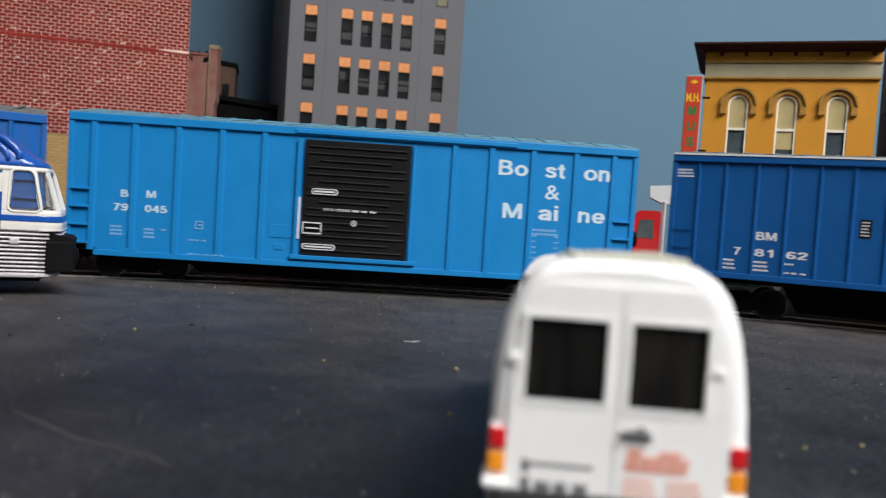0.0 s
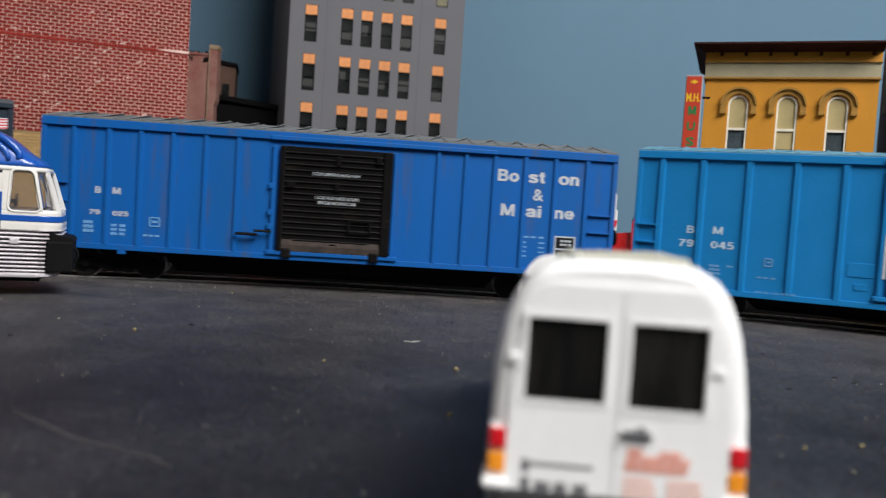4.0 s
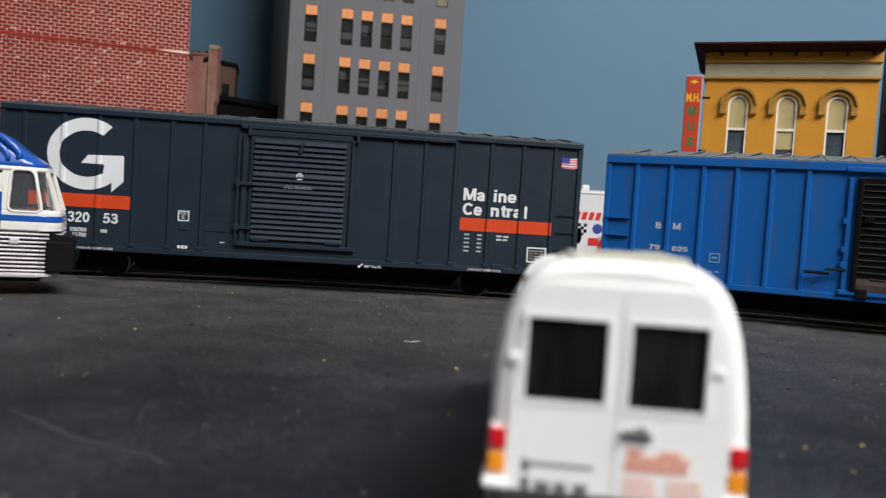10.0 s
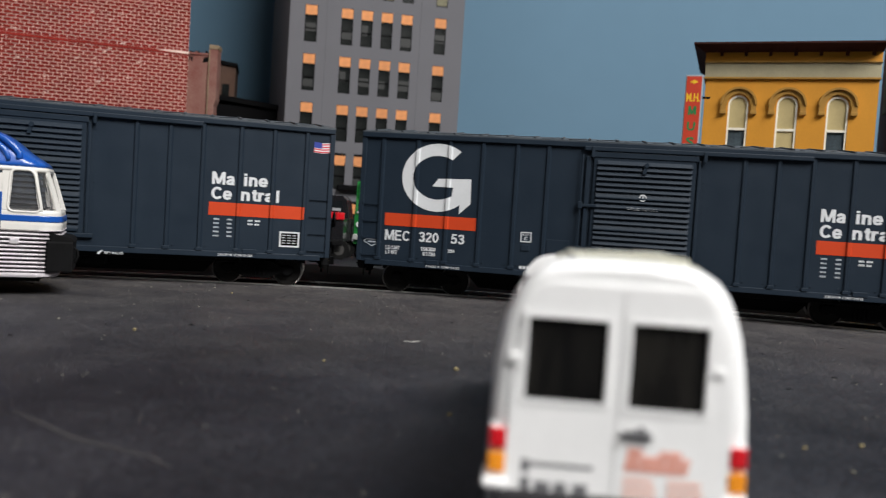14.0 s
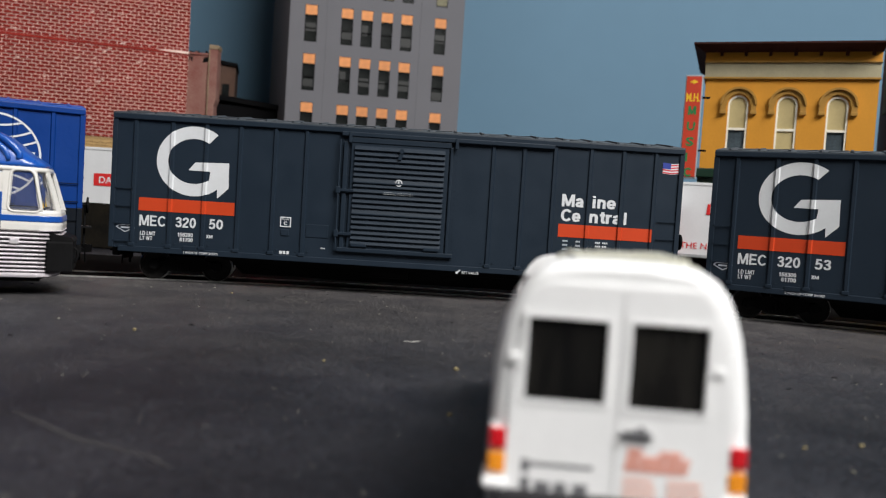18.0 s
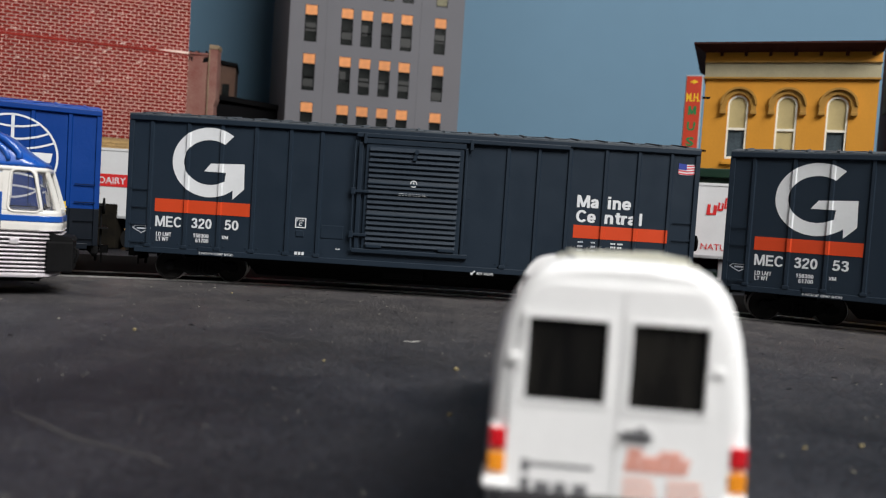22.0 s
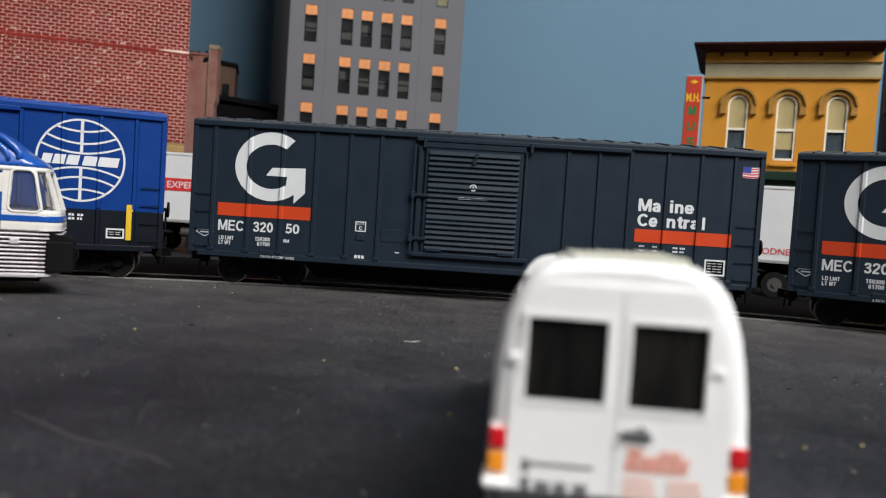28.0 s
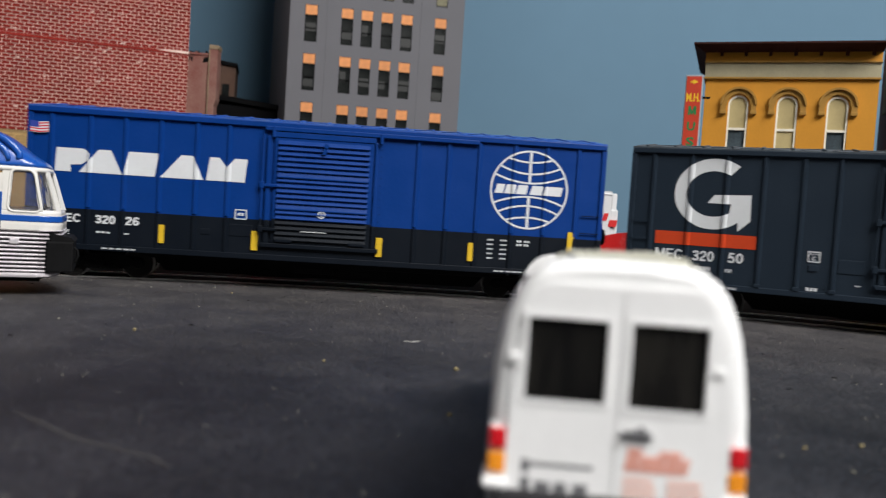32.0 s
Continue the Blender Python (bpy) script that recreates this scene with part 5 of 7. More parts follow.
def tower():
    t = thing("office_tower", -129.8, 629.9, -0.5, 11, "tall plain grey model office tower with orange window shades", "building")
    w, hh, d = 137.5, 430.0, 95.0
    cols = [(11.6, 21.2), (39.8, 49.0), (55.4, 64.4), (71.2, 80.2), (87.0, 96.0), (114.2, 123.4)]
    rows = [58.4 + k * 37.7 for k in range(-1, 10)]
    wall = part("wall", prism(bmn(), [(0, 1.6), (w, 1.6), (w, d), (-15, d)], 0, hh, "z"), GREYW, t)
    # front skin in piers and spandrels, so that openings go through it
    edges = [0.0]
    for a, b2 in cols:
        edges += [a, b2]
    edges.append(w)
    for k in range(0, len(edges), 2):
        part("pier", box(bmn(), edges[k], edges[k + 1], 0, 1.7, 0, hh), GREYW, t)
    for (a, b2) in cols:
        zs = [0.0]
        for z in rows:
            zs += [z + 10.5 - 19.5 - 9.0, z + 10.5]
        zs.append(hh)
        for k in range(0, len(zs), 2):
            if zs[k + 1] > zs[k]:
                part("spandrel", box(bmn(), a, b2, 0, 1.7, max(0, zs[k]), zs[k + 1]), GREYW, t)
    rnd = random.Random(4)
    gl = mesh_of("pane", box(bmn(), -4.6, 4.6, 0.9, 1.3, -18.0, 10.5), DARKGLASS)
    shd = mesh_of("shade", box(bmn(), -4.5, 4.5, 0.4, 0.8, 3.0, 10.5), SHADE)
    bar = mesh_of("sash_bar", box(bmn(), -4.6, 4.6, 0.3, 0.8, -7.8, -7.0), TARROOF)
    frm = bmn()
    for a in ((-4.6, -4.1), (4.1, 4.6)):
        box(frm, a[0], a[1], 0.3, 0.9, -18, 3.0)
    frm = mesh_of("window_frame", frm, TARROOF)
    for ri, z in enumerate(rows):
        for ci, (a, b2) in enumerate(cols):
            cx = (a + b2) / 2
            win = part("window", gl, DARKGLASS, t)
            win.location = (cx * U, 0, z * U)
            sh = part("shade", shd, SHADE, win, "orange roller shade")
            part("sash_bar", bar, TARROOF, win)
            part("window_frame", frm, TARROOF, win)
            if ri >= 5 and (ri * 3 + ci * 2) % 5 < 2:
                part("lit_blind", box(bmn(), -4.2, 4.2, 0.5, 0.85, -17, -4), LITSHADE if ci == 4 else DIMBLIND, win, "pale blind behind the window")
            elif rnd.random() < 0.6:
                # grey patch behind the glass: a reflection painted as colour
                a0 = rnd.uniform(-15.0, -6.0)
                part("pane_reflection", box(bmn(), -4.0, rnd.choice((4.0, 1.0)), 0.62, 0.86, a0 - 2.5, a0 + rnd.uniform(3, 6)), GHOST, win, "grey painted reflection behind the pane")
            if z < 70:
                sh.location.z = -0.002
    for x in (29.0, 103.0):
        part("panel_joint", box(bmn(), x - 0.5, x + 0.5, -0.22, 0.1, 0, hh, 0.1), GREYW, t)
    part("roof", box(bmn(), -1.5, w + 1.5, -1.5, d + 1.5, hh, hh + 6), GREYW, t)
    part("ground_canopy", box(bmn(), 44, 98, -6, 0, 40, 44, 0.5), TARROOF, t, "dark canopy over the tower entrance")
    return t


tower()


def arch_pts(cx, z, r0, r1, a0=0, a1=180, n=16):
    o = [(cx + r1 * math.cos(radians(a0 + (a1 - a0) * k / n)), z + r1 * math.sin(radians(a0 + (a1 - a0) * k / n))) for k in range(n + 1)]
    i = [(cx + r0 * math.cos(radians(a0 + (a1 - a0) * k / n)), z + r0 * math.sin(radians(a0 + (a1 - a0) * k / n))) for k in range(n + 1)]
    return o, i


def arch_band(bm, cx, z, r0, r1, y0, y1):
    o, i = arch_pts(cx, z, r0, r1)
    loft(bm, [[(o[k][0], y0, o[k][1]), (o[k][0], y1, o[k][1]), (i[k][0], y1, i[k][1]), (i[k][0], y0, i[k][1])] for k in range(len(o))])
    return bm


def ochre_building():
    b = thing("ochre_building", 130.2, 420.0, -0.5, -19.6, "ochre painted model corner shop building with arched windows and brown cornice", "building")
    w, d = 80.2, 70.0
    c = math.cos(radians(19.6))
    wins = [16.8, 39.9, 62.9]
    part("wall", box(bmn(), 0, w, 2.0, d, 56, 114), OCHRE, b)
    xs = [0.0]
    for wx in wins:
        xs += [wx - 4.9, wx + 4.9]
    xs.append(w)
    for k in range(0, len(xs), 2):
        part("wall_pier", box(bmn(), xs[k], xs[k + 1], 0, 2.1, 56.3, 114), OCHRE, b)
    for wx in wins:
        part("wall_apron", box(bmn(), wx - 4.9, wx + 4.9, 0, 2.1, 56.3, 64.8), OCHRE, b)
        part("wall_arch", prism(bmn(), [(wx + 4.9, 114), *arch_pts(wx, 92.4, 4.9, 4.9)[0], (wx - 4.9, 114)], 0, 2.1), OCHRE, b)
    for wx in wins:
        win = part("window", box(bmn(), wx - 5.0, wx + 5.0, 1.4, 1.9, 64.4, 98.0), PANE, b)
        part("blind", prism(bmn(), [(wx + 4.6, 80.4 if wx != wins[1] else 70.5), *arch_pts(wx, 92.4, 4.6, 4.6)[0], (wx - 4.6, 80.4 if wx != wins[1] else 70.5)], 1.1, 1.35), BLIND, win, "tan roller blind")
        fr = bmn()
        for sg in (-1, 1):
            box(fr, wx + sg * 4.5 - 0.5, wx + sg * 4.5 + 0.5, 0.3, 1.1, 64.8, 92.4)
        box(fr, wx - 4.9, wx + 4.9, 0.3, 1.1, 64.8, 66.0)
        box(fr, wx - 4.5, wx + 4.5, 0.4, 1.1, 79.6, 80.8)
        arch_band(fr, wx, 92.4, 4.0, 5.0, 0.3, 1.1)
        part("window_frame", fr, SASH, win, "cream sash frame")
        part("sill", box(bmn(), wx - 6.4, wx + 6.4, -1.6, 1.0, 61.8, 63.4, 0.3), OCHRE, win)
        hd = bmn()
        arch_band(hd, wx, 92.4, 5.6, 7.9, -1.0, 0.2)
        arch_band(hd, wx, 92.4, 7.9, 8.9, -2.2, 0.2)
        for sg in (-1, 1):
            box(hd, wx + sg * 7.3 - 1.3, wx + sg * 7.3 + 1.3, -1.6, 0.2, 89.4, 92.4)
            box(hd, wx + sg * 7.3 - 1.6, wx + sg * 7.3 + 1.6, -2.0, 0.2, 87.6, 89.4, 0.3)
        part("arch_hood", hd, OLIVE, win, "olive-brown raised arch hood")
    part("frieze", box(bmn(), -0.6, w + 0.4, -0.9, d, 106.2, 113.8, 0.2), FRIEZE, b, "grey-tan painted frieze band")
    part("frieze_moulding", box(bmn(), -1.0, w + 0.6, -1.5, d, 105.4, 106.4, 0.2), OLIVE, b)
    part("upper_band", box(bmn(), -0.8, w + 0.4, -1.2, d, 114.0, 119.0, 0.2), OCHRE, b)
    part("band_moulding", box(bmn(), -1.0, w + 0.6, -1.9, d, 113.5, 114.3, 0.2), OLIVE, b)
    def eave(z, out_x, out_y):
        return [(-0.6 - out_x, -0.8 - out_y, z), (w + 0.6, -0.8 - out_y, z), (w + 0.6, d, z), (-0.6 - out_x, d, z)]

    part("cornice", loft(bmn(), [eave(118.6, 0, 0), eave(121.0, 5.6, 8.4), eave(121.4, 6.0, 9.0), eave(122.3, 6.0, 9.0)]), CORNICE, b, "wide brown projecting cornice, coloured darker for underside shade")
    br = mesh_of("bracket", prism(bmn(), [(0.2, 116.6), (-1.4, 116.9), (-3.4, 118.2), (-6.0, 120.0), (0.2, 119.4)], -0.8, 0.8, "x"), CORNICE)
    for k in range(7):
        o = part("bracket", br, CORNICE, b)
        o.location.x = (7 + k * 11.6) * U
    part("storefront_cornice", box(bmn(), -1.4, w + 1, -3.6, 2, 54.6, 59.4, 0.6), GREEN, b, "dark green shopfront cornice")
    part("storefront_fascia", box(bmn(), -0.6, w + 0.4, -1.4, 2, 42.0, 54.6, 0.2), GREEN, b)
    for x in (0.6, 28, 55, 76.9):
        part("storefront_pilaster", box(bmn(), x, x + 3.4, -1.6, 2, 0, 42, 0.3), GREEN, b)
    part("shop_glass", box(bmn(), 3, w - 3, 1.0, 1.6, 6, 42), PANE, b)
    part("stall_riser", box(bmn(), 0, w, -0.6, 2, 0, 6, 0.2), GREEN, b)
    part("lower_wall", box(bmn(), 0, w, 2.0, d, 0, 56), OCHRE, b)
    return b


ochre_building()


def vertical_sign():
    s = thing("vertical_sign", 119.4, 418.6, 53.0, -19.6, "tall red vertical shop sign with yellow and green letters on brackets", "sign", kind="")
    part("board", box(bmn(), 0.1, 8.7, -1.0, 1.0, 0, 53.0, 0.3), mat("sign_frame_grey", (0.30, 0.31, 0.33), 0.6), s, "pale framed sign board")
    part("red_face", box(bmn(), 0.7, 8.1, -1.25, -0.9, 0.8, 52.2), SIGNRED, s, "red sign face")
    letters("M.H.", 1.0, 39.4, 4.4, SIGNYEL, s, -1.32, 6.8, bold=0.02)
    for k, ch in enumerate("MUSIC"):
        letters(ch, 2.4, 32.6 - k * 7.9, 4.4, SIGNGREEN, s, -1.32, 1.4 if ch == "I" else 4.0, bold=0.03)
    bm = bmn()
    cyl(bm, (4.4, -1.3, 49.4), 1.0, 0.1, "y", 12)
    box(bm, 2.6, 6.2, -1.34, -1.26, 49.0, 49.8)
    part("ornament", bm, SIGNYEL, s)
    for z in (14, 41):
        part("bracket", box(bmn(), 8.6, 12.6, -0.4, 0.4, z, z + 1.0), TARROOF, s)
    return s


vertical_sign()
nb = thing("brown_building", 215.5, 387.6, -0.5, -19.6, "tall narrow brown and red building beside the ochre one", "building")
part("wall", box(bmn(), 0, 60, 0, 70, 0, 170), mat("wall_rust_red", (0.22, 0.055, 0.025), 0.7, vary=0.15), nb)
part("corner_pilaster", box(bmn(), -0.4, 6.0, -1.4, 60, 96, 172, 0.3), OLIVE, nb, "olive corner pilaster")
part("lower_pilaster", box(bmn(), 2.2, 6.0, -1.0, 2, 0, 96, 0.3), SIGNRED, nb, "brick-red lower pilaster")
part("roof", box(bmn(), -1, 61, -1.5, 71, 170, 174), TARROOF, nb)

# ---- van before the camera ----
VANWHITE = mat("van_white", (0.90, 0.90, 0.90), 0.35, vary=0.03, bump=0.04, coat=0.3)
VANROOF = mat("van_roof_cream", (0.60, 0.59, 0.50), 0.6, vary=0.08)
# dark tint; its brownish upright streaks are a painted reflection
VANGLASS = mat("van_window_tint_reflection", (0.026, 0.024, 0.020), 0.10, spec=0.35, other=(0.0035, 0.0035, 0.0037), spot=0.56, scale=170, bump=0, stretch=(1, 1, 0.16))
VANDARK = mat("van_interior_dark", (0.02, 0.02, 0.022), 0.6)
LAMPRED = mat("lamp_red", (0.62, 0.012, 0.02), 0.25, vary=0.05, coat=0.5)
LAMPORANGE = mat("lamp_orange", (0.85, 0.30, 0.02), 0.25, vary=0.05, coat=0.5)
RUBBER = mat("tyre_rubber", (0.007, 0.007, 0.007), 0.85, spec=0.15)
CHROME = mat("bright_chrome", (0.78, 0.79, 0.80), 0.34, 0.65, vary=0.1)
HANDLE = mat("handle_grey", (0.16, 0.16, 0.17), 0.6, bump=0)
INKGREY = mat("ink_dark_grey", (0.09, 0.09, 0.09), 0.6, bump=0)
INKPALE = mat("ink_pale_red", (0.74, 0.36, 0.29), 0.6, bump=0, vary=0.15)
INKWASH = mat("ink_faded_red", (0.80, 0.52, 0.45), 0.6, bump=0, vary=0.15)


VAN_LEFT = [(11.0, 3.4), (11.15, 8.0), (11.1, 12.0), (10.95, 16.8), (10.35, 20.8), (9.6, 22.6), (8.8, 23.9), (7.9, 24.9), (6.8, 25.5), (5.4, 25.8), (2.4, 25.9)]
VAN_RIGHT = [(10.7, 3.4), (10.65, 8.9), (10.4, 13.9), (9.9, 17.85), (9.45, 20.2), (8.95, 21.8), (8.2, 23.5), (7.3, 24.6), (6.0, 25.4), (4.6, 25.75), (2.4, 25.9)]


def van_half(prof, z):
    """Half width of the van's shell at height z."""
    for (x0, z0), (x1, z1) in zip(prof, prof[1:]):
        if z <= z1:
            return x0 + (x1 - x0) * max(0.0, z - z0) / (z1 - z0)
    return prof[-1][0]


def van_ring(y, inset=0.0, drop=0.0, low=3.4, taper=1.0, tuck=0.0):
    """Closed cross section of the shell at depth y, with a rounded roof line."""
    right = [((x - inset) * taper, y, max(low, z - drop)) for x, z in VAN_RIGHT]
    left = [(-(x - inset - tuck * (0.55 + 0.02 * z)) * taper, y, max(low, z - drop)) for x, z in VAN_LEFT]
    return right + left[::-1]


def van():
    v = thing("delivery_van", 15.9, 66.4, -0.5, -4.5, "white high-roofed model delivery van seen from its rear doors", "van")
    rings = [van_ring(0.0, 1.0, 0.9, 3.8), van_ring(0.12, 0.62, 0.55, 3.7), van_ring(0.45, 0.28, 0.26, 3.6), van_ring(1.0, 0.08, 0.08), van_ring(1.8), van_ring(6, 0.1, 0.12, tuck=0.4), van_ring(16, 0.15, 0.5, taper=0.975, tuck=1.0), van_ring(34, 0.3, 1.2, taper=0.93, tuck=1.8), van_ring(44, 0.6, 1.7, taper=0.90, tuck=2.0)]
    bm = loft(bmn(), rings)
    bmesh.ops.delete(bm, geom=[f for f in bm.faces if all(abs(q.co.y) < 0.01 for q in f.verts)], context="FACES_ONLY")
    part("body", bm, VANWHITE, v, smooth=True)
    # rear wall in strips round two real window openings
    lw, rw = (-8.3, -1.7), (0.3, 6.5)
    lz, rz = (13.95, 20.85), (13.7, 20.85)
    mid = -0.6

    def edge_l(z):
        return -(van_half(VAN_LEFT, z + 0.9) - 1.0)

    def edge_r(z):
        return van_half(VAN_RIGHT, z + 0.9) - 1.0

    def wall(bm, xa, xb, za, zb, y0, y1, n=1):
        """Upright slab between two edges that may lean."""
        fa = xa if callable(xa) else (lambda z: xa)
        fb = xb if callable(xb) else (lambda z: xb)
        zs = [za + (zb - za) * k / n for k in range(n + 1)]
        prism(bm, [(fa(z), z) for z in zs] + [(fb(z), z) for z in zs[::-1]], y0, y1)

    rear = bmn()
    wall(rear, edge_l, edge_r, 20.95, 24.9, 0.0, 0.3, 8)
    wall(rear, edge_l, edge_r, 3.9, 13.75, 0.0, 0.3, 6)
    wall(rear, edge_l, lw[0] - 0.05, 13.75, 20.95, 0.0, 0.3, 5)
    wall(rear, lw[1] + 0.05, rw[0] - 0.05, 13.75, 20.95, 0.0, 0.3)
    wall(rear, rw[1] + 0.05, edge_r, 13.75, 20.95, 0.0, 0.3, 5)
    part("rear_wall", rear, VANWHITE, v)
    # two doors, each a frame of four slabs round its window, with softened rims
    for (a, b2), (z0, z1), xa, xb in ((lw, lz, lambda z: edge_l(z) + 0.55, mid - 0.06), (rw, rz, mid + 0.06, lambda z: edge_r(z) - 0.55)):
        bm = bmn()
        wall(bm, xa, xb, 5.4, z0, -0.28, 0.02, 6)
        wall(bm, xa, xb, z1, 23.8, -0.28, 0.02, 5)
        wall(bm, xa, a, z0, z1, -0.28, 0.02, 4)
        wall(bm, b2, xb, z0, z1, -0.28, 0.02, 4)
        door = part("rear_door", bm, VANWHITE, v)
        g = part("window", box(bmn(), a - 0.05, b2 + 0.05, 0.10, 0.3, z0 - 0.05, z1 + 0.05), VANGLASS, door, "dark tinted rear window")
        fr = bmn()
        for q in ((a - 0.4, b2 + 0.4, z0 - 0.4, z0), (a - 0.4, b2 + 0.4, z1, z1 + 0.4), (a - 0.4, a, z0, z1), (b2, b2 + 0.4, z0, z1)):
            box(fr, q[0], q[1], -0.36, 0.1, q[2], q[3], 0.05)
        part("window_frame", fr, VANWHITE, door)
        hx = a - 1.0 if a < -5 else b2 + 1.0
        for z in (16.9,):
            part("hinge", box(bmn(), hx - 0.45, hx + 0.45, -0.5, 0.1, z, z + 0.8, 0.2), VANWHITE, door)
    part("door_handle", prism(bmn(), [(0.0, 11.5), (2.5, 11.4), (2.2, 11.9), (1.5, 12.4), (1.0, 12.0), (0.0, 11.9)], -0.7, -0.25), HANDLE, v, "dark door handle")
    for x, dz in ((-10.3, 0.0), (9.55, -0.1)):
        part("tail_lamp", box(bmn(), x - 0.72, x + 0.72, -0.45, 1.4, 9.5 + dz, 11.3 + dz, 0.25), LAMPRED, v, "red tail lamp")
        part("indicator_lamp", box(bmn(), x - 0.76, x + 0.76, -0.45, 1.4, 7.45 + dz, 9.15 + dz, 0.25), LAMPORANGE, v, "orange indicator lamp")
        part("lamp_bezel", box(bmn(), x - 0.7, x + 0.7, -0.1, 1.2, 7.2 + dz, 11.5 + dz, 0.2), VANWHITE, v)
        part("bumper_corner", box(bmn(), x - 1.15, x + 1.0, -1.2, 3.0, 6.25, 7.1, 0.35), VANWHITE, v)
    part("bumper", box(bmn(), -10.4, 10.0, -1.3, 1.0, 3.2, 6.2, 0.4), VANDARK, v, "dark rear bumper")
    bars(-7.4, -2.0, 8.15, 8.75, -0.32, HANDLE, v, fill=0.5, chunk=False)
    bars(-8.2, -7.4, 6.0, 9.0, -0.32, HANDLE, v, rows=2, fill=0.7, chunk=False)
    bars(-7.0, -2.2, 5.9, 7.2, -0.32, HANDLE, v, cols=3, fill=0.7, chunk=False)
    for k, (xa, w2, h2) in enumerate(((0.3, 1.3, 2.0), (1.5, 0.8, 1.4), (2.2, 0.8, 1.4), (2.9, 0.7, 1.9), (3.6, 1.2, 1.9), (4.7, 0.8, 1.4))):
        part("wordmark_block", prism(bmn(), [(xa, 8.5), (xa + w2 * 0.9, 8.5), (xa + w2 * 0.9 + 0.3, 8.5 + h2), (xa + 0.3, 8.5 + h2)], -0.34, -0.26), INKPALE, v, "pale red wordmark block")
    bars(0.3, 7.6, 5.8, 8.1, -0.34, INKWASH, v, rows=3, cols=2, fill=0.62, label="faded red slogan bars", chunk=False)
    # corrugated roof
    part("roof_panel", prism(bmn(), [(-5.4, 25.0), (-4.9, 25.4), (-4.0, 25.6), (4.8, 25.95), (5.8, 25.7), (6.3, 25.2)], 3.0, 20), VANROOF, v, "yellowed cream roof panel")
    rnd = random.Random(12)
    for k in range(10):
        x0 = -4.3 + k * 1.0
        part("roof_rib", box(bmn(), x0, x0 + 0.7, 4.0 + rnd.random(), 19, 25.2, 25.85 + k * 0.028 + rnd.random() * 0.16, 0.12), VANROOF, v)
    nose = bmn()
    loft(nose, [van_ring(44, 0.6, 1.7, taper=0.90), [(x * 0.95, 55 + (0 if z > 14 else 3.2), min(z, 14.5)) for x, _, z in van_ring(44, 0.6, 1.7, taper=0.90)], [(x * 0.88, 64, min(z, 11.5)) for x, _, z in van_ring(44, 0.6, 0.2, 3.8, 0.90)]])
    part("cab", nose, VANWHITE, v)
    part("floor_pan", box(bmn(), -9.4, 9.2, 0.8, 62, 2.2, 4.4), VANDARK, v)
    part("cabin_bulkhead", box(bmn(), -8.6, 8.2, 30, 31, 4, 22), VANDARK, v)
    tyre = mesh_of("wheel", cyl(cyl(bmn(), (0, 0, 0), 3.9, 2.6, "x", 28), (0, 0, 0), 2.2, 2.8, "x", 16), RUBBER)
    for x in (-9.0, 8.6):
        for y in (11, 49):
            part("wheel", tyre, RUBBER, v, at=(x, y, 3.9))
    for x in (-9.6, 9.2):
        part("mud_flap", box(bmn(), x - 1.3, x + 1.3, 1.2, 1.8, 0.6, 5.7), RUBBER, v, "black mud flap")
    return v


van()

# ---- coach at the street side ----
BUSWHITE = mat("coach_cream_white", (0.70, 0.68, 0.64), 0.35, vary=0.04, coat=0.3, bump=0.05)
BUSBLUE = mat("coach_blue", (0.008, 0.074, 0.35), 0.3, vary=0.06, coat=0.4, bump=0.05)
BUSSILVER = mat("coach_fluted_silver", (0.68, 0.64, 0.67), 0.3, 0.35, vary=0.14, scale=90)
BUSGROOVE = mat("coach_groove_grey", (0.05, 0.045, 0.048), 0.5, 0.3, vary=0.15)
BUSGLASS = glass("coach_window", (0.66, 0.65, 0.66), 0.02, 0.95)


def tube(bm, path, rx, rz, n=10):
    """Round moulding swept along a few points, thinner at its ends."""
    rings = []
    for k, (x, y, z) in enumerate(path):
        e = 0.55 + 0.45 * math.sin(math.pi * (k + 0.5) / len(path))
        nx = path[min(k + 1, len(path) - 1)][0] - path[max(k - 1, 0)][0]
        nz = path[min(k + 1, len(path) - 1)][2] - path[max(k - 1, 0)][2]
        ln = math.hypot(nx, nz) or 1.0
        ux, uz = -nz / ln, nx / ln
        rings.append([(x + ux * rz * e * math.cos(a), y - rx * e * math.sin(a), z + uz * rz * e * math.cos(a)) for a in [2 * math.pi * q / n for q in range(n)]])
    return loft(bm, rings)


def soft_corners(quad, r, n=5):
    """Rounds the corners of an outline in the side plane."""
    pts = []
    for k, p in enumerate(quad):
        a, b = Vector(quad[k - 1]), Vector(quad[(k + 1) % len(quad)])
        p = Vector(p)
        p0, p1 = p + (a - p).normalized() * r, p + (b - p).normalized() * r
        for q in range(n + 1):
            t = q / n
            pts.append(tuple(p0 * (1 - t) ** 2 + p * 2 * t * (1 - t) + p1 * t * t))
    return pts


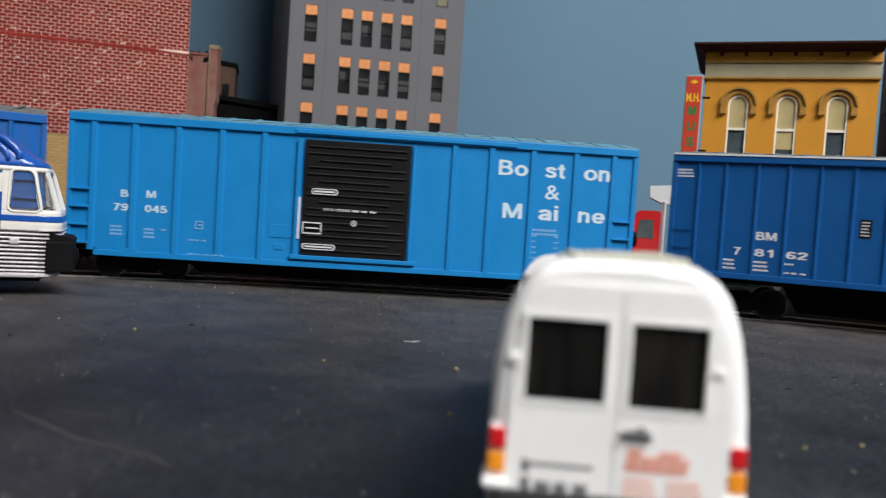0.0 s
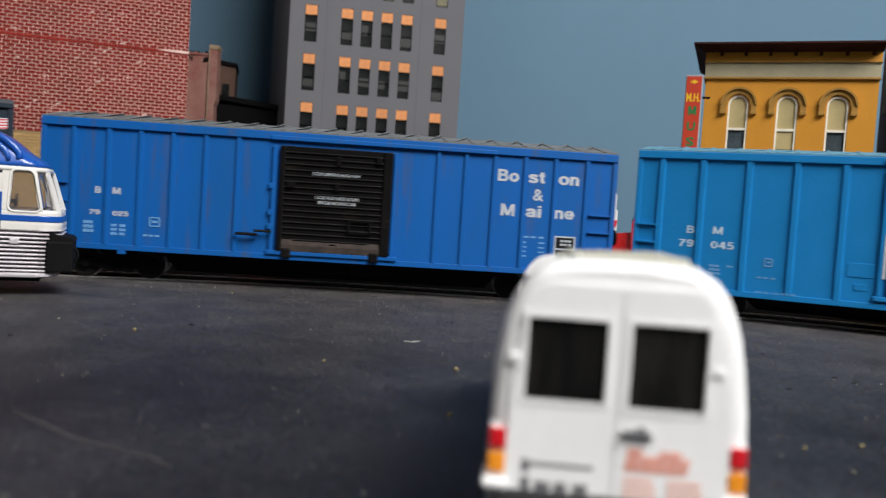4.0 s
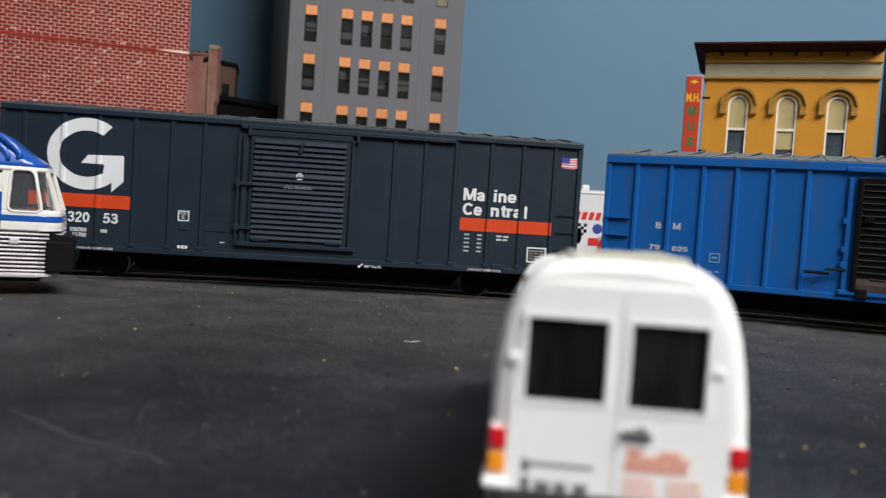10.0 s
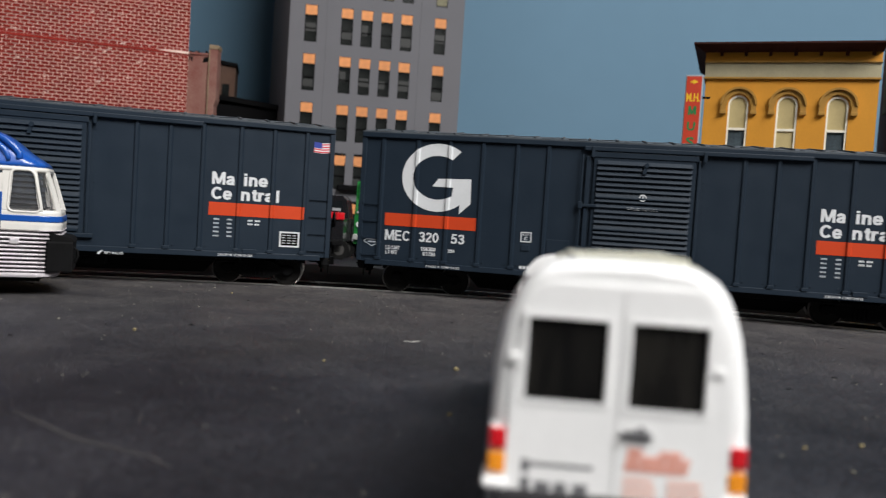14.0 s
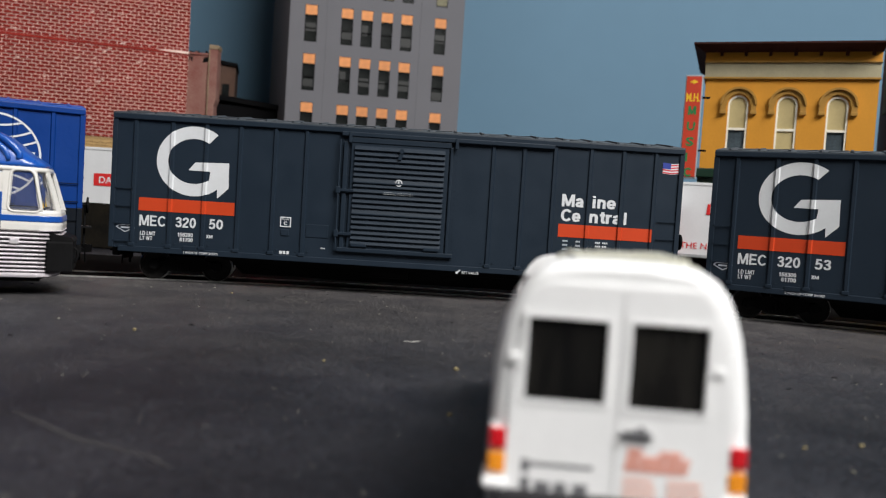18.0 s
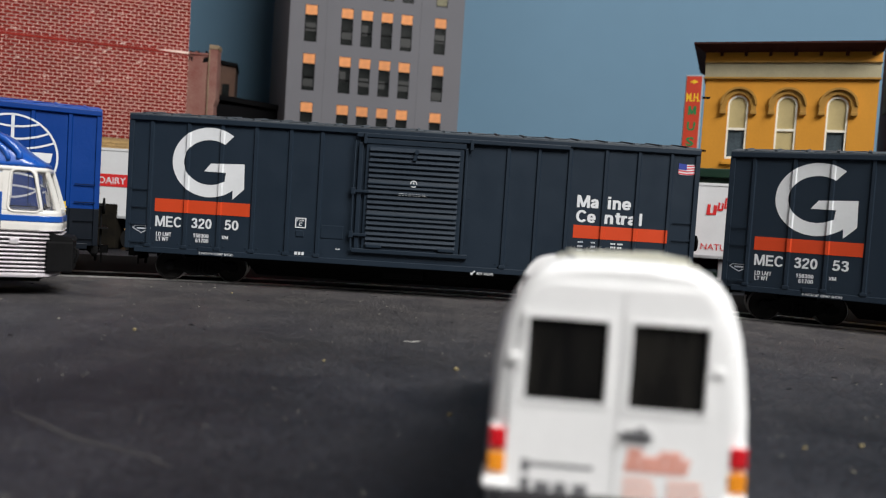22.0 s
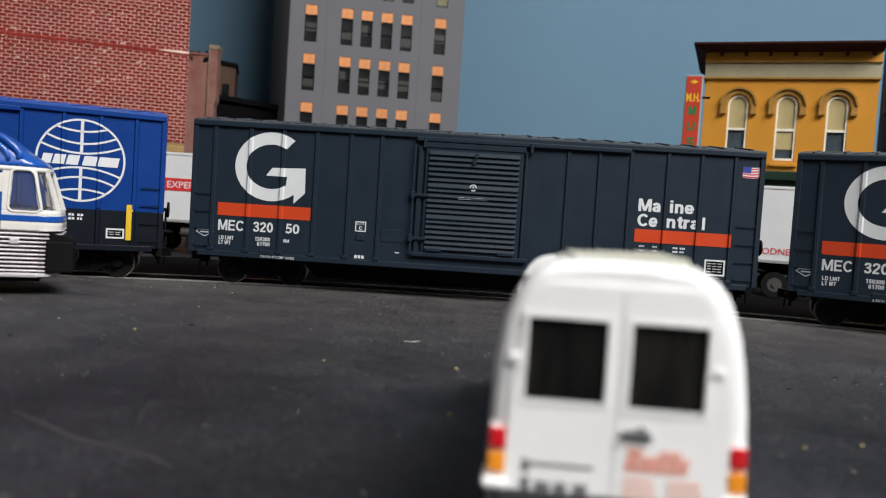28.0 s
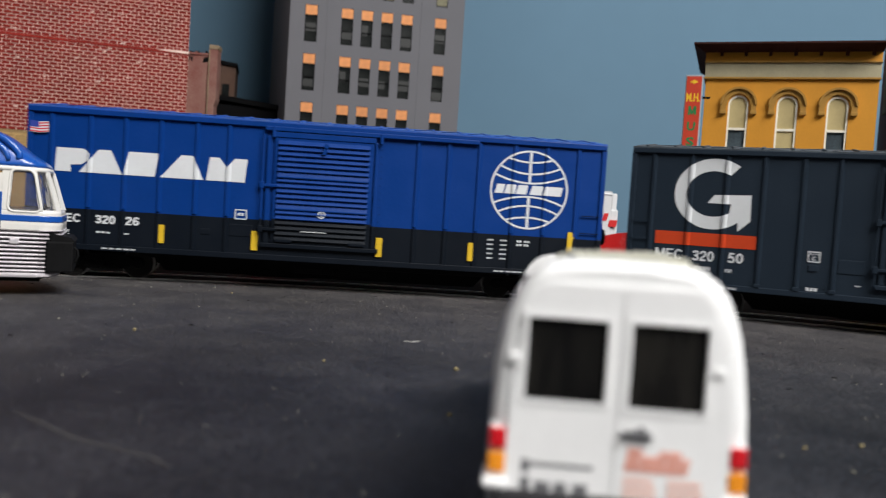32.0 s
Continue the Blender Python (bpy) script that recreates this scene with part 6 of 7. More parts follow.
def rim(bm, outline, w, y0, y1):
    """Rounded frame that follows a closed outline, w wide, from y0 (proud) to y1."""
    n = len(outline)
    c = Vector((sum(p[0] for p in outline) / n, sum(p[1] for p in outline) / n))
    rings = []
    for k in range(n + 1):
        p, a, b = Vector(outline[k % n]), Vector(outline[k % n - 1]), Vector(outline[(k + 1) % n])
        d = (b - a).normalized()
        nr = Vector((-d.y, d.x))
        if nr.dot(p - c) < 0:
            nr = -nr
        o, m1, i2 = p + nr * w, p + nr * w * 0.5, p
        rings.append([(o.x, y1, o.y), (o.x, (y0 + y1) / 2, o.y), (m1.x, y0, m1.y), (i2.x, (y0 + y1) / 2, i2.y), (i2.x, y1, i2.y)])
    return loft(bm, rings, cap=False)


def coach():
    """Local x runs to the nose; the near side is y = 0."""
    c = thing("coach_bus", -103.3, 209.7, -0.5, 22.0, "streamlined white and blue model coach with fluted silver lower side", "bus")
    w = 26.0

    def ring_at(z, inset=0.0, nose=0.0, back=-120.0, r=5.2):
        """Plan outline at height z with rounded front corners."""
        pts = [(back, inset, z)]
        for sgn in (0, 1):
            arc = []
            for k in range(8):
                a = radians(90 * k / 7)
                arc.append((nose - r + r * math.sin(a), inset + r * (1 - math.cos(a)), z))
            pts += arc if sgn == 0 else [(x, w - y, z) for x, y, z in arc[::-1]]
        return pts + [(back, w - inset, z)]

    # fluted lower side
    flute = mesh_of("flute", prism(bmn(), [(0.5, 0.08), (-0.25, 0.10), (-0.62, 0.20), (-0.72, 0.38), (-0.62, 0.56), (-0.25, 0.68), (0.5, 0.70)], -120, -2.1, "x"), BUSSILVER)
    skirt = part("skirt", box(bmn(), -120, -1.6, 0.5, w - 0.5, 5.4, 17.2), BUSGROOVE, c, "silver lower side of the coach")
    for k in range(10):
        o = part("flute", flute, BUSSILVER, skirt)
        o.location = (0, 0.0003, (6.25 + k * 1.06) * U)
    fl2 = bmn()
    loft(fl2, [ring_at(0.08, 0.75, 2.3, -1.8), ring_at(0.12, 0.2, 2.8, -1.8), ring_at(0.26, -0.15, 3.2, -1.8), ring_at(0.39, -0.25, 3.3, -1.8), ring_at(0.52, -0.15, 3.2, -1.8), ring_at(0.66, 0.2, 2.8, -1.8), ring_at(0.70, 0.75, 2.3, -1.8)])
    fl2 = mesh_of("nose_flute", fl2, BUSSILVER)
    for k in range(11):
        o = part("nose_flute", fl2, BUSSILVER, skirt)
        o.location = (0, 0, (6.2 + k * 1.06) * U)
    part("skirt_rail", box(bmn(), -120, -2.0, -0.6, w + 0.6, 4.9, 6.1, 0.45), BUSSILVER, c, "bright lower rail")
    part("nose_rail", loft(bmn(), [ring_at(4.9, 0.1, 1.9, -1.9), ring_at(5.2, -0.4, 2.5, -1.9), ring_at(5.8, -0.4, 2.5, -1.9), ring_at(6.1, 0.1, 1.9, -1.9)]), BUSSILVER, c, "bright lower nose rail")
    part("nose_skirt", loft(bmn(), [ring_at(5.4, 0.7, 2.4, -1.9), ring_at(18.0, 0.7, 2.4, -1.9)]), BUSGROOVE, c)
    # belt and window level
    part("belt_panel", loft(bmn(), [ring_at(17.0, 0.35, 2.6), ring_at(17.3, 0.0, 3.1), ring_at(18.6, -0.05, 3.2), ring_at(19.4, 0.0, 3.1)]), BUSWHITE, c)
    part("belt_stripe", loft(bmn(), [ring_at(19.4, -0.06, 3.15), ring_at(19.6, -0.14, 3.25), ring_at(20.8, -0.14, 3.10), ring_at(21.0, -0.06, 3.0)]), BUSBLUE, c, "blue belt stripe")
    part("side_blue_panel", box(bmn(), -120, -10.9, -0.16, 0.1, 20.6, 26.8, 0.1), BUSBLUE, c, "blue side panel")
    part("window_rail", loft(bmn(), [ring_at(21.0, 0.0, 2.9), ring_at(21.8, 0.0, 2.8), ring_at(22.5, 0.25, 2.3)]), BUSWHITE, c)
    # pillars and header leave real openings
    aft = [(-11.0, 22.2), (-9.2, 22.2), (-8.6, 32.6), (-11.0, 32.6)]
    fore = [(-2.4, 22.2), (-1.3, 22.2), (-3.2, 32.8), (-4.1, 32.8)]
    for pts, y0, y1 in ((aft, 0, 0.9), (fore, 0.1, 1.0), (fore, w - 0.9, w)):
        part("pillar", prism(bmn(), pts, y0, y1), BUSWHITE, c, "cream window pillar")
    for yy in (3.4, w - 3.4):
        part("nose_pillar", loft(bmn(), [[(1.7, yy - 0.8, 22.2), (2.7, yy + 1.4, 22.2), (1.6, yy + 1.7, 22.2), (0.9, yy - 0.4, 22.2)], [(-1.2, yy - 0.8, 32.8), (-0.5, yy + 1.2, 32.8), (-1.4, yy + 1.5, 32.8), (-1.9, yy - 0.4, 32.8)]]), BUSWHITE, c, "cream windscreen pillar")
    part("rear_side", box(box(bmn(), -120, -30, 0, w, 22.2, 31.6), -30, -10.9, 0, 0.9, 22.2, 31.6), BUSWHITE, c)
    part("windscreen", loft(bmn(), [[(-0.9, 0.7, 22.3), (1.4, 2.9, 22.3), (1.2, 3.1, 22.3), (-1.1, 0.9, 22.3)], [(-3.0, 0.7, 32.8), (-1.4, 2.9, 32.8), (-1.6, 3.1, 32.8), (-3.2, 0.9, 32.8)]]), BUSGLASS, c, "wrapped windscreen glass")
    part("windscreen", prism(bmn(), [(0.3, 22.3), (0.5, 22.3), (-1.8, 32.6), (-2.0, 32.6)], 5.4, w - 5.4), BUSGLASS, c)
    win = soft_corners([(-9.3, 22.3), (-2.1, 22.3), (-4.1, 32.4), (-8.8, 32.4)], 1.3)
    part("side_window", prism(bmn(), win, 0.45, 0.62), BUSGLASS, c, "clear driver side window")
    part("window_trim", rim(bmn(), win, 0.75, -0.35, 0.6), BUSWHITE, c, "rounded cream window trim", smooth=True)
    part("window_gasket", rim(bmn(), [((x + 5.9) * 0.955 - 5.9, (z - 27.3) * 0.965 + 27.3) for x, z in win], 0.3, -0.05, 0.5), INKGREY, c, "dark window gasket")
    part("door_seam", box(bmn(), -11.2, -11.0, -0.08, 0.2, 6.0, 26.8), INKGREY, c)
    part("header", loft(bmn(), [ring_at(32.3, 0.0, -0.5), ring_at(32.9, -0.12, -0.5), ring_at(33.5, -0.05, -0.8)]), BUSWHITE, c, smooth=True)
    # domed roof: rings that follow a rounded brow
    brow = [(33.5, 0.05, -0.9), (34.2, 0.0, -1.0), (35.0, 0.15, -1.8), (36.0, 0.5, -3.4), (37.6, 0.9, -5.9), (39.4, 1.3, -8.0), (40.8, 1.8, -9.8), (41.9, 2.6, -11.6), (42.6, 3.6, -13.4), (43.1, 5.2, -15.4), (43.3, 7.4, -18.0)]
    part("roof", loft(bmn(), [ring_at(z, i2, nz) for z, i2, nz in brow]), BUSBLUE, c, "blue sloping roof dome", smooth=True)
    bm = bmn()
    tube(bm, [(-24, 0.9, 39.6), (-19, 1.0, 40.0), (-15.0, 1.2, 39.9), (-12.4, 1.0, 39.0), (-10.8, 0.7, 37.6), (-10.0, 0.4, 36.0), (-9.8, 0.2, 34.9)], 0.75, 0.85)
    tube(bm, [(-15.5, 2.2, 42.0), (-13.0, 1.7, 41.4), (-10.6, 1.3, 40.1), (-8.6, 1.0, 38.4), (-7.4, 0.7, 36.9), (-7.2, 0.5, 35.9), (-8.0, 0.4, 35.6)], 0.75, 0.95)
    part("roof_flute", bm, BUSBLUE, c, "raised blue roof moulding", smooth=True)
    part("upper_window", box(bmn(), -60, -14.0, -0.15, 0.3, 28.6, 37.0, 0.3), DARKGLASS, c, "dark upper deck window")
    up = soft_corners([(-60, 28.2), (-13.6, 28.2), (-13.6, 37.4), (-60, 37.4)], 2.0)
    part("upper_window_frame", rim(bmn(), up, 1.5, -0.55, 0.5), BUSWHITE, c, "rounded cream window surround", smooth=True)
    part("side_badge", box(bmn(), -8.8, -6.6, -0.85, 0, 13.6, 15.0, 0.2), BUSSILVER, c)
    part("bumper_block", box(bmn(), -0.4, 6.2, -0.4, 15.0, 6.4, 14.6, 0.5), UNDER, c, "black square front bumper block")
    part("bumper_lip", prism(bmn(), [(0.4, 14.6), (6.4, 14.6), (5.6, 15.6), (0.4, 16.6)], 0.2, 16.0), UNDER, c)
    part("tow_hook", tube(bmn(), [(6.0, 4.0, 13.0), (7.0, 4.0, 12.0), (7.2, 4.0, 10.6), (6.6, 4.0, 9.2), (6.0, 4.0, 8.6)], 0.4, 0.4), UNDER, c)
    part("seat_back", box(bmn(), -30, -28.8, 3, 23, 16, 25, 0.4), UNDER, c)
    part("dashboard", box(bmn(), -3.2, -1.2, 3, 23, 18, 22.6, 0.4), UNDER, c)
    tyre = mesh_of("wheel", cyl(cyl(bmn(), (0, 0, 0), 5.6, 3.2, "y", 28), (0, 0, 0), 3.0, 3.4, "y", 16), RUBBER)
    for x in (-30, -95, -108):
        for y in (3.0, 23):
            part("wheel", tyre, RUBBER, c, at=(x, y, 5.6))
    part("underbody", box(bmn(), -118, -2, 3, 23, 3.6, 6), UNDER, c)
    return c


coach()

# ---- vehicles on the street behind the track ----
TRAILERWHITE = mat("trailer_white", (0.63, 0.635, 0.645), 0.4, vary=0.04, bump=0.04)
REDBAND = mat("band_red", (0.58, 0.025, 0.025), 0.45, vary=0.06, bump=0)
CABRED = mat("cab_red", (0.52, 0.018, 0.018), 0.3, vary=0.05, coat=0.4, bump=0.03)
CABGREEN = mat("cab_green", (0.010, 0.145, 0.028), 0.35, vary=0.06, coat=0.3, bump=0.03)
TAXI = mat("car_yellow", (0.78, 0.45, 0.01), 0.3, vary=0.05, coat=0.4, bump=0.03)
SILVERP = mat("car_silver", (0.5, 0.51, 0.52), 0.3, 0.5, vary=0.06)
CARBLACK = mat("car_black", (0.012, 0.012, 0.014), 0.25, vary=0.1, coat=0.4)
CARGLASS = mat("car_glass_dark", (0.010, 0.012, 0.014), 0.25, vary=0.3, bump=0, spec=0.12)
PALEGLASS = mat("cab_glass_pale", (0.07, 0.085, 0.085), 0.12, vary=0.3, bump=0)
# grimy brown of the trailer box, also the pickup's painted reflection
TOOLBOX = mat("grime_reflection_brown", (0.012, 0.0098, 0.0065), 0.85, other=(0.003, 0.0028, 0.0024), spot=0.5, scale=140, spec=0.1)
WHEELGREY = mat("wheel_dull_grey", (0.055, 0.054, 0.052), 0.5, vary=0.3)
TYRE = mesh_of("tyre", cyl(bmn(), (0, 0, 0), 5.4, 3.0, "y", 24), RUBBER)
RIM = mesh_of("rim", cyl(cyl(bmn(), (0, 0, 0), 3.0, 3.2, "y", 18), (0, -1.6, 0), 1.1, 0.8, "y", 10), WHEELGREY)


def wheels(v, xs, ys, r=5.4):
    for x in xs:
        for y in ys:
            t = part("wheel", TYRE, RUBBER, v, at=(x, y, r))
            t.scale = (r / 5.4, 1, r / 5.4)
            part("rim", RIM, WHEELGREY, t, "dull grey wheel rim")


def trailer(name_label, x, y, rz, length, group="parked lorries"):
    """Box trailer; local x runs along its near side, y into it."""
    v = thing("box_trailer", x, y, -0.5, rz, name_label, "trailer", group)
    part("box", box(bmn(), 0, length, 0, 28, 16.0, 48.6, 0.5), TRAILERWHITE, v, "white box body")
    part("bottom_rail", box(bmn(), 0.2, length - 0.2, -0.25, 28.2, 15.2, 16.4), SILVERP, v)
    part("top_rail", box(bmn(), 0.2, length - 0.2, -0.25, 28.2, 47.6, 48.9, 0.2), TRAILERWHITE, v)
    part("chassis", box(bmn(), 4, length - 4, 8, 20, 10, 15.4), UNDER, v)
    part("landing_leg", box(box(bmn(), length * 0.28, length * 0.28 + 1.6, 5, 7, 1, 15), length * 0.28 - 1, length * 0.28 + 2.6, 4.5, 7.5, 0, 1.2), UNDER, v)
    return v


dairy = trailer("white box trailer with a red band and round red emblem", -183.0, 390.0, 0.5, 76.0)
part("red_band", box(bmn(), 12, 66, -0.2, 0.1, 30.4, 36.4), REDBAND, dairy, "red lettered band")
letters("DAIRY", 14.6, 31.8, 3.3, WHITE, dairy, -0.26, 13.0, bold=0.01)
letters("EXPERTS", 47.6, 31.8, 3.3, WHITE, dairy, -0.26, 18.0, bold=0.01)
em = part("round_emblem", cyl(bmn(), (38.8, -0.3, 33.4), 8.4, 0.3, "y", 32), REDBAND, dairy, "round red emblem")
for k in range(18):
    a = math.radians(k * 20)
    part("emblem_tick", box(bmn(), 38.8 + 6.6 * math.cos(a) - 0.5, 38.8 + 6.6 * math.cos(a) + 0.5, -0.6, -0.3, 33.4 + 6.6 * math.sin(a) - 0.55, 33.4 + 6.6 * math.sin(a) + 0.55), WHITE, em)
part("emblem_face", cyl(bmn(), (38.8, -0.5, 33.4), 5.2, 0.3, "y", 28), WHITE, em)
part("emblem_mark", prism(bmn(), [(35.6, 31.0), (38.0, 29.6), (41.6, 30.6), (42.4, 33.8), (40.6, 36.4), (38.2, 35.0), (36.0, 36.0)], -0.75, -0.5), mat("print_brown", (0.10, 0.055, 0.035), 0.6, bump=0), em)
wheels(dairy, (31, 42), (2.5, 25))
part("fuel_tank", cyl(bmn(), (59, 4, 10.5), 2.5, 9, "x", 20), WHEELGREY, dairy, "dull grey fuel tank")
part("tool_box", box(bmn(), 1, 24, -1.2, 10, 0.5, 22.0, 0.3), TOOLBOX, dairy, "grimy dark side box")
part("reefer_unit", prism(bmn(), [(76, 38.0), (84.0, 38.0), (90.5, 40.2), (91.0, 46.0), (76, 47.2)], 3, 25), TRAILERWHITE, dairy, "white refrigeration unit on the trailer nose")
part("reefer_grille", box(bmn(), 86.0, 91.3, 2.7, 3.1, 40.6, 45.4), INKGREY, dairy)
gr = mesh_of("grille_bar", box(bmn(), -2.6, 2.6, 2.55, 2.8, -0.18, 0.18), WHITE)
for k in range(5):
    part("grille_bar", gr, WHITE, dairy, at=(88.6, 0, 41.1 + k * 0.95))

oak = trailer("white box trailer with red arched lettering and slogan", 104.6, 366.2, -18.0, 75.4)
for k, (dx, dz, w2) in enumerate(((0, 0.0, 4.2), (4.6, 2.0, 2.4), (7.4, 3.2, 2.4), (10.2, 3.9, 2.2), (13.0, 4.1, 2.4), (15.8, 3.8, 1.8), (18.0, 3.2, 1.8), (20.2, 2.4, 1.6))):
    x0, z0, z1 = 13.2 + dx, 34.8 + dz, (39.4 if k in (0, 2) else 38.4) + dz
    bm = prism(bmn(), [(x0, z0), (x0 + w2 * 0.34, z0), (x0 + w2 * 0.34 + 0.3, z1), (x0 + 0.3, z1)], -0.2, 0.1)
    prism(bm, [(x0 + w2 * 0.66, z0 + 0.1), (x0 + w2, z0 + 0.3), (x0 + w2 + 0.3, z1 - 0.4), (x0 + w2 * 0.66 + 0.3, z1 - 0.2)], -0.22, 0.1)
    prism(bm, [(x0, z0 - 0.2), (x0 + w2, z0), (x0 + w2, z0 + 0.9), (x0, z0 + 0.7)], -0.24, 0.1)
    part("wordmark_block", bm, REDBAND, oak, "red arched wordmark block")
part("yellow_glass", prism(bmn(), [(22.9, 30.2), (26.4, 30.2), (27.2, 36.0), (22.0, 36.0)], -0.22, 0.1), mat("print_pale_yellow", (0.62, 0.55, 0.27), 0.5, bump=0), oak, "pale yellow drink glass picture")
letters("THE NATURAL GOODNESS OF MAINE", 3.0, 19.0, 2.9, REDBAND, oak, -0.2, 69.6)
em = part("round_emblem", cyl(bmn(), (60.6, -0.25, 34.4), 4.9, 0.3, "y", 28), REDBAND, oak, "round red and yellow emblem")
part("emblem_face", cyl(bmn(), (60.6, -0.45, 34.4), 3.2, 0.3, "y", 24), YELLOW, em)
wheels(oak, (44, 56), (2.5, 25), 5.6)
part("mud_flap", box(bmn(), 62, 63, 1, 6, 3, 14), UNDER, oak)
part("side_tank", box(bmn(), 20, 31, 1.5, 9, 5.5, 14.6, 0.4), SILVERP, oak)


def tractor(label, x, y, rz, paint, group="parked lorries", hood=29.4):
    """Bonneted tractor; local x points forward, near side y = 0."""
    v = thing("tractor_truck", x, y, -0.5, rz, label, "truck", group)
    w = 26.0
    part("cab", prism(bmn(), [(-12, 10), (0, 10), (0, 28.6), (-1.6, 33.4), (-3.0, 34.6), (-11, 34.8), (-12, 33.8)], 0, w), paint, v)
    part("bonnet", prism(bmn(), [(0, 10), (12.6, 10), (14.0, 12), (13.6, hood - 5.0), (11.6, hood - 2.2), (6, hood - 0.8), (0, hood)], 2, w - 2), paint, v)
    fe = part("fender", prism(bmn(), [(2.4, 9.6), (3.6, 13.0), (6.0, 14.8), (9.6, 14.6), (12.2, 12.6), (13.6, 9.0), (14.6, 9.0), (14.6, 13.4), (11.0, 16.8), (4.6, 16.8), (1.4, 12.6)], -0.4, 5.5), paint, v)
    for yy in (-0.15, w - 0.15):
        part("door_window", prism(bmn(), [(-9.4, 22.6), (-2.0, 22.6), (-3.4, 30.6), (-9.0, 30.8)], yy, yy + 0.3), PALEGLASS, v, "door window")
    part("windscreen", prism(bmn(), [(0.05, 29.2), (0.4, 29.2), (-1.2, 33.5), (-1.6, 33.5)], 1.6, w - 1.6), PALEGLASS, v)
    part("mirror", box(bmn(), -1.6, -0.6, -3.4, -2.2, 23.4, 29.8, 0.3), CHROME, v, "chrome mirror")
    part("mirror", box(bmn(), -5.8, -4.6, -2.6, -1.8, 22.6, 33.2, 0.3), CHROME, v, "chrome mirror")
    part("mirror", box(bmn(), -4.2, -2.4, -2.4, -1.6, 24.0, 31.6, 0.4), CHROME, v, "chrome mirror")
    part("mirror_arm", box(bmn(), -5.6, -2.8, -2.0, 0.2, 26.0, 26.5), CHROME, v)
    part("door_handle", box(bmn(), -8.8, -6.8, -0.5, 0.1, 20.6, 21.3, 0.2), CHROME, v)
    part("step_plate", box(bmn(), -9.0, 0.6, -0.8, 1.2, 8.4, 11.4, 0.3), CHROME, v, "chrome tread plate")
    part("mirror_arm", box(bmn(), -1.3, -0.9, -2.4, 0.2, 28.6, 29.2), CHROME, v)
    part("grille", box(bmn(), 13.6, 14.4, 5, w - 5, 11, 22, 0.2), CHROME, v)
    part("front_bumper", box(bmn(), 13.2, 16.0, -0.6, w + 0.6, 5.0, 9.6, 0.6), CHROME, v, "chrome bumper")
    part("headlamp", cyl(bmn(), (14.2, 3.2, 15.5), 1.5, 1.0, "x", 14), WHITE, v)
    part("exhaust_stack", cyl(bmn(), (-13.2, w - 2.0, 24), 0.9, 30, "z", 12), CHROME, v)
    part("step_tank", cyl(bmn(), (-6, 1.5, 5.8), 2.6, 11, "x", 18), UNDER, v)
    part("frame", box(bmn(), -34, 13, 9, 17, 6.5, 10), UNDER, v)
    wheels(v, (7.6,), (0.4, w - 0.4), 5.6)
    wheels(v, (-20, -30), (2.0, w - 2.0), 5.4)
    return v


tractor("red bonneted model tractor truck coupled to the dairy trailer", -90.5, 391.0, 0.5, CABRED)
rt = tractor("red bonneted model tractor truck coupled to a white trailer", 88.5, 379.0, 166.0, CABRED, hood=24.6)
part("reefer_unit", prism(bmn(), [(-20.0, 38.0), (-12.6, 38.0), (-7.0, 40.6), (-6.6, 45.6), (-20.0, 46.6)], 2, 24), TRAILERWHITE, rt, "white refrigeration unit")


def mixer():
    v = thing("mixer_truck", -77.0, 424, -0.5, -5, "red model cement mixer truck with a striped drum", "truck", "parked lorries")
    part("cab", prism(bmn(), [(-15, 9), (-1, 9), (0, 11), (-0.4, 24), (-2.2, 37.6), (-3.4, 38.8), (-14, 38.8), (-15, 37.6)], 0, 25), CABRED, v)
    part("windscreen", prism(bmn(), [(-0.3, 22.6), (-0.1, 22.6), (-1.9, 36.6), (-2.2, 36.6)], 1.2, 23.8), CARGLASS, v, "large dark windscreen")
    part("door_window", box(bmn(), -11.4, -2.4, -0.2, 0.1, 22.6, 36.2), CARGLASS, v)
    part("grille", box(bmn(), -0.4, 0.3, 4, 21, 12, 20, 0.2), CARGLASS, v)
    part("bumper", box(bmn(), -1.2, 1.6, -0.5, 25.5, 6.5, 11.5, 0.5), SILVERP, v)
    part("headlamp", box(bmn(), -0.2, 0.7, 1.2, 4.6, 13, 16, 0.3), WHITE, v)
    part("beacon", cyl(bmn(), (-8, 12, 40.2), 1.6, 2.6, "z", 14), LAMPRED, v)
    part("mirror", box(bmn(), -0.8, 0.4, -3.4, -2.0, 24, 33, 0.3), CHROME, v)
    part("chassis", box(bmn(), -62, -2, 6, 19, 6.5, 10.5), UNDER, v)
    d = bmn()
    prof = [(-18, 7.0), (-21, 9.6), (-28, 12.0), (-38, 12.6), (-48, 10.0), (-56, 6.4), (-58, 5.0)]
    rings = []
    for x, r in prof:
        rings.append([(x, 12.5 + r * math.cos(a), 34.0 - (x + 18) * 0.20 + r * math.sin(a)) for a in [2 * math.pi * k / 24 for k in range(24)]])
    part("drum", loft(d, rings), CABRED, v, "red mixing drum", smooth=True)
    s1 = bmn()
    rings = []
    for x, r in ((-22.5, 10.5), (-24.8, 11.6), (-27.6, 12.4)):
        rings.append([(x + 2 * math.sin(a), 12.5 + r * math.cos(a), 34.0 - (x + 18) * 0.20 + r * math.sin(a)) for a in [2 * math.pi * k / 24 for k in range(24)]])
    part("drum_stripe", loft(s1, rings), VANROOF, v, "pale stripe round the drum", smooth=True)
    wheels(v, (-9, -40, -51), (2.0, 23.0), 5.2)
    return v


mixer()


PALEGREY = mat("trim_pale_grey", (0.36, 0.37, 0.36), 0.5, vary=0.15)


